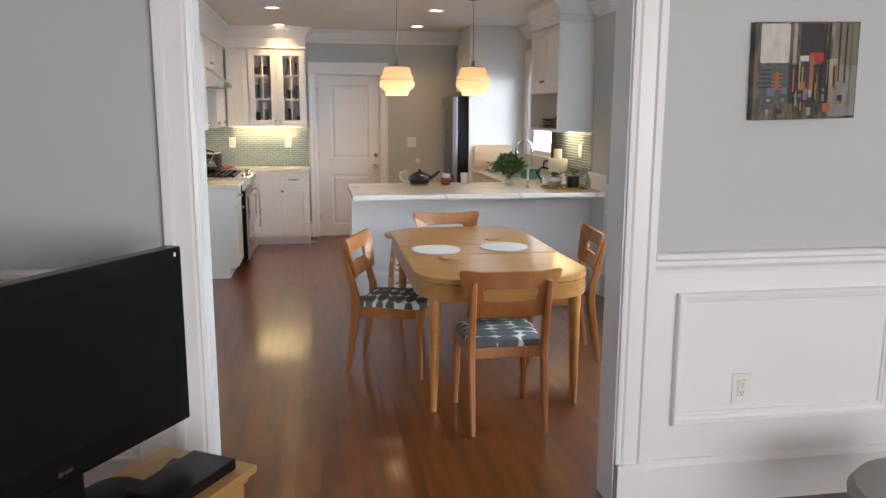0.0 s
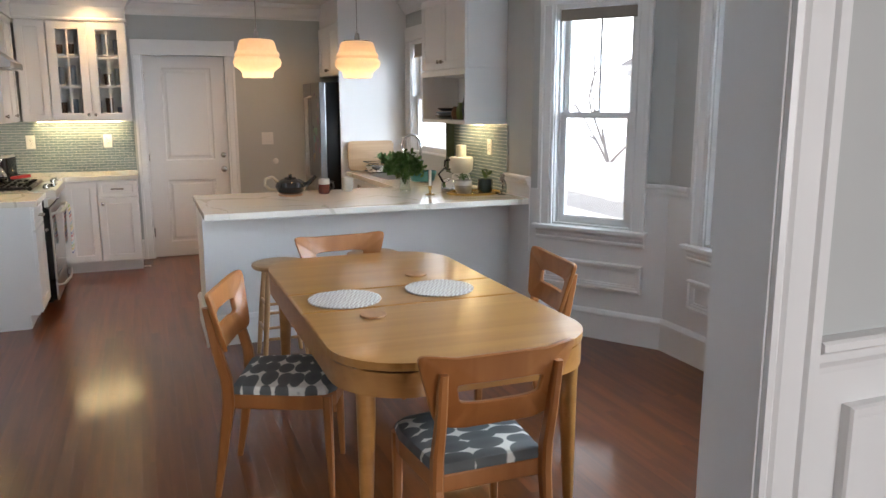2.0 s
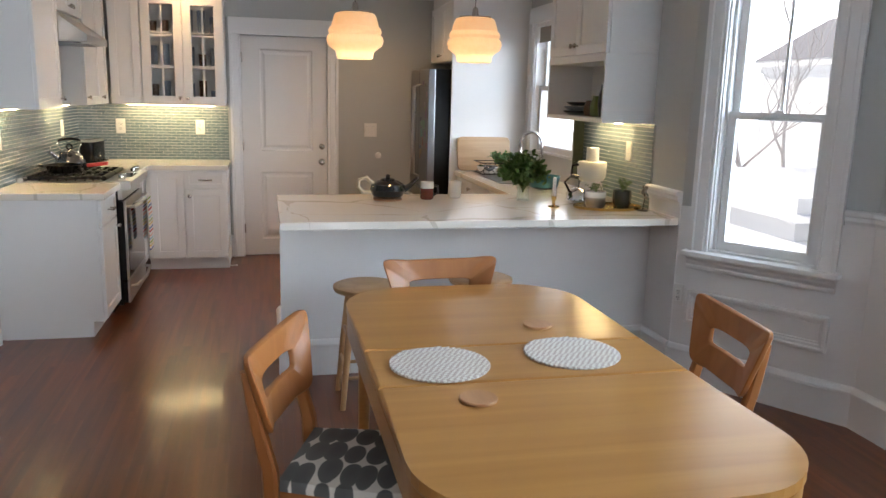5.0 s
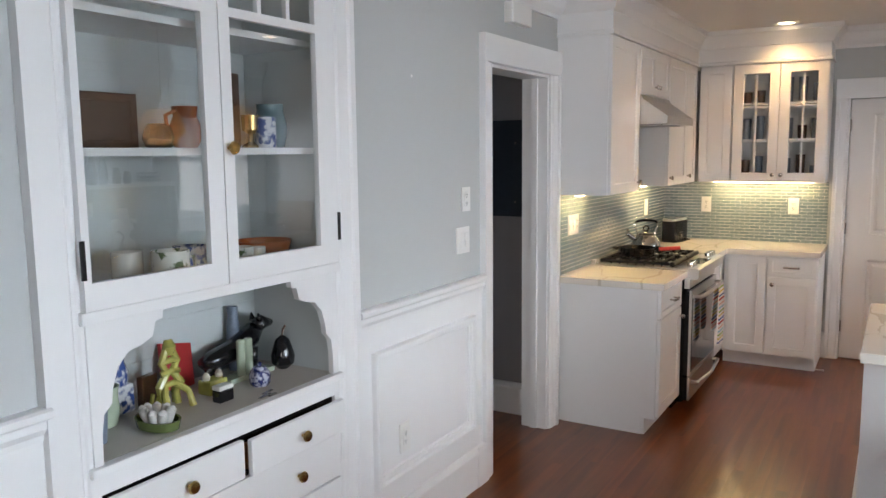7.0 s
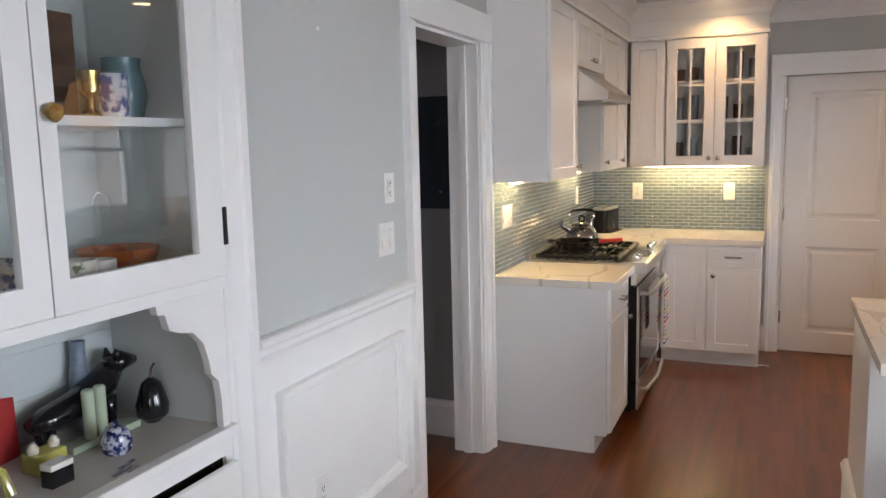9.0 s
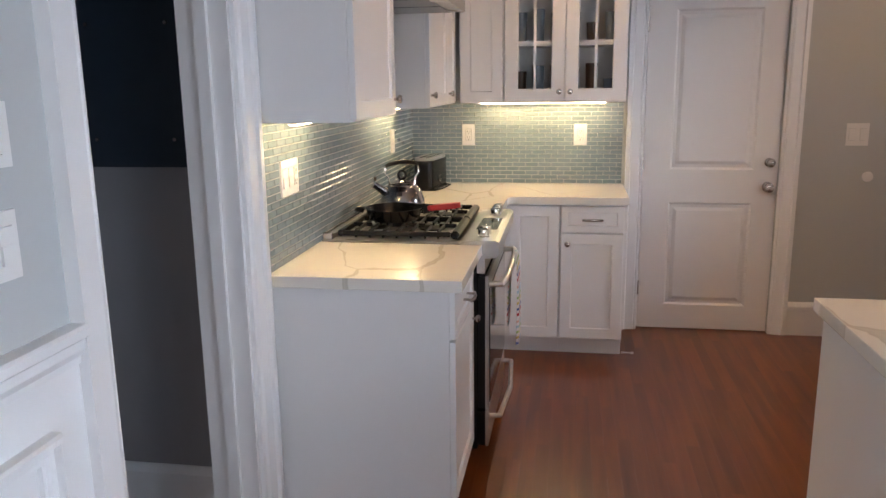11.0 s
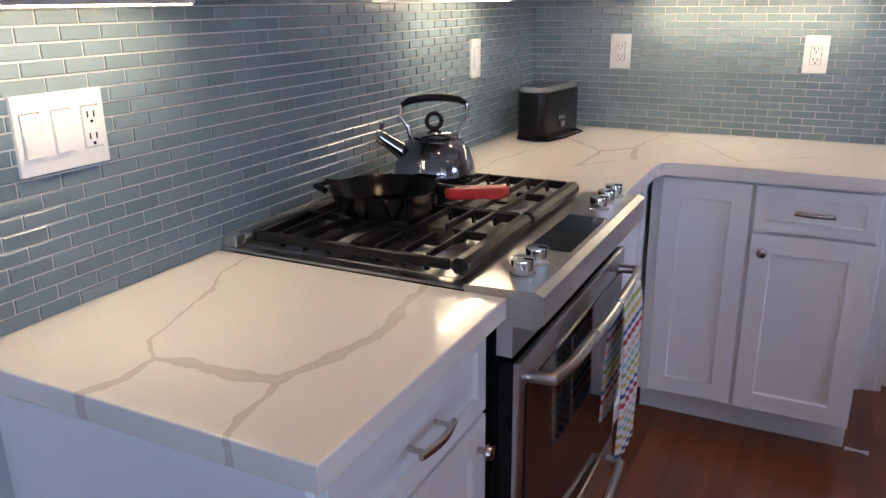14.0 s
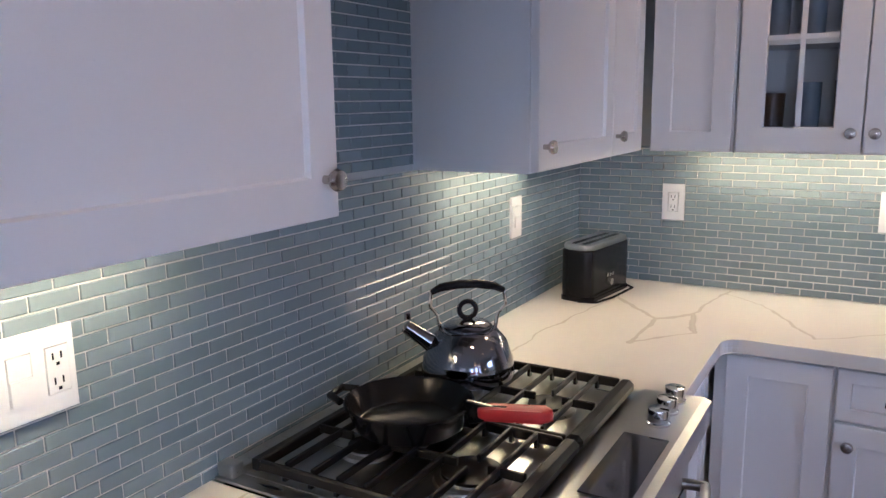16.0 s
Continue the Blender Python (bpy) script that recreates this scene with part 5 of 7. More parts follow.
part("rod", tube([(0, 0, 0), (0.03, 0, 0), (0.055, -0.002, 0)], [0.006, 0.004, 0.004], 8), WHITEPLASTIC, SD, "", True)
part("tip", tube([(0.055, -0.002, 0), (0.068, -0.003, 0)], 0.007, 10), WHITEPLASTIC, SD, "", True)
CH = thing("door_chime", KW, "white door chime box above the closet door", "door chime")
part("cover", boxes((7.43, 7.66, -0.05, 0.0, 2.315, 2.42), bevel=0.006), WHITEPLASTIC, CH)
for _x, _y in CANS:
    c = thing("downlight", pose(_x, _y, H), "round recessed ceiling downlight", "ceiling light", "recessed kitchen downlights")
    part("trim_ring", lathe([(0.085, -0.0005), (0.085, -0.006), (0.062, -0.004), (0.058, -0.001)], 32, cap=False), WHITEPLASTIC, c, "", True)
    part("lens", lathe([(0.058, -0.0012), (0.001, -0.0018)], 28, cap=False), SHELL, c, "glowing warm lens")
for _x, _y in ((1.255, 8.51), (2.51, 8.78)):
    v = thing("ceiling_vent", pose(_x, _y, H), "flat white slotted ceiling vent", "vent")
    part("frame", boxes((-0.16, 0.16, -0.08, -0.065, -0.008, -0.0005), (-0.16, 0.16, 0.065, 0.08, -0.008, -0.0005), (-0.16, -0.145, -0.065, 0.065, -0.008, -0.0005), (0.145, 0.16, -0.065, 0.065, -0.008, -0.0005)), WHITEPLASTIC, v)
    for k in range(6):
        part("slat", boxes((-0.145, 0.145, -0.06 + 0.021 * k, -0.046 + 0.021 * k, -0.006, -0.002)), WHITEPLASTIC, v)


def led_bar(m, length):
    s = thing("under_cabinet_light", m, "thin glowing under-cabinet light bar", "cabinet light", "under-cabinet lights")
    part("housing", boxes((0, length, -0.016, 0.016, -0.007, -0.0005)), WHITEPLASTIC, s)
    part("diffuser", boxes((0.005, length - 0.005, -0.012, 0.012, -0.0095, -0.0072)), LED, s, "glowing diffuser")


led_bar(pose(-0.475, 8.17, UZ0, 0, 0, 90), 0.42)
led_bar(pose(-0.475, 9.52, UZ0, 0, 0, 90), 0.50)
led_bar(pose(-0.15, 10.475, UZ0), 0.74)
led_bar(pose(3.16, 8.1, 1.42, 0, 0, -90), 0.5)
HOOK = material("yellow_plastic", (0.65, 0.45, 0.03), 0.5)
YH = thing("yellow_hook", pose(-0.572, 8.133, 1.43), "small yellow plastic clip on the cabinet side", "clip")
part("clip", boxes((-0.012, 0.012, -0.012, 0.0015, -0.02, 0.018), (-0.006, 0.006, -0.02, -0.012, -0.02, -0.004), bevel=0.002), HOOK, YH)

# ---- built-in hutch ----
HU = thing("china_hutch", WEST, "white built-in china hutch with glass doors and drawers", "hutch")
# blue-grey inside, its value also carrying the recess's shade and the panes' reflections
HINT = material("hutch_paint_with_shade", (0.56, 0.605, 0.61), 0.5, var=0.03, scale=3)
U0, U1, DEP = 1.372, 2.398, 0.40
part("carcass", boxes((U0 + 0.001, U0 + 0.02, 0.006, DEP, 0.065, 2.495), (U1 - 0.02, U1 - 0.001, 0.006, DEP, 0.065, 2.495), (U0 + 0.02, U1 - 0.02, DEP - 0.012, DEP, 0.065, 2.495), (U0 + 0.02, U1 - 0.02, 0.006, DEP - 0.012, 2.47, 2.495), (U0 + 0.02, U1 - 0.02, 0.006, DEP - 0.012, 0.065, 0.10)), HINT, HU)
part("face_frame", boxes((U0, U0 + 0.03, -0.012, 0.006, 0.10, 2.42), (U1 - 0.03, U1, -0.012, 0.006, 0.10, 2.42), (U0 + 0.03, U1 - 0.03, -0.012, 0.006, 0.785, 0.845), (U0, U1, -0.012, 0.006, 0.0, 0.10)), PAINT, HU)
for _s, _x in ((-1, U0), (1, U1)):
    part("casing", prism([(_x + _s * a * 1.04, y) for a, y in CASING], 0.0, 2.42), PAINT, HU)
part("casing_head", boxes((U0 - 0.12, U1 + 0.12, -0.036, 0, 2.42, 2.5)), PAINT, HU)
COUNTER = material("hutch_counter_paint", (0.54, 0.50, 0.455), 0.4, var=0.03, scale=5)
part("counter", boxes((U0 + 0.02, U1 - 0.02, 0.0, DEP - 0.012, 0.845, 0.868)), COUNTER, HU, "beige-grey painted hutch counter")
part("counter_edge", boxes((U0 - 0.004, U1 + 0.004, -0.034, 0.0, 0.843, 0.868), bevel=0.004), PAINT, HU)
part("ledge", boxes((U0 - 0.004, U1 + 0.004, -0.03, 0.02, 1.245, 1.278), bevel=0.003), PAINT, HU)
part("shelf_floor", boxes((U0 + 0.02, U1 - 0.02, 0.02, DEP - 0.012, 1.25, 1.275)), PAINT, HU)
part("shelf", boxes((U0 + 0.02, U1 - 0.02, 0.06, DEP - 0.012, 1.668, 1.69)), PAINT, HU)
part("shelf", boxes((U0 + 0.02, U1 - 0.02, 0.06, DEP - 0.012, 2.04, 2.062)), PAINT, HU)
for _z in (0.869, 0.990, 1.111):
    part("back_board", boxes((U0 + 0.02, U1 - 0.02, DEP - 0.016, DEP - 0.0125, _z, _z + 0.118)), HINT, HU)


def scrolled_bracket(flip):
    """An ogee-cut bracket under the ledge."""
    bm = bmesh.new()
    curve = [(0.0, 0.868), (0.026, 0.868), (0.028, 0.95), (0.036, 1.0), (0.062, 1.025), (0.066, 1.06), (0.085, 1.115), (0.12, 1.15), (0.165, 1.16), (0.20, 1.175), (0.212, 1.215), (0.236, 1.22), (0.24, 1.244), (0.0, 1.244)]
    f = lambda x: U1 - 0.012 - x if flip else U0 + 0.012 + x
    a = [bm.verts.new((f(x), -0.018, z)) for x, z in curve]
    b = [bm.verts.new((f(x), 0.004, z)) for x, z in curve]
    bm.faces.new(a), bm.faces.new(b)
    for i in range(len(curve)):
        k = (i + 1) % len(curve)
        bm.faces.new((a[i], a[k], b[k], b[i]))
    return bm


for _flip in (0, 1):
    part("scrolled_bracket", scrolled_bracket(_flip), PAINT, HU)
_seam = 1.858
for _x0, _x1, _kx, _hx in ((U0 + 0.006, _seam - 0.002, 0, U0 + 0.006), (_seam + 0.002, U1 - 0.006, _seam + 0.03, U1 - 0.006)):
    g0, g1 = (1.40, 1.794) if _kx == 0 else (1.902, 2.292)
    d = part("door", boxes((_x0, g0, -0.034, -0.0125, 1.28, 2.40), (g1, _x1, -0.034, -0.0125, 1.28, 2.40), (g0, g1, -0.034, -0.0125, 1.28, 1.35), (g0, g1, -0.034, -0.0125, 2.072, 2.10), (g0, g1, -0.034, -0.0125, 2.34, 2.40), (g0 + (g1 - g0) / 3 - 0.008, g0 + (g1 - g0) / 3 + 0.008, -0.032, -0.014, 2.10, 2.34), (g0 + (g1 - g0) * 2 / 3 - 0.008, g0 + (g1 - g0) * 2 / 3 + 0.008, -0.032, -0.014, 2.10, 2.34)), PAINT, HU)
    part("pane", sheet(g0, g1, -0.022, 1.35, 2.072), HUTCHGLASS, d, "old wavy glass pane")
    for k in range(3):
        w3 = (g1 - g0) / 3
        part("pane", sheet(g0 + k * w3 + 0.008, g0 + (k + 1) * w3 - 0.008, -0.022, 2.10, 2.34), HUTCHGLASS, d)
    for z in (1.36, 2.2):
        part("hinge", boxes((_hx - 0.007, _hx + 0.007, -0.039, -0.0335, z, z + 0.10), bevel=0.002), IRON, d, "black butt hinge")
    if _kx:
        knob(d, _kx - 0.008, -0.034, 1.688, BRASS, 0.02, "round brass knob")


def hutch_drawer(x0, x1, z0, z1, knobs, out=0.0, skew=0.0):
    dr = part("drawer", boxes((x0, x1, -0.032 - out, -0.012 - out, z0, z1), bevel=0.004), PAINT, HU)
    for k in knobs:
        knob(dr, k, -0.032 - out, (z0 + z1) / 2, BRASS, 0.02, "round brass knob")
    if out:
        part("drawer_box", boxes((x0 + 0.02, x1 - 0.02, -0.0125 - out, 0.2, z0 + 0.01, z1 - 0.025)), MAPLE, dr)
    return dr


# solid black sheet that draws the shade in the gaps round the drawers
part("drawer_gap_shade", boxes((U0 + 0.03, U1 - 0.03, 0.0, 0.004, 0.10, 0.785)), BLACK, HU, "black sheet as the shade in the drawer gaps")
hutch_drawer(1.41, 1.884, 0.655, 0.779, [1.66], 0.008)
hutch_drawer(1.90, 2.372, 0.655, 0.776, [2.137], 0.024)
for _z0, _z1 in ((0.482, 0.648), (0.305, 0.475), (0.112, 0.298)):
    hutch_drawer(1.41, 2.372, _z0, _z1, [1.66, 2.137])

# ---- ornaments in the hutch ----
def ceramic(name, c, rough=0.2, c2=None, scale=30):
    return material(name, c, rough, var=0.06, color2=c2, scale=scale, coat=0.2)


CREAM, CELADON = ceramic("cream_glaze", (0.62, 0.58, 0.46)), ceramic("celadon_glaze", (0.42, 0.50, 0.38))
BLUEW, BLUEDARK = ceramic("blue_white_glaze", (0.62, 0.64, 0.68), c2=(0.04, 0.08, 0.26), scale=45), ceramic("cobalt_glaze", (0.40, 0.42, 0.52), c2=(0.008, 0.015, 0.10), scale=70)
for _m in (BLUEW, BLUEDARK):
    for _nd in _m.node_tree.nodes:
        if _nd.bl_idname == "ShaderNodeMix":
            _mr = _m.node_tree.nodes.new("ShaderNodeMapRange")
            _mr.inputs["From Min"].default_value, _mr.inputs["From Max"].default_value = 0.44, 0.56
            _m.node_tree.links.new(_nd.inputs[0].links[0].from_socket, _mr.inputs[0])
            _m.node_tree.links.new(_mr.outputs[0], _nd.inputs[0])
YELLOWG = ceramic("yellow_green_glaze", (0.50, 0.47, 0.12), c2=(0.32, 0.30, 0.08))
GREEN, TEAL = ceramic("olive_glaze", (0.11, 0.15, 0.05)), ceramic("teal_glaze", (0.10, 0.20, 0.23))
ORANGE, WHITEC = ceramic("orange_glaze", (0.40, 0.10, 0.03)), ceramic("white_glaze", (0.70, 0.68, 0.64))
BROWN, REDB = wood_material("dark_wood", (0.05, 0.02, 0.01), (0.10, 0.045, 0.02), 0.35, 0.2), material("red_cloth", (0.42, 0.03, 0.03), 0.5, var=0.08)
DARKFIG, GREYBL = ceramic("black_glaze", (0.007, 0.007, 0.009), 0.12), ceramic("grey_blue_glaze", (0.22, 0.28, 0.36), 0.3, (0.10, 0.13, 0.18), 60)
LOWER, UPPER, TOP = 0.8685, 1.2755, 1.6905


def ornament(name, u, y, z, label, category, turn=0):
    return thing(name, WEST @ pose(u, y, z, 0, 0, turn), label, category)


def solo(name, bm, mat, u, y, z, label, category, turn=0, smooth=True):
    ob = part(name, bm, mat, None, "", smooth)
    ob.matrix_world = WEST @ pose(u, y, z, 0, 0, turn)
    return tagged(ob, label, category)


def vase(h, r, neck=0.5, lip=0.6):
    return lathe([(r * 0.7, 0), (r * 0.8, h * 0.05), (r, h * 0.4), (r * 0.9, h * 0.65), (r * neck, h * 0.85), (r * lip, h), (r * lip * 0.85, h), (r * neck * 0.85, h * 0.85), (0.002, h * 0.8)], 24)


def mug(name, u, y, z, mat, label, h=0.09, r=0.04, turn=0):
    c = ornament(name, u, y, z, label, "mug", turn)
    part("cup", lathe([(r * 0.85, 0), (r, 0.01), (r, h), (r * 0.92, h), (r * 0.9, 0.012), (0.002, 0.01)], 28), mat, c, "", True)
    part("handle", tube([(r * 0.97, 0, h * 0.8), (r * 1.55, 0, h * 0.75), (r * 1.65, 0, h * 0.45), (r * 0.97, 0, h * 0.22)], 0.006, 8), mat, c, "", True)


# counter level
OV = ornament("oval_dish", 1.665, 0.085, LOWER, "olive oval dish holding a coil of white shells", "dish")
_d = lathe([(0.05, 0), (0.06, 0.004), (0.066, 0.032), (0.061, 0.032), (0.055, 0.012), (0.002, 0.01)], 32)
part("dish_body", moved(_d, Matrix.Diagonal((0.8, 1.25, 1, 1))), GREEN, OV, "", True)
for _k in range(9):
    part("shell", moved(lathe([(0.004, -0.028), (0.013, -0.02), (0.015, 0.0), (0.013, 0.02), (0.004, 0.028)], 12), pose(0.028 * math.cos(_k * 0.7), 0.045 * math.sin(_k * 0.7), 0.04, 24 * math.sin(_k * 0.7) * -1, 24 * math.cos(_k * 0.7))), WHITEC, OV, "", True)
YS = ornament("openwork_figurine", 1.81, 0.20, LOWER, "yellow-green glazed openwork seated figurine", "figurine")
_yb = bmesh.new()
for _s in (-1, 1):
    tube([(_s * 0.045, 0.02, 0.0), (_s * 0.03, 0.01, 0.045), (_s * 0.042, 0, 0.075), (_s * 0.012, 0, 0.115), (_s * 0.03, 0, 0.15), (_s * 0.01, 0, 0.19)], [0.011, 0.012, 0.014, 0.013, 0.012, 0.012], 8, _yb)
    tube([(_s * 0.05, -0.05, 0.0), (_s * 0.045, -0.03, 0.05), (_s * 0.02, 0.0, 0.075)], [0.009, 0.011, 0.012], 8, _yb)
for _z in (0.075, 0.115, 0.15):
    tube([(-0.035, 0, _z), (0, -0.012, _z + 0.008), (0.035, 0, _z)], 0.01, 8, _yb)
tube([(0, 0, 0.175), (0, -0.004, 0.2), (0, 0, 0.222)], [0.014, 0.022, 0.012], 10, _yb)
part("figurine_body", _yb, YELLOWG, YS, "", True)
for _sx in (-1, 1):
    for _sy in (-1, 1):
        part("chair_leg", tube([(_sx * 0.04, _sy * 0.035, 0.05), (_sx * 0.046, _sy * 0.042, 0.0)], 0.007, 8), YELLOWG, YS, "", True)
BS = ornament("glazed_figure", 1.69, 0.315, LOWER, "grey-blue glazed standing figure", "figurine")
part("figure_base", boxes((-0.045, 0.045, -0.04, 0.04, 0, 0.09), bevel=0.008), BLUEW, BS)
part("figure_body", lathe([(0.04, 0.0905), (0.045, 0.13), (0.034, 0.16), (0.04, 0.19), (0.03, 0.225), (0.018, 0.245), (0.002, 0.26)], 12), BLUEW, BS, "", True)
solo("celadon_cup", vase(0.12, 0.042, 0.9, 1.0), CELADON, 1.60, 0.235, LOWER, "pale celadon ribbed cup", "cup")
solo("drinking_glass", lathe([(0.026, 0), (0.032, 0.11), (0.03, 0.11), (0.025, 0.006), (0.002, 0.005)], 20), GREYBL, 1.50, 0.135, LOWER, "small dark glass tumbler", "tumbler")
_r = solo("red_book", boxes((-0.075, 0.075, -0.008, 0.008, 0, 0.16), bevel=0.002), REDB, 1.95, 0.33, LOWER, "red cloth-covered book leaning on the back boards", "book", 8, False)
_r.matrix_world = _r.matrix_world @ pose(0, 0, 0, -14, 12, 0)
solo("wooden_block", boxes((-0.035, 0.035, -0.012, 0.012, 0, 0.10), bevel=0.003), BROWN, 1.79, 0.285, LOWER, "small dark wooden plaque", "plaque", 12, False)
CB = ornament("ceramic_house", 1.985, 0.20, LOWER, "cream glazed small box with knobs", "box")
part("box_body", boxes((-0.04, 0.04, -0.03, 0.03, 0, 0.05), bevel=0.006), YELLOWG, CB)
for _x in (-0.028, 0.028):
    part("finial", lathe([(0.012, 0.05), (0.014, 0.062), (0.006, 0.075)], 12, at=(_x, 0, 0)), CREAM, CB, "", True)
SB = ornament("small_camera_box", 1.94, 0.105, LOWER, "small black and white box", "box")
part("box_body", boxes((-0.03, 0.03, -0.018, 0.018, 0, 0.04), bevel=0.003), DARKFIG, SB)
part("box_lid", boxes((-0.03, 0.03, -0.019, 0.019, 0.0405, 0.055), bevel=0.003), WHITEC, SB, "white lid")
GJ = ornament("ginger_jar", 2.125, 0.12, LOWER, "blue and white glazed small lidded jar", "jar")
part("jar_body", lathe([(0.028, 0), (0.036, 0.01), (0.038, 0.04), (0.03, 0.055), (0.02, 0.058)], 24), BLUEDARK, GJ, "", True)
part("lid", lathe([(0.026, 0.0585), (0.024, 0.066), (0.008, 0.07), (0.009, 0.08), (0.002, 0.084)], 20), BLUEDARK, GJ, "", True)
BE = ornament("bookend", 2.16, 0.235, LOWER, "pale green twin-column bookend", "bookend")
part("bookend_base", boxes((-0.09, 0.13, -0.03, 0.03, 0, 0.018), bevel=0.003), CELADON, BE)
for _x in (-0.018, 0.018):
    part("column", lathe([(0.016, 0.0185), (0.016, 0.14), (0.012, 0.145)], 16, at=(_x, -0.01, 0)), CELADON, BE, "", True)
DG = solo("dog_figurine", bmesh.new(), DARKFIG, 2.155, 0.275, LOWER, "black and tan glazed dog figurine", "figurine")
_bm = bmesh.new()
tube([(-0.12, 0.02, 0.09), (-0.07, 0.02, 0.10), (0.02, 0.02, 0.115), (0.09, 0.02, 0.155), (0.13, 0.02, 0.20)], [0.025, 0.042, 0.048, 0.046, 0.032], 14, _bm)
tube([(0.125, 0.02, 0.20), (0.15, 0.01, 0.215), (0.185, 0.0, 0.205)], [0.034, 0.035, 0.016], 12, _bm)
for _x in (-0.10, -0.075, 0.085, 0.11):
    tube([(_x, 0.02, 0.10), (_x + 0.005, 0.02, 0.05), (_x, 0.02, 0.0)], [0.02, 0.014, 0.015], 10, _bm)
for _y in (0.0, 0.035):
    tube([(0.13, _y, 0.225), (0.125, _y, 0.262)], [0.014, 0.003], 8, _bm)
bmesh.ops.recalc_face_normals(_bm, faces=_bm.faces)
bmesh.ops.transform(_bm, matrix=Matrix.Diagonal((1.05, 1.0, 0.80, 1.0)), verts=_bm.verts)
_bm.to_mesh(DG.data)
_bm.free()
for _f in DG.data.polygons:
    _f.use_smooth = True
PR = ornament("pear_ornament", 2.33, 0.2, LOWER, "dark glazed pear ornament with a stem", "ornament")
part("pear_body", lathe([(0.02, 0), (0.042, 0.02), (0.045, 0.05), (0.035, 0.085), (0.026, 0.11), (0.008, 0.125)], 20), DARKFIG, PR, "", True)
part("stem", tube([(0, 0, 0.124), (0.004, 0, 0.145), (0.018, 0, 0.16)], 0.004, 8), BROWN, PR, "", True)
solo("tall_bottle", vase(0.24, 0.028, 0.7, 0.75), GREYBL, 2.225, 0.345, LOWER, "tall slim clear-grey glass bottle", "bottle")
solo("key_pile", boxes((-0.04, 0.02, -0.006, 0.006, 0, 0.003), (0.0, 0.055, 0.008, 0.018, 0.001, 0.004), (-0.01, 0.03, -0.022, -0.012, 0, 0.003)), NICKEL, 2.05, 0.02, LOWER, "small heap of metal keys", "keys", 10, False)
# glass cupboard, lower shelf
LEAFY = ceramic("leaf_print_glaze", (0.66, 0.65, 0.58), c2=(0.10, 0.14, 0.06), scale=26)
for _nd in LEAFY.node_tree.nodes:
    if _nd.bl_idname == "ShaderNodeMix":
        _mr = LEAFY.node_tree.nodes.new("ShaderNodeMapRange")
        _mr.inputs["From Min"].default_value, _mr.inputs["From Max"].default_value = 0.55, 0.61
        LEAFY.node_tree.links.new(_nd.inputs[0].links[0].from_socket, _mr.inputs[0])
        LEAFY.node_tree.links.new(_mr.outputs[0], _nd.inputs[0])
for _i, (_u, _y, _m, _l, _h, _r) in enumerate(((1.735, 0.075, LEAFY, "white mug printed with leaves", 0.115, 0.055), (1.845, 0.12, BLUEW, "white mug with a dark pattern", 0.115, 0.05), (1.68, 0.20, WHITEC, "plain white glazed mug on the shelf", 0.11, 0.045), (2.01, 0.075, LEAFY, "cream mug with a flower print", 0.095, 0.045), (1.945, 0.06, BLUEW, "small white cup with a dark pattern", 0.055, 0.032), (2.09, 0.085, WHITEC, "plain white mug standing at the back", 0.085, 0.036))):
    mug("mug", _u, _y, UPPER, _m, _l, _h, _r, turn=40 * _i)
solo("orange_bowl", lathe([(0.05, 0), (0.09, 0.03), (0.105, 0.085), (0.10, 0.085), (0.085, 0.034), (0.002, 0.012)], 30), ORANGE, 2.265, 0.215, UPPER, "deep rust-orange ceramic bowl", "bowl")
solo("white_bowl", lathe([(0.03, 0), (0.05, 0.015), (0.056, 0.045), (0.052, 0.045), (0.045, 0.016), (0.002, 0.01)], 28), WHITEC, 2.295, 0.085, UPPER, "small white ceramic bowl", "bowl")
solo("serving_tray", boxes((-0.11, 0.11, -0.08, 0.08, 0, 0.014), (-0.11, 0.11, -0.08, -0.075, 0.014, 0.028), (-0.11, 0.11, 0.075, 0.08, 0.014, 0.028)), DARKFIG, 1.66, 0.15, UPPER, "dark rectangular serving tray", "tray", 0, False)
# glass cupboard, middle shelf
PF = ornament("picture_frame", 1.69, 0.27, TOP, "dark wooden framed picture leaning on the back", "picture frame")
part("frame", frame_mould(-0.11, 0.11, 0, 0.165, [(0, -0.02), (0, 0.0), (0.004, 0.004), (0.022, 0.002), (0.026, -0.006)]), BROWN, PF)
part("print", boxes((-0.09, 0.09, 0.004, 0.01, 0.02, 0.145)), material("brown_print", (0.10, 0.05, 0.03), 0.3, color2=(0.03, 0.02, 0.015), scale=9), PF, "dim brown print")
JG = ornament("lustre_jug", 1.915, 0.19, TOP, "orange lustre glazed jug", "jug")
part("jug_body", lathe([(0.035, 0), (0.05, 0.03), (0.052, 0.06), (0.036, 0.10), (0.04, 0.13), (0.036, 0.13), (0.002, 0.10)], 26), ORANGE, JG, "", True)
part("handle", tube([(-0.04, 0, 0.115), (-0.075, 0, 0.10), (-0.07, 0, 0.06), (-0.05, 0, 0.045)], 0.006, 8), ORANGE, JG, "", True)
solo("round_pot", vase(0.075, 0.05, 0.8, 0.6), DARKFIG, 1.835, 0.22, TOP, "round dark glazed lidded pot", "pot")
solo("standing_panel", boxes((-0.045, 0.045, -0.012, 0.012, 0, 0.26), bevel=0.003), BROWN, 2.18, 0.27, TOP, "tall dark carved wooden panel", "panel", 5, False)
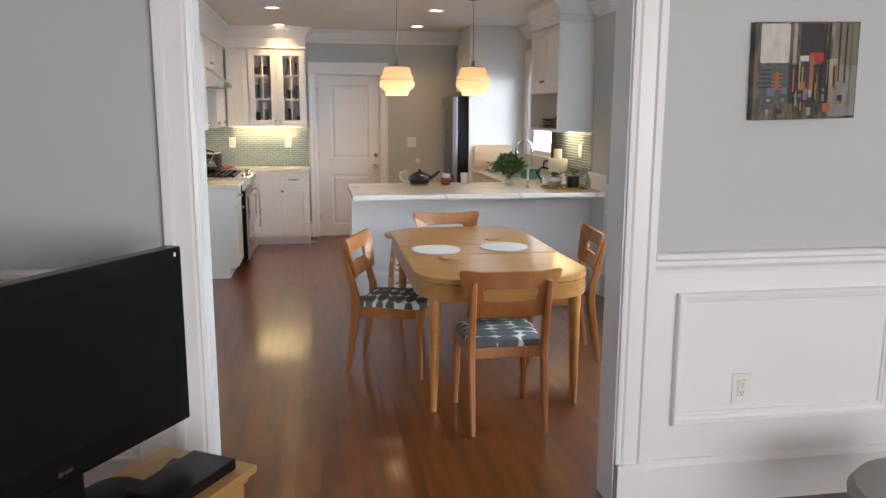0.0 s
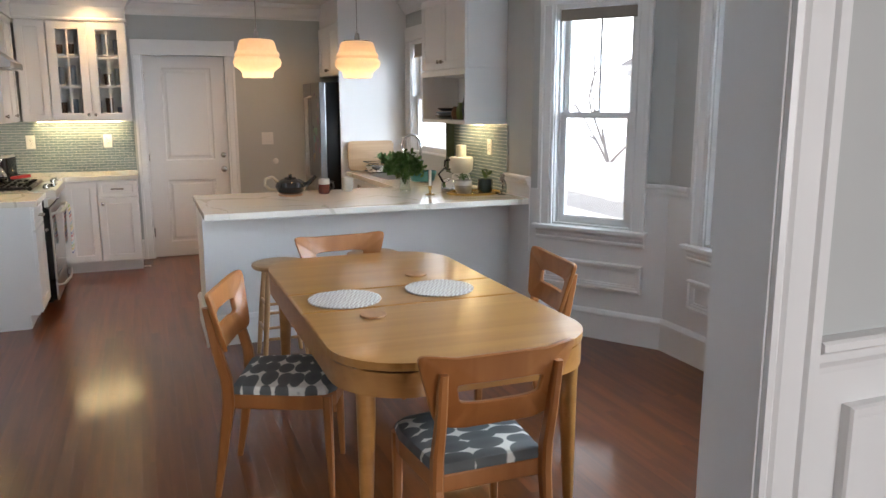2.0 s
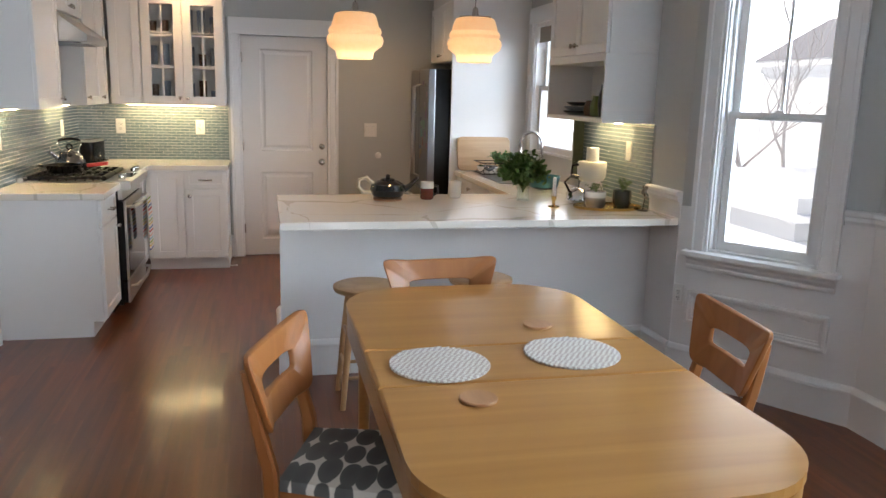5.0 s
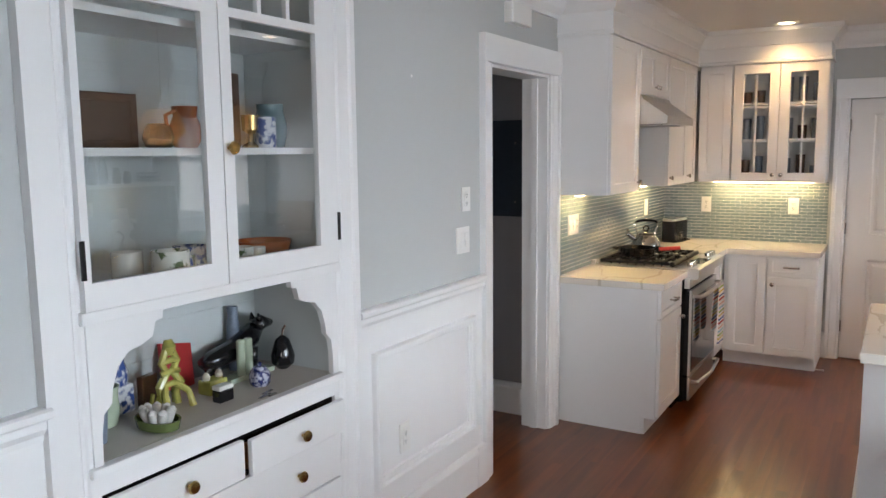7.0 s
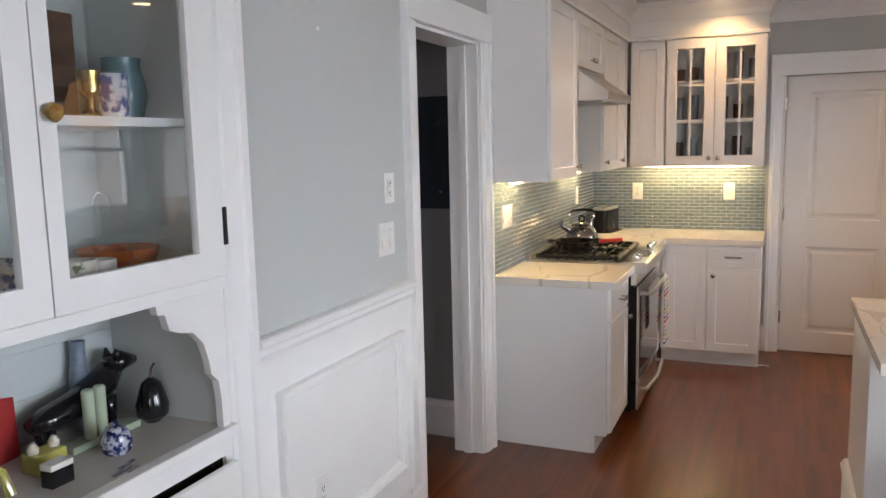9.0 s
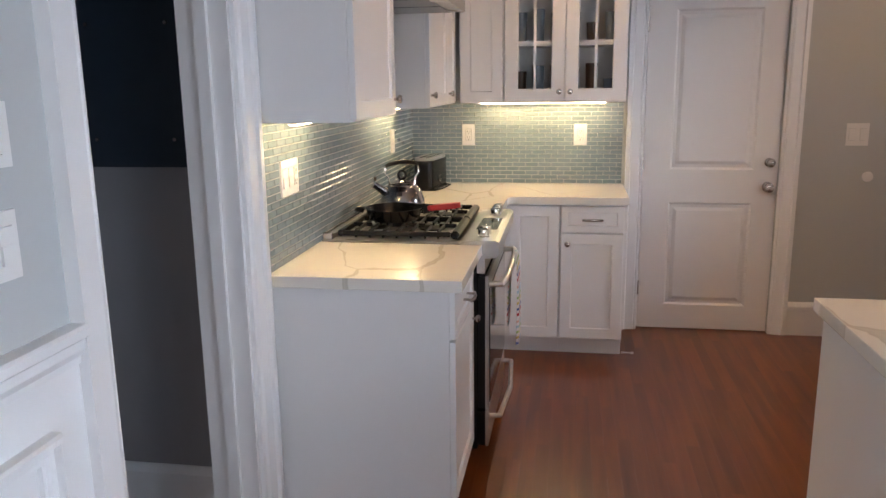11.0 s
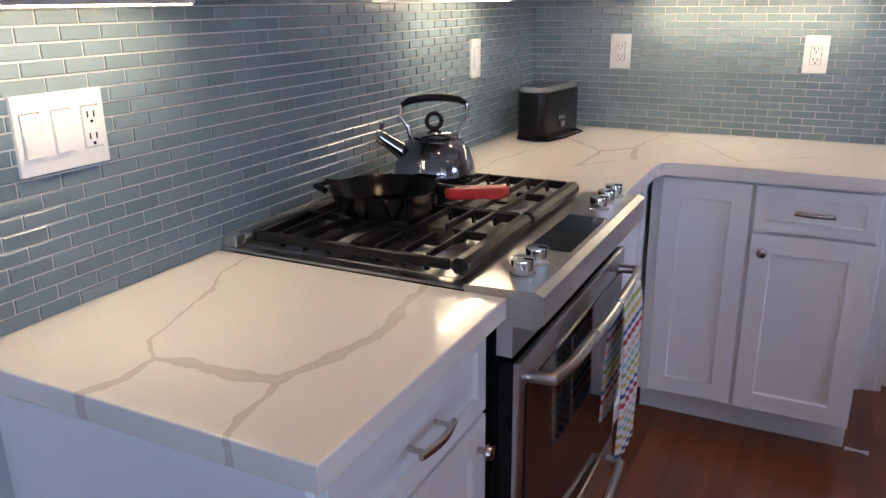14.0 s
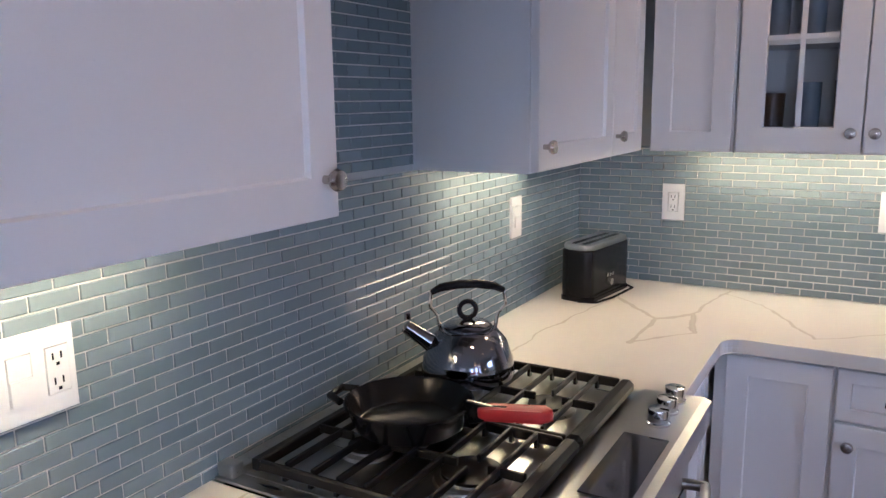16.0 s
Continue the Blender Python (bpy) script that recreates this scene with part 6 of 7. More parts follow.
solo("brass_goblet", lathe([(0.032, 0), (0.03, 0.008), (0.01, 0.02), (0.008, 0.045), (0.028, 0.06), (0.032, 0.11), (0.029, 0.11), (0.002, 0.065)], 24), BRASS, 2.16, 0.15, TOP, "polished brass goblet with a short stem", "goblet")
solo("blue_print_tin", lathe([(0.036, 0), (0.037, 0.10), (0.034, 0.104), (0.002, 0.104)], 28), BLUEW, 2.2, 0.12, TOP, "white tin with a blue print", "tin")
solo("teal_jar", vase(0.155, 0.062, 0.75, 0.8), TEAL, 2.31, 0.2, TOP, "teal glazed pottery jar", "jar")

# electrical panel in the closet
EP = thing("electrical_panel", pose(-1.16, 8.17, 0), "dark blue-grey enamelled electrical panel in the closet", "electrical panel")
part("cover", boxes((0.0, 0.40, -0.03, -0.0005, 1.27, 1.86), bevel=0.004), PANELBLUE, EP)
for _x in (0.03, 0.30, 0.37):
    for _z in (1.36, 1.72):
        part("screw", moved(lathe([(0.007, 0), (0.006, 0.003)], 10), pose(_x, -0.03, _z, 90)), NICKEL, EP)

# ---- pendants ----
def pendant_glass():
    m = bpy.data.materials.new("amber_alabaster_glass")
    m.use_nodes = True
    n, l = m.node_tree.nodes, m.node_tree.links
    p = n["Principled BSDF"]
    tr, mx, no = n.new("ShaderNodeBsdfTranslucent"), n.new("ShaderNodeMixShader"), n.new("ShaderNodeTexNoise")
    no.inputs["Scale"].default_value, no.inputs["Detail"].default_value = 14, 4
    cr = n.new("ShaderNodeMix")
    cr.data_type = "RGBA"
    cr.inputs[6].default_value, cr.inputs[7].default_value = (0.96, 0.74, 0.50, 1), (0.98, 0.83, 0.62, 1)
    l.new(no.outputs["Fac"], cr.inputs[0])
    l.new(cr.outputs[2], tr.inputs[0])
    l.new(cr.outputs[2], p.inputs["Base Color"])
    p.inputs["Roughness"].default_value = 0.3
    p.inputs["Emission Color"].default_value, p.inputs["Emission Strength"].default_value = (1.0, 0.62, 0.30, 1), 0.10
    mx.inputs[0].default_value = 0.55
    l.new(p.outputs[0], mx.inputs[1])
    l.new(tr.outputs[0], mx.inputs[2])
    l.new(mx.outputs[0], n["Material Output"].inputs[0])
    return m


AMBER, BULB = pendant_glass(), glow_material("bulb_glow", (1.0, 0.62, 0.34), 2.4)


def pendant(x, y, z):
    p = thing("pendant_lamp", pose(x, y, z), "tiered amber glass pendant lamp on a thin cord", "pendant lamp", "pendants over the peninsula")
    prof = [(0.088, 0.0), (0.098, 0.004), (0.103, 0.035), (0.112, 0.045), (0.148, 0.072), (0.157, 0.10), (0.150, 0.122), (0.140, 0.13), (0.146, 0.148), (0.139, 0.166), (0.131, 0.172), (0.118, 0.222), (0.108, 0.24), (0.09, 0.246)]
    part("shade", lathe(prof, 40, cap=False), AMBER, p, "tiered translucent amber glass shade", True)
    part("cap", lathe([(0.091, 0.2465), (0.09, 0.252), (0.02, 0.258), (0.014, 0.30), (0.006, 0.305)], 28), NICKEL, p, "satin nickel cap", True)
    part("cord", tube([(0, 0, 0.305), (0, 0, H - z - 0.02)], 0.0035, 8), NICKEL, p)
    part("canopy", lathe([(0.06, H - z - 0.001), (0.06, H - z - 0.012), (0.012, H - z - 0.025)], 28), NICKEL, p, "", True)
    part("bulb", lathe([(0.012, 0.17), (0.02, 0.15), (0.034, 0.11), (0.03, 0.08), (0.012, 0.066), (0.002, 0.064)], 20), BULB, p, "glowing bulb", True)
    lamp("pendant_light", "POINT", 1.35, (1.0, 0.74, 0.48), pose(x, y, z + 0.04), soft=0.03)


pendant(1.515, 7.55, 1.738)
pendant(2.195, 7.55, 1.742)

# ---- on the table ----
MAT = material("woven_placemat", (0.64, 0.60, 0.55), 0.9, var=0.1, scale=60)
_n, _l = MAT.node_tree.nodes, MAT.node_tree.links
_chk, _tc = _n.new("ShaderNodeTexChecker"), _n.new("ShaderNodeTexCoord")
_chk.inputs["Scale"].default_value = 95
_chk.inputs["Color1"].default_value, _chk.inputs["Color2"].default_value = (0.68, 0.64, 0.59, 1), (0.47, 0.39, 0.35, 1)
_l.new(_tc.outputs["Object"], _chk.inputs["Vector"])
_l.new(_chk.outputs["Color"], _n["Principled BSDF"].inputs["Base Color"])
CORK = wood_material("coaster_wood", (0.40, 0.20, 0.10), (0.50, 0.27, 0.14), 0.5, 0.0)


def placemat(x, y, turn):
    m = thing("placemat", pose(x, y, 0.7505, 0, 0, turn), "round white woven placemat on the table", "placemat", "woven placemats")
    bm = lathe([(0.153, 0.0), (0.155, 0.003), (0.152, 0.0055), (0.002, 0.0055)], 48)
    part("backing", bm, MAT, m)
    for k in range(22):
        yy = -0.1365 + 0.013 * k
        h = math.sqrt(max(0.0, 0.1525 ** 2 - yy * yy))
        part("woven_cord", tube([(-h, yy, 0.0055), (-h * 0.33, yy + 0.0012, 0.0062), (h * 0.33, yy - 0.0012, 0.0055), (h, yy, 0.0058)], 0.0055, 6, flat=0.55), MAT, m, "", True)


placemat(1.527, 5.345, 12)
placemat(1.972, 5.385, 8)
for _x, _y in ((1.571, 5.06), (1.965, 5.69)):
    tagged(part("coaster", moved(lathe([(0.05, 0), (0.052, 0.002), (0.052, 0.007), (0.05, 0.009), (0.002, 0.009)], 36), pose(_x, _y, 0.7505)), CORK, None, "", True), "round reddish wooden coaster on the table", "coaster", "wooden coasters")

# ---- on the peninsula ----
CT = 0.9155
TP = thing("teapot", pose(1.75, 7.83, CT + 0.012) @ Matrix.Scale(1.25, 4), "glossy black teapot with a pale handle on a trivet", "teapot")
part("pot_body", lathe([(0.05, 0), (0.075, 0.012), (0.088, 0.04), (0.08, 0.068), (0.05, 0.085), (0.03, 0.088)], 36), DARKFIG, TP, "", True)
part("lid", lathe([(0.036, 0.088), (0.034, 0.094), (0.01, 0.099), (0.011, 0.112), (0.003, 0.116)], 24), DARKFIG, TP, "", True)
part("spout", tube([(0.07, 0, 0.035), (0.11, 0, 0.06), (0.15, 0, 0.098)], [0.02, 0.013, 0.009], 12), DARKFIG, TP, "", True)
part("handle", tube([(-0.072, 0, 0.07), (-0.105, 0, 0.10), (-0.14, 0, 0.09), (-0.145, 0, 0.055), (-0.12, 0, 0.028), (-0.08, 0, 0.025)], 0.009, 10), CREAM, TP, "pale wrapped handle", True)
tagged(part("trivet", moved(lathe([(0.085, 0), (0.088, 0.005), (0.085, 0.0105), (0.002, 0.0105)], 32), pose(1.75, 7.83, CT)), CORK, None, "", True), "flat round wooden trivet under the teapot", "trivet")
RB = ceramic("red_brown_glaze", (0.16, 0.035, 0.025))
MG = thing("coffee_mug", pose(2.0, 7.85, CT, 0, 0, 10), "red-brown mug with a white band and dark handle", "mug")
part("cup", lathe([(0.036, 0), (0.042, 0.008), (0.043, 0.07), (0.002, 0.07)], 28), RB, MG, "", True)
part("rim_band", lathe([(0.043, 0.0702), (0.042, 0.108), (0.038, 0.108), (0.037, 0.08), (0.002, 0.078)], 28), WHITEC, MG, "white rim band", True)
part("handle", tube([(0.04, 0, 0.085), (0.075, 0, 0.08), (0.078, 0, 0.04), (0.04, 0, 0.02)], 0.008, 8), DARKFIG, MG, "", True)
tagged(part("white_cup", moved(lathe([(0.032, 0), (0.036, 0.004), (0.043, 0.105), (0.04, 0.105), (0.034, 0.01), (0.002, 0.008)], 28), pose(2.2, 7.93, CT)), WHITEC, None, "", True), "plain white tapered cup on the peninsula", "cup")

LEAF = material("herb_leaf", (0.055, 0.13, 0.022), 0.5, var=0.2, scale=25)
STEM = material("herb_stem", (0.08, 0.14, 0.04), 0.6)
VG = glass_material("vase_glass", (0.92, 0.96, 0.95))
HV = thing("herb_vase", pose(2.60, 7.76, CT), "clear glass vase with a bunch of green herbs", "vase")
part("vase_glass", lathe([(0.04, 0), (0.044, 0.004), (0.036, 0.06), (0.048, 0.13), (0.046, 0.13), (0.034, 0.06), (0.04, 0.01), (0.002, 0.008)], 28), VG, HV, "clear glass vase", True)


def sprays(parent, count, height, spread, leaf_len, seed, z0=0.05, droop=0.4):
    rnd = random.Random(seed)
    stems, leaves = bmesh.new(), bmesh.new()
    for _ in range(count):
        a, s = rnd.uniform(0, 2 * math.pi), rnd.uniform(0.2, 1.0)
        pts = []
        for k in range(6):
            t = k / 5
            r = spread * s * t ** 1.2
            pts.append(Vector((r * math.cos(a), r * math.sin(a), z0 + height * rnd.uniform(0.97, 1.03) * (t - droop * s * t * t))))
        tube(pts, [0.0018 - 0.0002 * k for k in range(6)], 5, stems)
        for k in range(14):
            t = rnd.uniform(0.3, 1.0)
            i = min(4, int(t * 5))
            base = pts[i].lerp(pts[i + 1], t * 5 - i)
            d = Vector((rnd.uniform(-1, 1), rnd.uniform(-1, 1), rnd.uniform(-0.6, 0.7))).normalized()
            w = d.cross(Vector((rnd.uniform(-1, 1), rnd.uniform(-1, 1), rnd.uniform(-1, 1)))).normalized()
            L = leaf_len * rnd.uniform(0.6, 1.2)
            nrm = d.cross(w) * L * 0.12
            v = [leaves.verts.new(q) for q in (base, base + d * L * 0.35 + w * L * 0.28, base + d * L * 0.75 + w * L * 0.2, base + d * L, base + d * L * 0.75 - w * L * 0.2, base + d * L * 0.35 - w * L * 0.28, base + d * L * 0.5 - nrm)]
            for q in ((0, 1, 6), (1, 2, 6), (2, 3, 6), (3, 4, 6), (4, 5, 6), (5, 0, 6)):
                leaves.faces.new([v[x] for x in q])
    part("stems", stems, STEM, parent)
    part("foliage", leaves, LEAF, parent, "small feathery green leaves")


sprays(HV, 130, 0.30, 0.19, 0.045, 3, 0.05, 0.72)

CH2 = thing("candle_holder", pose(2.70, 7.48, CT), "white candle in a low brass holder", "candle holder")
part("holder", lathe([(0.035, 0), (0.036, 0.005), (0.01, 0.012), (0.008, 0.035), (0.014, 0.045), (0.016, 0.065), (0.012, 0.066)], 24), BRASS, CH2, "", True)
part("candle", lathe([(0.0115, 0.0662), (0.011, 0.175), (0.004, 0.179)], 18), WHITEC, CH2, "white candle", True)

TRAY = thing("serving_tray", pose(3.02, 7.42, CT), "round brass-edged tray holding small pots", "tray")
part("tray_base", moved(lathe([(0.2, 0), (0.208, 0.003), (0.212, 0.018), (0.207, 0.018), (0.2, 0.007), (0.002, 0.006)], 40), Matrix.Diagonal((1, 0.72, 1, 1))), BRASS, TRAY, "", True)
POTM = material("hammered_pewter", (0.34, 0.32, 0.30), 0.3, 0.8, var=0.1, scale=50, bump=0.4, bump_scale=70)


def plant_pot(x, y, r, h, mat, label, count, hh, seed, rim=None):
    p = thing("plant_pot", pose(x, y, CT + 0.0075), label, "plant pot")
    part("pot", lathe([(r * 0.75, 0), (r * 0.95, h * 0.2), (r, h * 0.75), (r * 0.96, h), (r * 0.9, h), (r * 0.88, h * 0.9), (0.002, h * 0.88)], 30), mat, p, "", True)
    if rim:
        part("band", lathe([(r * 1.01, h * 0.62), (r * 1.012, h * 0.9), (r * 0.98, h * 0.95)], 30, cap=False), rim, p, "white glazed band", True)
    sprays(p, count, hh, r * 1.1, 0.018, seed, h * 0.9, 0.3)
    return p


plant_pot(2.93, 7.40, 0.062, 0.10, POTM, "grey metal pot with a low succulent", 6, 0.06, 5, WHITEC)
plant_pot(3.12, 7.44, 0.058, 0.095, material("dark_green_glaze", (0.02, 0.035, 0.028), 0.2, coat=0.3), "dark green glazed pot with small leaves", 8, 0.09, 8)
KT2 = thing("glass_teapot", pose(2.93, 7.66, CT), "low steel teapot with a black handle", "teapot")
part("pot_body", lathe([(0.05, 0), (0.075, 0.02), (0.07, 0.06), (0.045, 0.085), (0.012, 0.095)], 30), CHROME, KT2, "", True)
part("handle", tube([(-0.06, 0, 0.07), (-0.095, 0, 0.13), (-0.05, 0, 0.17), (0.0, 0, 0.165)], 0.008, 8), BLACK, KT2, "black handle", True)
part("spout", tube([(0.06, 0, 0.04), (0.1, 0, 0.08)], [0.014, 0.009], 10), CHROME, KT2, "", True)
BLD = thing("food_processor", pose(3.10, 7.86, CT), "food processor with a frosted bowl on a pale base", "food processor")
part("motor_base", lathe([(0.085, 0), (0.088, 0.01), (0.07, 0.10), (0.055, 0.115), (0.002, 0.116)], 30), WHITEPLASTIC, BLD, "", True)
FROST = material("frosted_plastic", (0.74, 0.72, 0.66), 0.35, var=0.03)
part("bowl", lathe([(0.075, 0.117), (0.092, 0.14), (0.096, 0.23), (0.09, 0.24), (0.002, 0.242)], 32), FROST, BLD, "frosted bowl", True)
part("feed_tube", lathe([(0.042, 0.2422), (0.04, 0.33), (0.036, 0.332), (0.002, 0.332)], 24), FROST, BLD, "", True)
part("handle", tube([(-0.09, 0, 0.22), (-0.135, 0, 0.215), (-0.14, 0, 0.16), (-0.092, 0, 0.145)], 0.009, 8), BLACK, BLD, "", True)
SPR = thing("wire_stand", pose(3.19, 7.30, CT), "dark wire ornament stand", "ornament")
part("stand_base", lathe([(0.03, 0), (0.03, 0.004), (0.004, 0.008)], 20), IRON, SPR)
part("stand_stem", tube([(0, 0, 0.006), (0.01, 0, 0.08), (-0.01, 0, 0.15)], 0.003, 8), IRON, SPR)
for _k in range(5):
    part("petal", moved(lathe([(0.002, 0), (0.012, 0.006), (0.014, 0.018)], 12, cap=False), pose(0.012 * math.cos(_k * 1.3), 0.02 * math.sin(_k * 1.3), 0.07 + 0.02 * _k, 40 * _k, 30)), POTM, SPR, "", True)

# ---- at the sink ----
CBW = wood_material("pale_board_wood", (0.42, 0.27, 0.15), (0.52, 0.35, 0.21), 0.5, 0.0, "X")
_cb = tagged(part("cutting_board", moved(prism(rounded(-0.235, 0.235, 0, 0.29, 0.04, 5), -0.012, 0.012, bevel=0.004), pose(0, 0, 0, 90)), CBW, None, "", True), "pale wooden cutting board leaning on the fridge panel", "cutting board")
_cb.matrix_world = pose(2.88, 9.645, CT + 0.003, -8)
FC = thing("faucet", pose(3.16, 8.98, CT, 0, 0, 180), "chrome gooseneck kitchen faucet", "faucet")
part("base", lathe([(0.028, 0), (0.027, 0.01), (0.018, 0.02), (0.017, 0.07), (0.012, 0.075)], 24), CHROME, FC, "", True)
part("gooseneck", tube([(0, 0, 0.07), (0, 0, 0.28)] + [(0.09 - 0.09 * math.cos(a), 0, 0.28 + 0.09 * math.sin(a)) for a in (math.pi * k / 12 for k in range(1, 12))] + [(0.18, 0, 0.28), (0.18, 0, 0.24)], 0.012, 14), CHROME, FC, "", True)
part("spray_head", lathe([(0.014, 0), (0.018, 0.01), (0.016, 0.08), (0.013, 0.085)], 20, at=(0.18, 0, 0.165)), CHROME, FC, "", True)
part("lever", tube([(0.0, -0.018, 0.05), (0.0, -0.06, 0.075)], 0.006, 8), CHROME, FC, "", True)
SINK = tagged(part("sink", boxes((2.74, 3.08, 8.68, 9.28, CT, CT + 0.004)), DARKSTEEL), "stainless sink let into the quartz counter", "sink")
RK = thing("dish_rack", pose(2.95, 9.40, CT), "dark wire dish rack with drying greens", "dish rack")
_w = bmesh.new()
for _z in (0.01, 0.10):
    tube([(-0.19, -0.13, _z), (0.19, -0.13, _z), (0.19, 0.13, _z), (-0.19, 0.13, _z), (-0.19, -0.13, _z)], 0.004, 6, _w)
part("rack_frame", _w, IRON, RK)
for _k in range(9):
    part("wire", tube([(-0.17 + 0.043 * _k, -0.13, 0.01), (-0.17 + 0.043 * _k, 0, 0.085), (-0.17 + 0.043 * _k, 0.13, 0.01)], 0.0025, 6), IRON, RK)
sprays(RK, 14, 0.14, 0.12, 0.04, 11, 0.05, 0.3)
BW = thing("mixing_bowl", pose(2.83, 9.36, CT), "small steel mixing bowl beside the rack", "bowl")
part("bowl_body", lathe([(0.04, 0), (0.07, 0.02), (0.095, 0.07), (0.092, 0.07), (0.065, 0.022), (0.002, 0.01)], 30), CHROME, BW, "", True)
CLTH = material("green_dish_cloth", (0.13, 0.16, 0.10), 0.9, var=0.2, scale=20)
_cur = bmesh.new()
TW = thing("hanging_towel", pose(3.252, 8.44, 0), "dull green towel hanging beside the sink window", "towel")
_g = [[_cur.verts.new((-0.012 + 0.012 * math.sin(k * 1.3 + j * 0.2), 0.11 - 0.22 * k / 14 * (1 - 0.15 * j / 6), 1.40 - 0.07 * j)) for k in range(15)] for j in range(7)]
for _p, _q in zip(_g, _g[1:]):
    for _k in range(14):
        _cur.faces.new((_p[_k], _p[_k + 1], _q[_k + 1], _q[_k]))
bmesh.ops.solidify(_cur, geom=_cur.faces[:], thickness=0.004)
part("cloth", _cur, CLTH, TW, "", True)
part("hook", tube([(0.017, 0, 1.42), (-0.012, 0, 1.42), (-0.018, 0, 1.40)], 0.004, 8), NICKEL, TW)
tagged(part("dish_tub", moved(lathe([(0.08, 0), (0.10, 0.01), (0.12, 0.09), (0.115, 0.09), (0.095, 0.014), (0.002, 0.012)], 32), pose(2.98, 8.42, CT)), material("teal_plastic", (0.03, 0.16, 0.20), 0.4, var=0.05), None, "", True), "teal plastic dish tub on the counter by the sink", "bowl")
# open shelf contents
for _k, (_y, _h, _w2, _m, _l) in enumerate(((8.12, 0.03, 0.2, DARKFIG, "dark dish"), (8.12, 0.028, 0.19, GREYBL, "grey dish"), (8.11, 0.026, 0.17, DARKFIG, "dark dish"))):
    tagged(part("stacked_dish", moved(lathe([(_w2 * 0.3, 0), (_w2 * 0.5, _h * 0.7), (_w2 * 0.5, _h), (_w2 * 0.47, _h), (0.002, _h * 0.4)], 26), pose(3.09, _y, 1.4455 + 0.031 * _k)), _m, None, "", True), _l + " stacked on the open shelf", "dish", "dishes on the open shelf")
for _y, _h, _m, _l in ((7.90, 0.10, BROWN, "brown jar"), (7.80, 0.13, GREEN, "olive jar"), (7.68, 0.2, DARKFIG, "tall dark bottle"), (7.58, 0.22, BROWN, "tall brown bottle"), (7.50, 0.16, GREEN, "olive bottle")):
    tagged(part("bottle", moved(vase(_h, 0.036, 0.6, 0.55), pose(3.07, _y, 1.4455)), _m, None, "", True), _l + " on the open shelf", "bottle")
# magnets and papers on the fridge
_rm = random.Random(4)
for _k in range(16):
    c = (_rm.uniform(0.1, 0.6), _rm.uniform(0.1, 0.5), _rm.uniform(0.1, 0.5))
    w2, h2 = _rm.uniform(0.03, 0.07), _rm.uniform(0.03, 0.08)
    x, z = _rm.uniform(0.45, 0.74), _rm.uniform(0.95, 1.7)
    tagged(part("fridge_magnet", moved(boxes((x, x + w2, -0.879, -0.8755, z, z + h2)), pose(XR, YB - 0.03, 0, 0, 0, -90)), material("magnet_print", c, 0.4, var=0.3, scale=40)), "small printed magnet on the steel fridge door", "magnet", "fridge magnets")
# glassware in the glazed cabinet
_rm = random.Random(9)
for _z in (UZ0 + 0.0205, UZ0 + 0.3265, UZ0 + 0.6165):
    for _k in range(6):
        m = _rm.choice((GREYBL, GREYBL, WHITEC, BROWN))
        h = _rm.uniform(0.08, 0.2)
        tagged(part("glassware", moved(lathe([(0.026, 0), (0.03, 0.01), (0.034, h), (0.031, h), (0.026, 0.012), (0.002, 0.01)], 18), pose(0.10 + 0.1 * _k, 10.42 + _rm.uniform(-0.04, 0.04), _z)), m, None, "", True), "tumbler standing in the glazed cabinet", "glass", "glassware in the glazed cabinet")

# ---- living room ----
TV = thing("television", pose(0.395, 3.06, 0, 0, 0, 58.5), "black flat-screen television angled on a wooden stand", "television")
TVW, TZ0, TZ1 = 0.94, 0.655, 1.205
part("bezel", boxes((-TVW, 0, 0.0, 0.05, TZ0, TZ1), bevel=0.006), BLACK, TV, "glossy black bezel")
part("screen", boxes((-TVW + 0.05, -0.045, -0.0015, -0.0003, TZ0 + 0.075, TZ1 - 0.055)), material("dark_screen", (0.006, 0.0065, 0.007), 0.4, var=0.03, spec=0.15), TV, "dark matte screen")
part("screen_lip", frame_mould(-TVW + 0.046, -0.041, TZ0 + 0.071, TZ1 - 0.051, [(0, -0.001), (0.0, 0.002), (0.004, 0.002), (0.005, -0.001)]), BLACK, TV)
part("badge", moved(lathe([(0.008, 0), (0.008, 0.0015)], 18), pose(-TVW / 2 - 0.02, 0, TZ0 + 0.03, 90)), NICKEL, TV, "round silver badge")
part("badge_bar", boxes((-TVW / 2 - 0.008, -TVW / 2 + 0.018, -0.0012, 0.0, TZ0 + 0.025, TZ0 + 0.035)), NICKEL, TV)
part("sticker", boxes((-0.032, -0.024, -0.0008, 0.0, TZ1 - 0.028, TZ1 - 0.016)), WHITEC, TV, "torn white sticker corner")
part("neck", boxes((-TVW / 2 - 0.06, -TVW / 2 + 0.06, 0.012, 0.04, 0.53, TZ0 + 0.02)), BLACK, TV)
part("foot", moved(prism(rounded(-0.26, 0.26, -0.12, 0.12, 0.06, 6), 0, 0.018, bevel=0.004), pose(-TVW / 2, 0.0, 0.521)), BLACK, TV, "", True)
SW = wood_material("yellow_oak", (0.36, 0.19, 0.06), (0.46, 0.26, 0.09), 0.35, 0.2, "X")
TS2 = thing("tv_stand", pose(0.43, 3.08, 0, 0, 0, 58.5), "yellow oak television stand with an overhanging top", "tv stand")
part("top", boxes((-1.1, 0.0, -0.2, 0.16, 0.495, 0.52), bevel=0.004), SW, TS2)
part("cabinet_body", boxes((-1.07, -0.03, -0.17, 0.14, 0.02, 0.494)), SW, TS2)
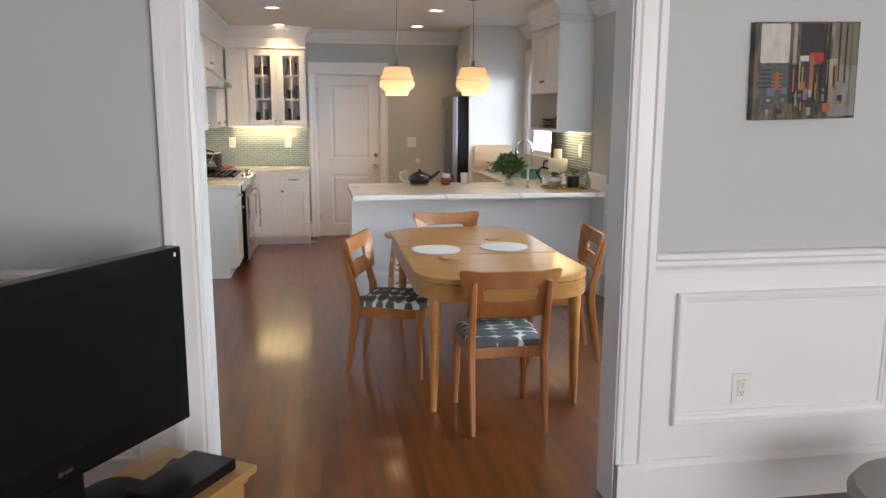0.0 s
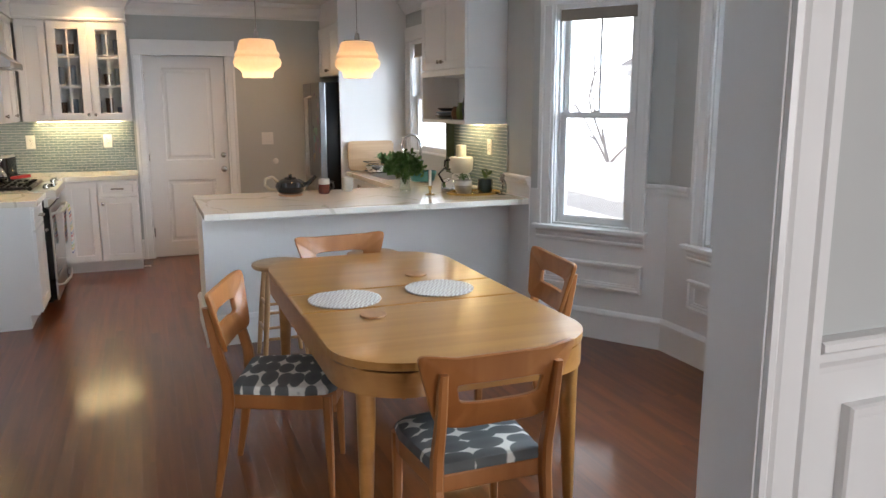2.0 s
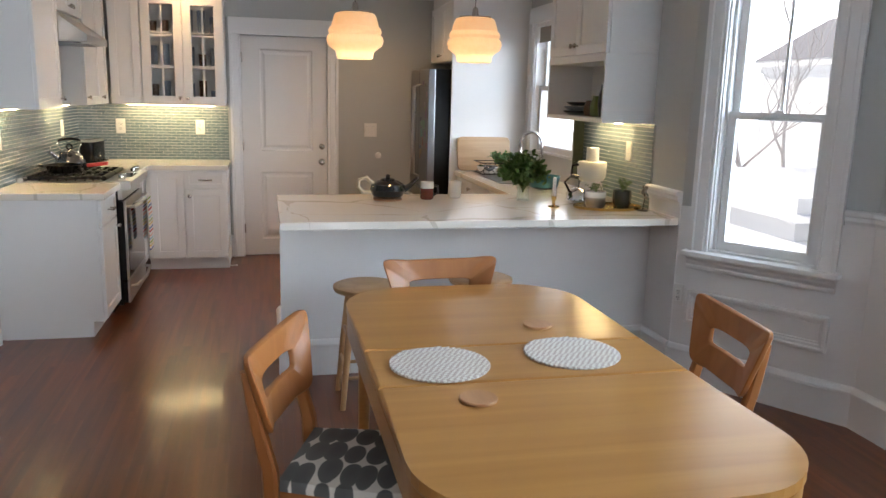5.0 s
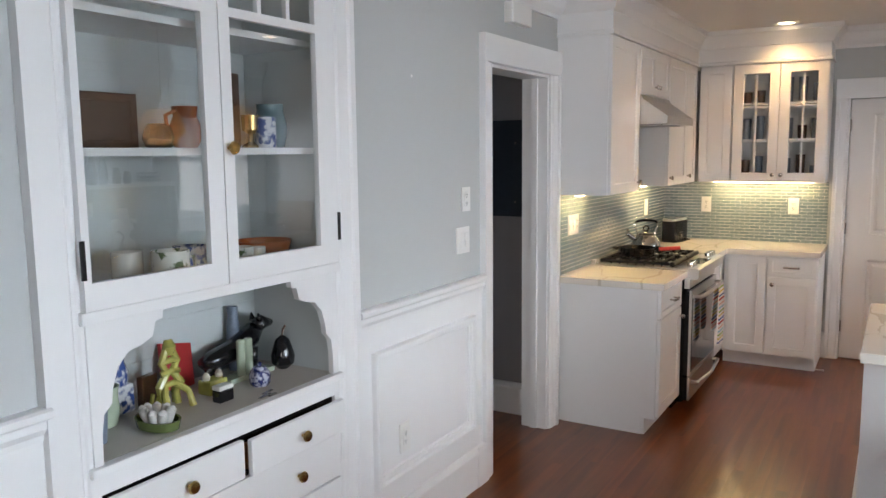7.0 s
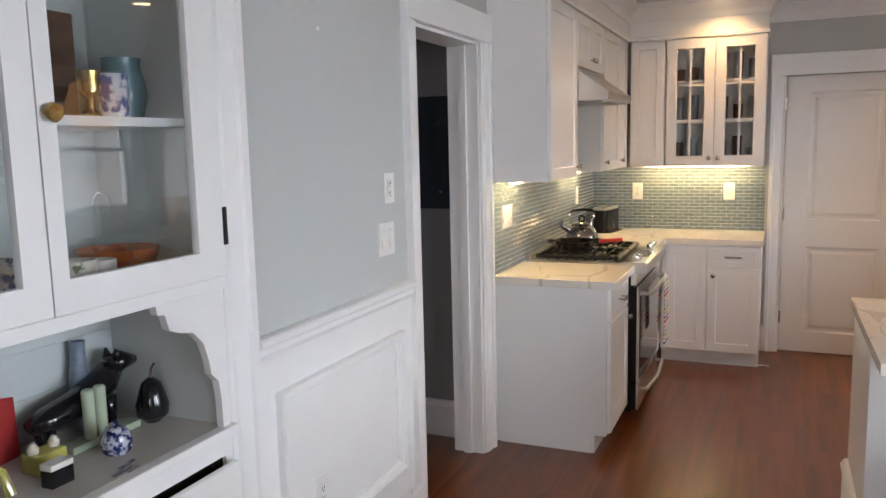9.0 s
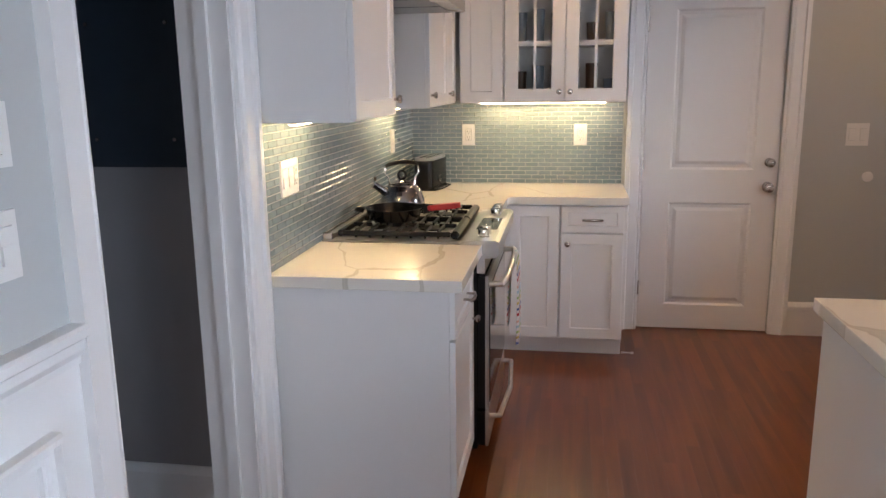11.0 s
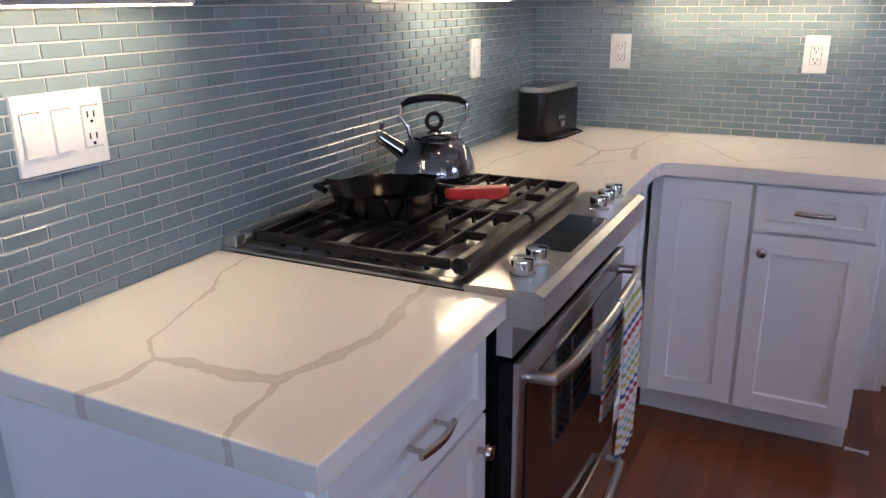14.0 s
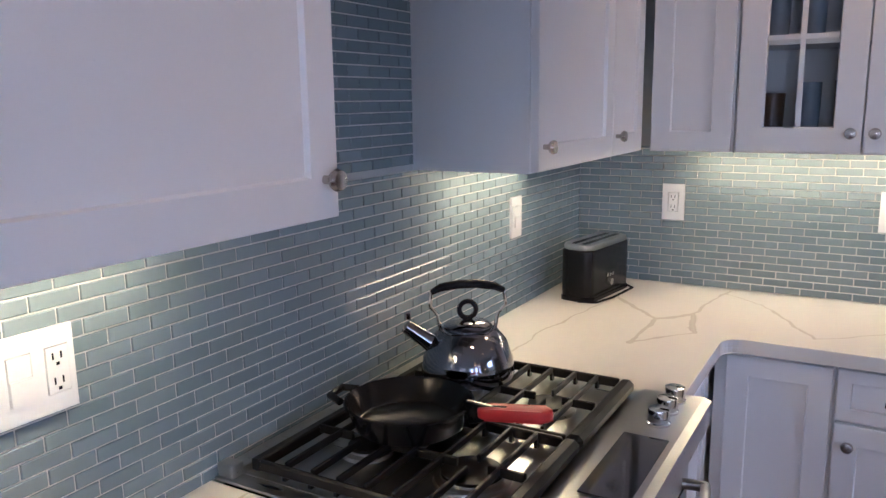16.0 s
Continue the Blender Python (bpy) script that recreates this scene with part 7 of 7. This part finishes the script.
part("front_rail", boxes((-1.08, -0.02, -0.18, -0.17, 0.47, 0.494)), SW, TS2)
BX = thing("media_box", pose(0.43, 3.08, 0.5205, 0, 0, 58.5), "slim black media player on the television stand", "media player")
part("case", boxes((-0.34, -0.05, -0.16, 0.0, 0, 0.035), bevel=0.004), BLACK, BX)
RM = tagged(part("remote_control", boxes((-0.025, 0.025, -0.09, 0.09, 0, 0.02), bevel=0.006), BLACK), "black remote control lying near the stand's edge", "remote control")
RM.matrix_world = pose(0.34, 2.93, 0.521, 0, 0, -15)
OT = thing("ottoman", pose(2.80, 2.66, -0.0), "round grey padded stool on pale wooden legs", "stool")
GREYC = material("grey_upholstery", (0.30, 0.29, 0.28), 0.9, var=0.06, scale=40, bump=0.4, bump_scale=300)
part("cushion", lathe([(0.27, 0.32), (0.30, 0.335), (0.305, 0.37), (0.285, 0.40), (0.2, 0.412), (0.002, 0.415)], 44), GREYC, OT, "", True)
for _a in (35, 125, 215, 305):
    x, y = math.cos(radians(_a)), math.sin(radians(_a))
    part("leg", tube([(x * 0.24, y * 0.24, 0.33), (x * 0.29, y * 0.29, 0.0)], [0.024, 0.014], 12), STOOL, OT, "", True)


def painting_material():
    m = bpy.data.materials.new("abstract_oil_paint")
    m.use_nodes = True
    n, l = m.node_tree.nodes, m.node_tree.links
    p = n["Principled BSDF"]
    tc, mp = n.new("ShaderNodeTexCoord"), n.new("ShaderNodeMapping")
    mp.inputs["Scale"].default_value = (26, 1, 5)
    l.new(tc.outputs["Object"], mp.inputs[0])
    st = n.new("ShaderNodeTexNoise")
    st.inputs["Scale"].default_value, st.inputs["Detail"].default_value = 1.0, 6
    l.new(mp.outputs[0], st.inputs["Vector"])
    cr = n.new("ShaderNodeValToRGB")
    e = cr.color_ramp.elements
    e[0].position, e[0].color = 0.36, (0.012, 0.011, 0.010, 1)
    e[1].position, e[1].color = 0.72, (0.30, 0.27, 0.20, 1)
    for pos, col in ((0.46, (0.05, 0.045, 0.035, 1)), (0.53, (0.16, 0.10, 0.05, 1)), (0.58, (0.03, 0.035, 0.05, 1)), (0.64, (0.14, 0.14, 0.13, 1))):
        e.new(pos).color = col
    l.new(st.outputs["Fac"], cr.inputs[0])
    l.new(cr.outputs[0], p.inputs["Base Color"])
    p.inputs["Roughness"].default_value = 0.4
    b = n.new("ShaderNodeBump")
    b.inputs["Strength"].default_value, b.inputs["Distance"].default_value = 0.5, 0.002
    l.new(st.outputs["Fac"], b.inputs["Height"])
    l.new(b.outputs[0], p.inputs["Normal"])
    return m


PT = thing("painting", pose(2.449, YO, 1.578, 0, -1.4), "unframed dark abstract canvas with grey, red and ochre strokes", "painting")
part("canvas", boxes((0.0, 0.43, -0.038, -0.004, 0.0, 0.362), bevel=0.002), painting_material(), PT)
_pc = {"white": (0.52, 0.50, 0.47), "grey": (0.22, 0.21, 0.20), "red": (0.40, 0.03, 0.025), "blue": (0.13, 0.13, 0.22), "teal": (0.06, 0.085, 0.08), "orange": (0.34, 0.11, 0.03), "ochre": (0.26, 0.20, 0.05), "dark": (0.028, 0.022, 0.02), "olive": (0.17, 0.155, 0.11), "sand": (0.33, 0.28, 0.21)}
_pm = {k: material("paint_" + k, v, 0.5, var=0.22, scale=38, bump=0.4, bump_scale=110, stretch=(1, 1, 0.35)) for k, v in _pc.items()}
_rm = random.Random(21)
_strokes = [("olive", 0.325, 0.425, 0.20, 0.358), ("grey", 0.31, 0.425, 0.01, 0.20), ("dark", 0.185, 0.28, 0.23, 0.356), ("dark", 0.14, 0.31, 0.06, 0.205), ("white", 0.022, 0.14, 0.212, 0.356), ("teal", 0.02, 0.14, 0.08, 0.205), ("sand", 0.155, 0.17, 0.21, 0.356), ("sand", 0.30, 0.355, 0.13, 0.225), ("red", 0.225, 0.285, 0.215, 0.248), ("white", 0.185, 0.222, 0.217, 0.238), ("orange", 0.228, 0.243, 0.10, 0.235), ("orange", 0.088, 0.1, 0.115, 0.18), ("sand", 0.225, 0.24, 0.015, 0.11)]
for _k in range(5):
    _strokes.append(("orange", 0.072, 0.118, 0.112 + 0.014 * _k, 0.117 + 0.014 * _k))
    _strokes.append(("dark", 0.02, 0.07, 0.12 + 0.016 * _k, 0.126 + 0.016 * _k))
for _x in (0.285, 0.302, 0.345, 0.372, 0.395):
    _strokes.append((_rm.choice(("dark", "dark", "olive")), _x, _x + 0.006, _rm.uniform(0.02, 0.16), 0.356))
for _k in range(22):
    _x, _z = _rm.uniform(0.03, 0.36), _rm.uniform(0.004, 0.11)
    _strokes.append((_rm.choice(("blue", "blue", "dark", "teal", "ochre", "grey", "orange")), _x, _x + _rm.uniform(0.008, 0.035), _z, _z + _rm.uniform(0.012, 0.04)))
for _k in range(12):
    _x, _z = _rm.uniform(0.15, 0.36), _rm.uniform(0.05, 0.14)
    _strokes.append((_rm.choice(("ochre", "orange", "dark", "sand")), _x, _x + _rm.uniform(0.003, 0.008), _z, _z + _rm.uniform(0.05, 0.11)))
for _k, (_c, _x0, _x1, _z0, _z1) in enumerate(_strokes):
    part("paint_stroke", moved(prism(rounded(_x0, _x1, _z0, min(_z1, 0.358), min((_x1 - _x0), (_z1 - _z0)) * 0.06, 2), 0.0382 + 0.0001 * _k, 0.0386 + 0.0001 * _k), pose(0, 0, 0, 90)), _pm[_c], PT)

# ---- outdoors ----
SNOW = material("packed_snow", (0.72, 0.74, 0.78), 0.8, var=0.06, scale=0.4, bump=0.3, bump_scale=4)
tagged(part("ground", boxes((-300, 300, -300, 300, -1.3, -1.2)), SNOW), "pale winter ground outside", "ground", kind="structure")
SIDING = material("white_clapboard", (0.80, 0.80, 0.79), 0.6, var=0.03, scale=2)
ROOF = material("grey_shingle", (0.25, 0.25, 0.27), 0.8, var=0.12, scale=8)
SHUT = material("blue_grey_shutter", (0.12, 0.18, 0.24), 0.5, var=0.06)
# panes lightened: the outdoor glare on them is put into the colour
DGL = material("glare_pale_house_glass", (0.52, 0.56, 0.60), 0.08, var=0.1, scale=2)
# grey raised well above bark's own: bright haze over the branches, in the colour
BARK = material("haze_paled_bark", (0.46, 0.43, 0.41), 0.9, var=0.2, scale=14, bump=0.5, bump_scale=40)


def clapboards(bm, x, y0, y1, z0, z1, step=0.13):
    z = z0
    while z < z1 - 0.01:
        t = min(z + step, z1)
        v = [bm.verts.new(q) for q in ((x - 0.018, y0, z), (x - 0.018, y1, z), (x - 0.002, y1, t), (x - 0.002, y0, t), (x, y1, z), (x, y0, z))]
        bm.faces.new(v[:4]), bm.faces.new((v[0], v[5], v[4], v[1]))
        z = t
    return bm


def neighbour(x, y0, y1, z1, windows, label):
    h = thing("house", pose(0, 0, 0), label, "house")
    part("wall", boxes((x + 0.001, x + 7, y0, y1, -1.2, z1)), SIDING, h)
    part("siding", clapboards(bmesh.new(), x, y0, y1, -1.2, z1), SIDING, h)
    part("corner_board", boxes((x - 0.03, x + 0.1, y0 - 0.02, y0 + 0.12, -1.2, z1)), SIDING, h)
    part("corner_board", boxes((x - 0.03, x + 0.1, y1 - 0.12, y1 + 0.02, -1.2, z1)), SIDING, h)
    part("cornice", boxes((x - 0.35, x + 7.3, y0 - 0.3, y1 + 0.3, z1, z1 + 0.28), (x - 0.15, x + 7.1, y0 - 0.12, y1 + 0.12, z1 - 0.3, z1)), SIDING, h)
    bm = bmesh.new()
    pf = [(x - 0.4, z1 + 0.28), (x + 3.5, z1 + 2.4), (x + 7.4, z1 + 0.28)]
    a, b = [bm.verts.new((px, y0 - 0.35, pz)) for px, pz in pf], [bm.verts.new((px, y1 + 0.35, pz)) for px, pz in pf]
    for i in range(3):
        bm.faces.new((a[i], a[(i + 1) % 3], b[(i + 1) % 3], b[i]))
    bm.faces.new(a), bm.faces.new(b)
    part("roof", bm, ROOF, h)
    for wy, wz, sh in windows:
        w = part("window", boxes((x - 0.05, x - 0.02, wy - 0.5, wy + 0.5, wz - 0.08, wz + 1.5), (x - 0.09, x - 0.02, wy - 0.55, wy + 0.55, wz - 0.14, wz - 0.08)), SIDING, h)
        part("pane", boxes((x - 0.056, x - 0.0505, wy - 0.4, wy + 0.4, wz, wz + 0.68)), DGL, w)
        part("pane", boxes((x - 0.056, x - 0.0505, wy - 0.4, wy + 0.4, wz + 0.74, wz + 1.42)), DGL, w)
        if sh:
            for s in (-1, 1):
                p = part("shutter", boxes((x - 0.06, x - 0.02, wy + s * 0.75 - 0.2, wy + s * 0.75 + 0.2, wz, wz + 1.42)), SHUT, h)
                part("louvres", boxes(*[(x - 0.07, x - 0.0601, wy + s * 0.75 - 0.16, wy + s * 0.75 + 0.16, wz + 0.06 + 0.07 * k, wz + 0.1 + 0.07 * k) for k in range(18)]), SHUT, p)
    return h


neighbour(12.5, 7.0, 14.1, 2.75, [(13.3, 0.55, False), (13.25, -1.0, False), (9.6, 0.6, True), (7.9, 0.6, True)], "white clapboard house across the yard with blue-grey shutters")
LV = thing("louvred_vent", pose(0, 0, 0), "blue-grey louvred shutter on the white house wall", "shutter")
part("frame", boxes((12.43, 12.48, 11.43, 11.96, 1.05, 1.98)), SIDING, LV)
for _k in range(12):
    part("slat", boxes((12.40, 12.4295, 11.47, 11.92, 1.1 + 0.072 * _k, 1.145 + 0.072 * _k)), SHUT, LV)
PALEBLUE = material("pale_blue_rail_paint", (0.34, 0.44, 0.50), 0.6, var=0.06)
BALC = thing("balcony", pose(0, 0, 0), "pale blue wooden balcony railing on a post by the white house", "balcony")
part("floor_board", boxes((11.9, 12.47, 12.85, 13.65, -0.1, -0.02)), SIDING, BALC)
part("top_rail", boxes((11.9, 11.96, 12.85, 13.65, 0.74, 0.82)), PALEBLUE, BALC)
part("post", boxes((11.9, 12.05, 13.3, 13.5, -1.2, -0.1)), PALEBLUE, BALC)
for _k in range(10):
    part("baluster", boxes((11.915, 11.945, 12.87 + 0.08 * _k, 12.91 + 0.08 * _k, -0.02, 0.74)), PALEBLUE, BALC)
neighbour(24.0, 25.5, 36, 3.2, [(28, 0.8, False), (31, 0.8, False)], "white clapboard house farther off")
SHED = thing("garage", pose(0, 0, 0), "low white garage with a pitched roof in the yard", "garage")
part("wall", boxes((11.5, 15, 16.6, 21.0, -1.2, -0.3)), SIDING, SHED)
_g = bmesh.new()
_pf = [(16.2, -0.75), (19.0, 0.1), (21.4, -0.7)]
_a, _b = [_g.verts.new((11.2, py, pz)) for py, pz in _pf], [_g.verts.new((15.3, py, pz)) for py, pz in _pf]
for _i in range(3):
    _g.faces.new((_a[_i], _a[(_i + 1) % 3], _b[(_i + 1) % 3], _b[_i]))
_g.faces.new(_a), _g.faces.new(_b)
part("roof", _g, SNOW, SHED, "snow-covered roof")


def bare_tree(x, y, height, seed):
    t = thing("tree", pose(x, y, -1.2), "bare grey winter tree with fine branches", "tree")
    rnd = random.Random(seed)
    trunk, twigs = bmesh.new(), bmesh.new()
    def grow(p, d, length, r, depth, bm):
        pts, rads = [p], [r]
        for k in range(4):
            d = (d + Vector((rnd.uniform(-0.16, 0.16), rnd.uniform(-0.16, 0.16), rnd.uniform(-0.02, 0.12)))).normalized()
            p = p + d * length / 4
            pts.append(p), rads.append(r * (1 - 0.13 * (k + 1)))
        tube(pts, rads, 6 if depth < 2 else 4, bm)
        if depth < 5:
            for k in range(3 if depth < 4 else 2):
                nd = (d + Vector((rnd.uniform(-0.9, 0.9), rnd.uniform(-0.9, 0.9), rnd.uniform(-0.1, 0.6)))).normalized()
                grow(pts[rnd.choice((2, 3, 4))], nd, length * rnd.uniform(0.6, 0.8), r * 0.55, depth + 1, trunk if depth < 1 else twigs)
    grow(Vector((0, 0, 0)), Vector((0, 0, 1)), height * 0.36, 0.075, 0, trunk)
    part("trunk", trunk, BARK, t)
    part("crown", twigs, BARK, t, "leafless branches")


bare_tree(15.5, 22.5, 7.5, 2)
bare_tree(13.0, 20.8, 6.0, 7)
HAZE = glow_material("bright_sky_haze", (0.90, 0.95, 1.0), 3.0)
_bd = bmesh.new()
_ring = [(70 * math.cos(radians(a)), 70 * math.sin(radians(a))) for a in range(-60, 81, 10)]
for (_x0, _y0), (_x1, _y1) in zip(_ring, _ring[1:]):
    _bd.faces.new([_bd.verts.new(q) for q in ((_x0, _y0, -1.2), (_x1, _y1, -1.2), (_x1, _y1, 32), (_x0, _y0, 32))])
tagged(part("backdrop", _bd, HAZE), "pale bright hazy sky beyond the houses", "sky", kind="structure")

# ---- glass tile backsplash ----
def island_material(src_name, c1, c2, rough):
    m = bpy.data.materials.new(src_name)
    m.use_nodes = True
    n, l = m.node_tree.nodes, m.node_tree.links
    p = n["Principled BSDF"]
    g, info, add, fr = n.new("ShaderNodeNewGeometry"), n.new("ShaderNodeObjectInfo"), n.new("ShaderNodeMath"), n.new("ShaderNodeMath")
    fr.operation = "FRACT"
    l.new(g.outputs["Random Per Island"], add.inputs[0])
    l.new(info.outputs["Random"], add.inputs[1])
    l.new(add.outputs[0], fr.inputs[0])
    mx = n.new("ShaderNodeMix")
    mx.data_type = "RGBA"
    mx.inputs[6].default_value, mx.inputs[7].default_value = (*c1, 1), (*c2, 1)
    l.new(fr.outputs[0], mx.inputs[0])
    l.new(mx.outputs[2], p.inputs["Base Color"])
    tc, no, b = n.new("ShaderNodeTexCoord"), n.new("ShaderNodeTexNoise"), n.new("ShaderNodeBump")
    no.inputs["Scale"].default_value = 35
    l.new(tc.outputs["Object"], no.inputs["Vector"])
    b.inputs["Strength"].default_value, b.inputs["Distance"].default_value = 0.3, 0.002
    l.new(no.outputs["Fac"], b.inputs["Height"])
    l.new(b.outputs[0], p.inputs["Normal"])
    p.inputs["Roughness"].default_value = rough
    p.inputs["Coat Weight"].default_value, p.inputs["Coat Roughness"].default_value = 0.4, 0.12
    return m


TILE = island_material("blue_grey_glass_tile", (0.15, 0.198, 0.222), (0.20, 0.252, 0.275), 0.22)
GROUT = material("pale_grout", (0.58, 0.58, 0.55), 0.85, var=0.05, scale=30)
TP_Y, TP_Z, TG = 0.0780, 0.0254, 0.0031


def tile_verts(w, h):
    c, d = 0.0012, 0.0075
    return [(0, 0, 0), (w, 0, 0), (w, 0, h), (0, 0, h), (0, -d + c, 0), (w, -d + c, 0), (w, -d + c, h), (0, -d + c, h), (c, -d, c), (w - c, -d, c), (w - c, -d, h - c), (c, -d, h - c)]


TF = [(0, 1, 5, 4), (1, 2, 6, 5), (2, 3, 7, 6), (3, 0, 4, 7), (4, 5, 9, 8), (5, 6, 10, 9), (6, 7, 11, 10), (7, 4, 8, 11), (8, 9, 10, 11)]


def tile_mesh(cells, name):
    vs, fs = [], []
    for x, z, w, h in cells:
        o = len(vs)
        vs += [(x + a, b, z + c) for a, b, c in tile_verts(w, h)]
        fs += [tuple(o + i for i in f) for f in TF]
    me = bpy.data.meshes.new(name)
    me.from_pydata(vs, [], fs)
    me.materials.append(TILE)
    return me


def backsplash(m, regions, label, singles=None):
    wall_ob = part("backsplash", boxes(*[(x0, x1, -0.0065, -0.0004, z0, z1) for x0, x1, z0, z1 in regions]), GROUT)
    wall_ob.matrix_world = m
    tagged(wall_ob, label, "backsplash", kind="structure")
    rest, full, made = [], None, 0
    for x0, x1, z0, z1 in regions:
        r = round((z0 - 0.916) / TP_Z)
        z = z0 + 0.001
        while z + 0.008 < z1:
            h = min(TP_Z - TG, z1 - z - 0.001)
            x = x0 - ((x0 - regions[0][0]) % TP_Y) - (0.5 * TP_Y if r % 2 else 0)
            while x < x1 - 0.006:
                a, b = max(x, x0 + 0.001), min(x + TP_Y - TG, x1 - 0.001)
                if b - a > 0.006:
                    whole = abs(b - a - (TP_Y - TG)) < 1e-6 and abs(h - (TP_Z - TG)) < 1e-6
                    if singles and whole and made < 300 and singles[0] < a < singles[1] and singles[2] < z < singles[3]:
                        full = full or tile_mesh([(0, 0, TP_Y - TG, TP_Z - TG)], "tile")
                        t = new("tile", full)
                        t.parent, t.location = wall_ob, (a, -0.002, z)
                        made += 1
                    else:
                        rest.append((a, z, b - a, h))
                x += TP_Y
            z += TP_Z
            r += 1
    ob = new("tiles", tile_mesh(rest, "tiles"))
    ob.parent, ob.location = wall_ob, (0, -0.002, 0)
    tagged(ob, kind="stuff")


backsplash(pose(XL, 0, 0, 0, 0, 90), [(8.142, 10.582, 0.916, 1.409), (8.70, 9.405, 0.916 + 20 * TP_Z, 1.834)], "blue-grey glass subway tile backsplash with pale grout", (8.142, 10.1, 0.93, 1.409))
backsplash(pose(0, YB, 0), [(XL + 0.009, 0.70, 0.916, 1.409)], "blue-grey glass subway tile backsplash with pale grout", (-1, 1, 0.9, 1.45))
backsplash(pose(XR, 0, 0, 0, 0, -90), [(-8.45, -7.365, 0.916, 1.418)], "blue-grey glass subway tile backsplash with pale grout", (-9, -7, 0.9, 1.45))

# ---- floor strips ----
FLOOR_REST = wood_material("stained_oak_strips", (0.088, 0.0235, 0.0055), (0.185, 0.053, 0.0125), 0.30, 0.45, "Y", grain=15, bump=0, fine=0.05, rough_var=0.0, spec=0.30)
_n, _l = FLOOR_REST.node_tree.nodes, FLOOR_REST.node_tree.links
_geo = _n.new("ShaderNodeNewGeometry")
for _nd in list(_n):
    if _nd.bl_idname == "ShaderNodeObjectInfo":
        for _lk in list(_nd.outputs["Random"].links):
            _to = _lk.to_socket
            _l.new(_geo.outputs["Random Per Island"], _to)
    if _nd.bl_idname == "ShaderNodeMapRange" and abs(_nd.inputs["To Min"].default_value - 1.0) < 1e-6:
        _nd.inputs["To Min"].default_value, _nd.inputs["To Max"].default_value = 0.89, 1.11
PW = 0.0572


def plank(x, y, w, ln):
    c, g = 0.0, 0.0001
    return [(x + g, y + g, -0.011), (x + w - g, y + g, -0.011), (x + w - g, y + ln - g, -0.011), (x + g, y + ln - g, -0.011), (x + g + c, y + g + c, 0), (x + w - g - c, y + g + c, 0), (x + w - g - c, y + ln - g - c, 0), (x + g + c, y + ln - g - c, 0)]


PFACES = [(4, 5, 6, 7), (0, 1, 5, 4), (1, 2, 6, 5), (2, 3, 7, 6), (3, 0, 4, 7)]
_lens = (0.5, 0.8, 1.1, 1.4, 1.7)
_shared = {}
for _ln in _lens:
    me = bpy.data.meshes.new("plank")
    me.from_pydata(plank(0, 0, PW, _ln), [], PFACES)
    me.materials.append(FLOOR)
    _shared[_ln] = me
_rp = random.Random(5)
_vs, _fs, _count, _row = [], [], 0, 0
_x = -2.3
while _x < 4.75:
    # each strip runs only where there is a room: living room, dining room and kitchen, bay, closet
    if -0.66 < _x < 3.28:
        _runs = [(-1.95, 10.66)]
    elif 3.28 <= _x < 3.83:
        _runs = [(-1.95, 3.5), (3.78, 6.98)]
    elif -1.8 < _x <= -0.66:
        _runs = [(-1.95, 3.5), (6.85, 8.22)]
    else:
        _runs = [(-1.95, 3.5)]
    for _ya, _yb in _runs:
        _y = _ya
        while _y < _yb - 0.02:
            _ln = _rp.choice(_lens) if _y > _ya else _rp.uniform(0.3, 1.4)
            _ln = min(_ln, _yb - _y)
            if _ln in _shared and _count < 300 and -0.75 < _x < 1.5 and 3.4 < _y < 9.2:
                p = new("plank", _shared[_ln])
                p.parent, p.location = floor, (_x, _y, 0)
                _count += 1
            else:
                o = len(_vs)
                _vs += plank(_x, _y, PW, _ln)
                _fs += [tuple(o + i for i in f) for f in PFACES]
            _y += _ln
    _x += PW
me = bpy.data.meshes.new("planks")
me.from_pydata(_vs, [], _fs)
me.materials.append(FLOOR_REST)
_o = new("planks", me)
_o.parent = floor
tagged(_o, kind="stuff")
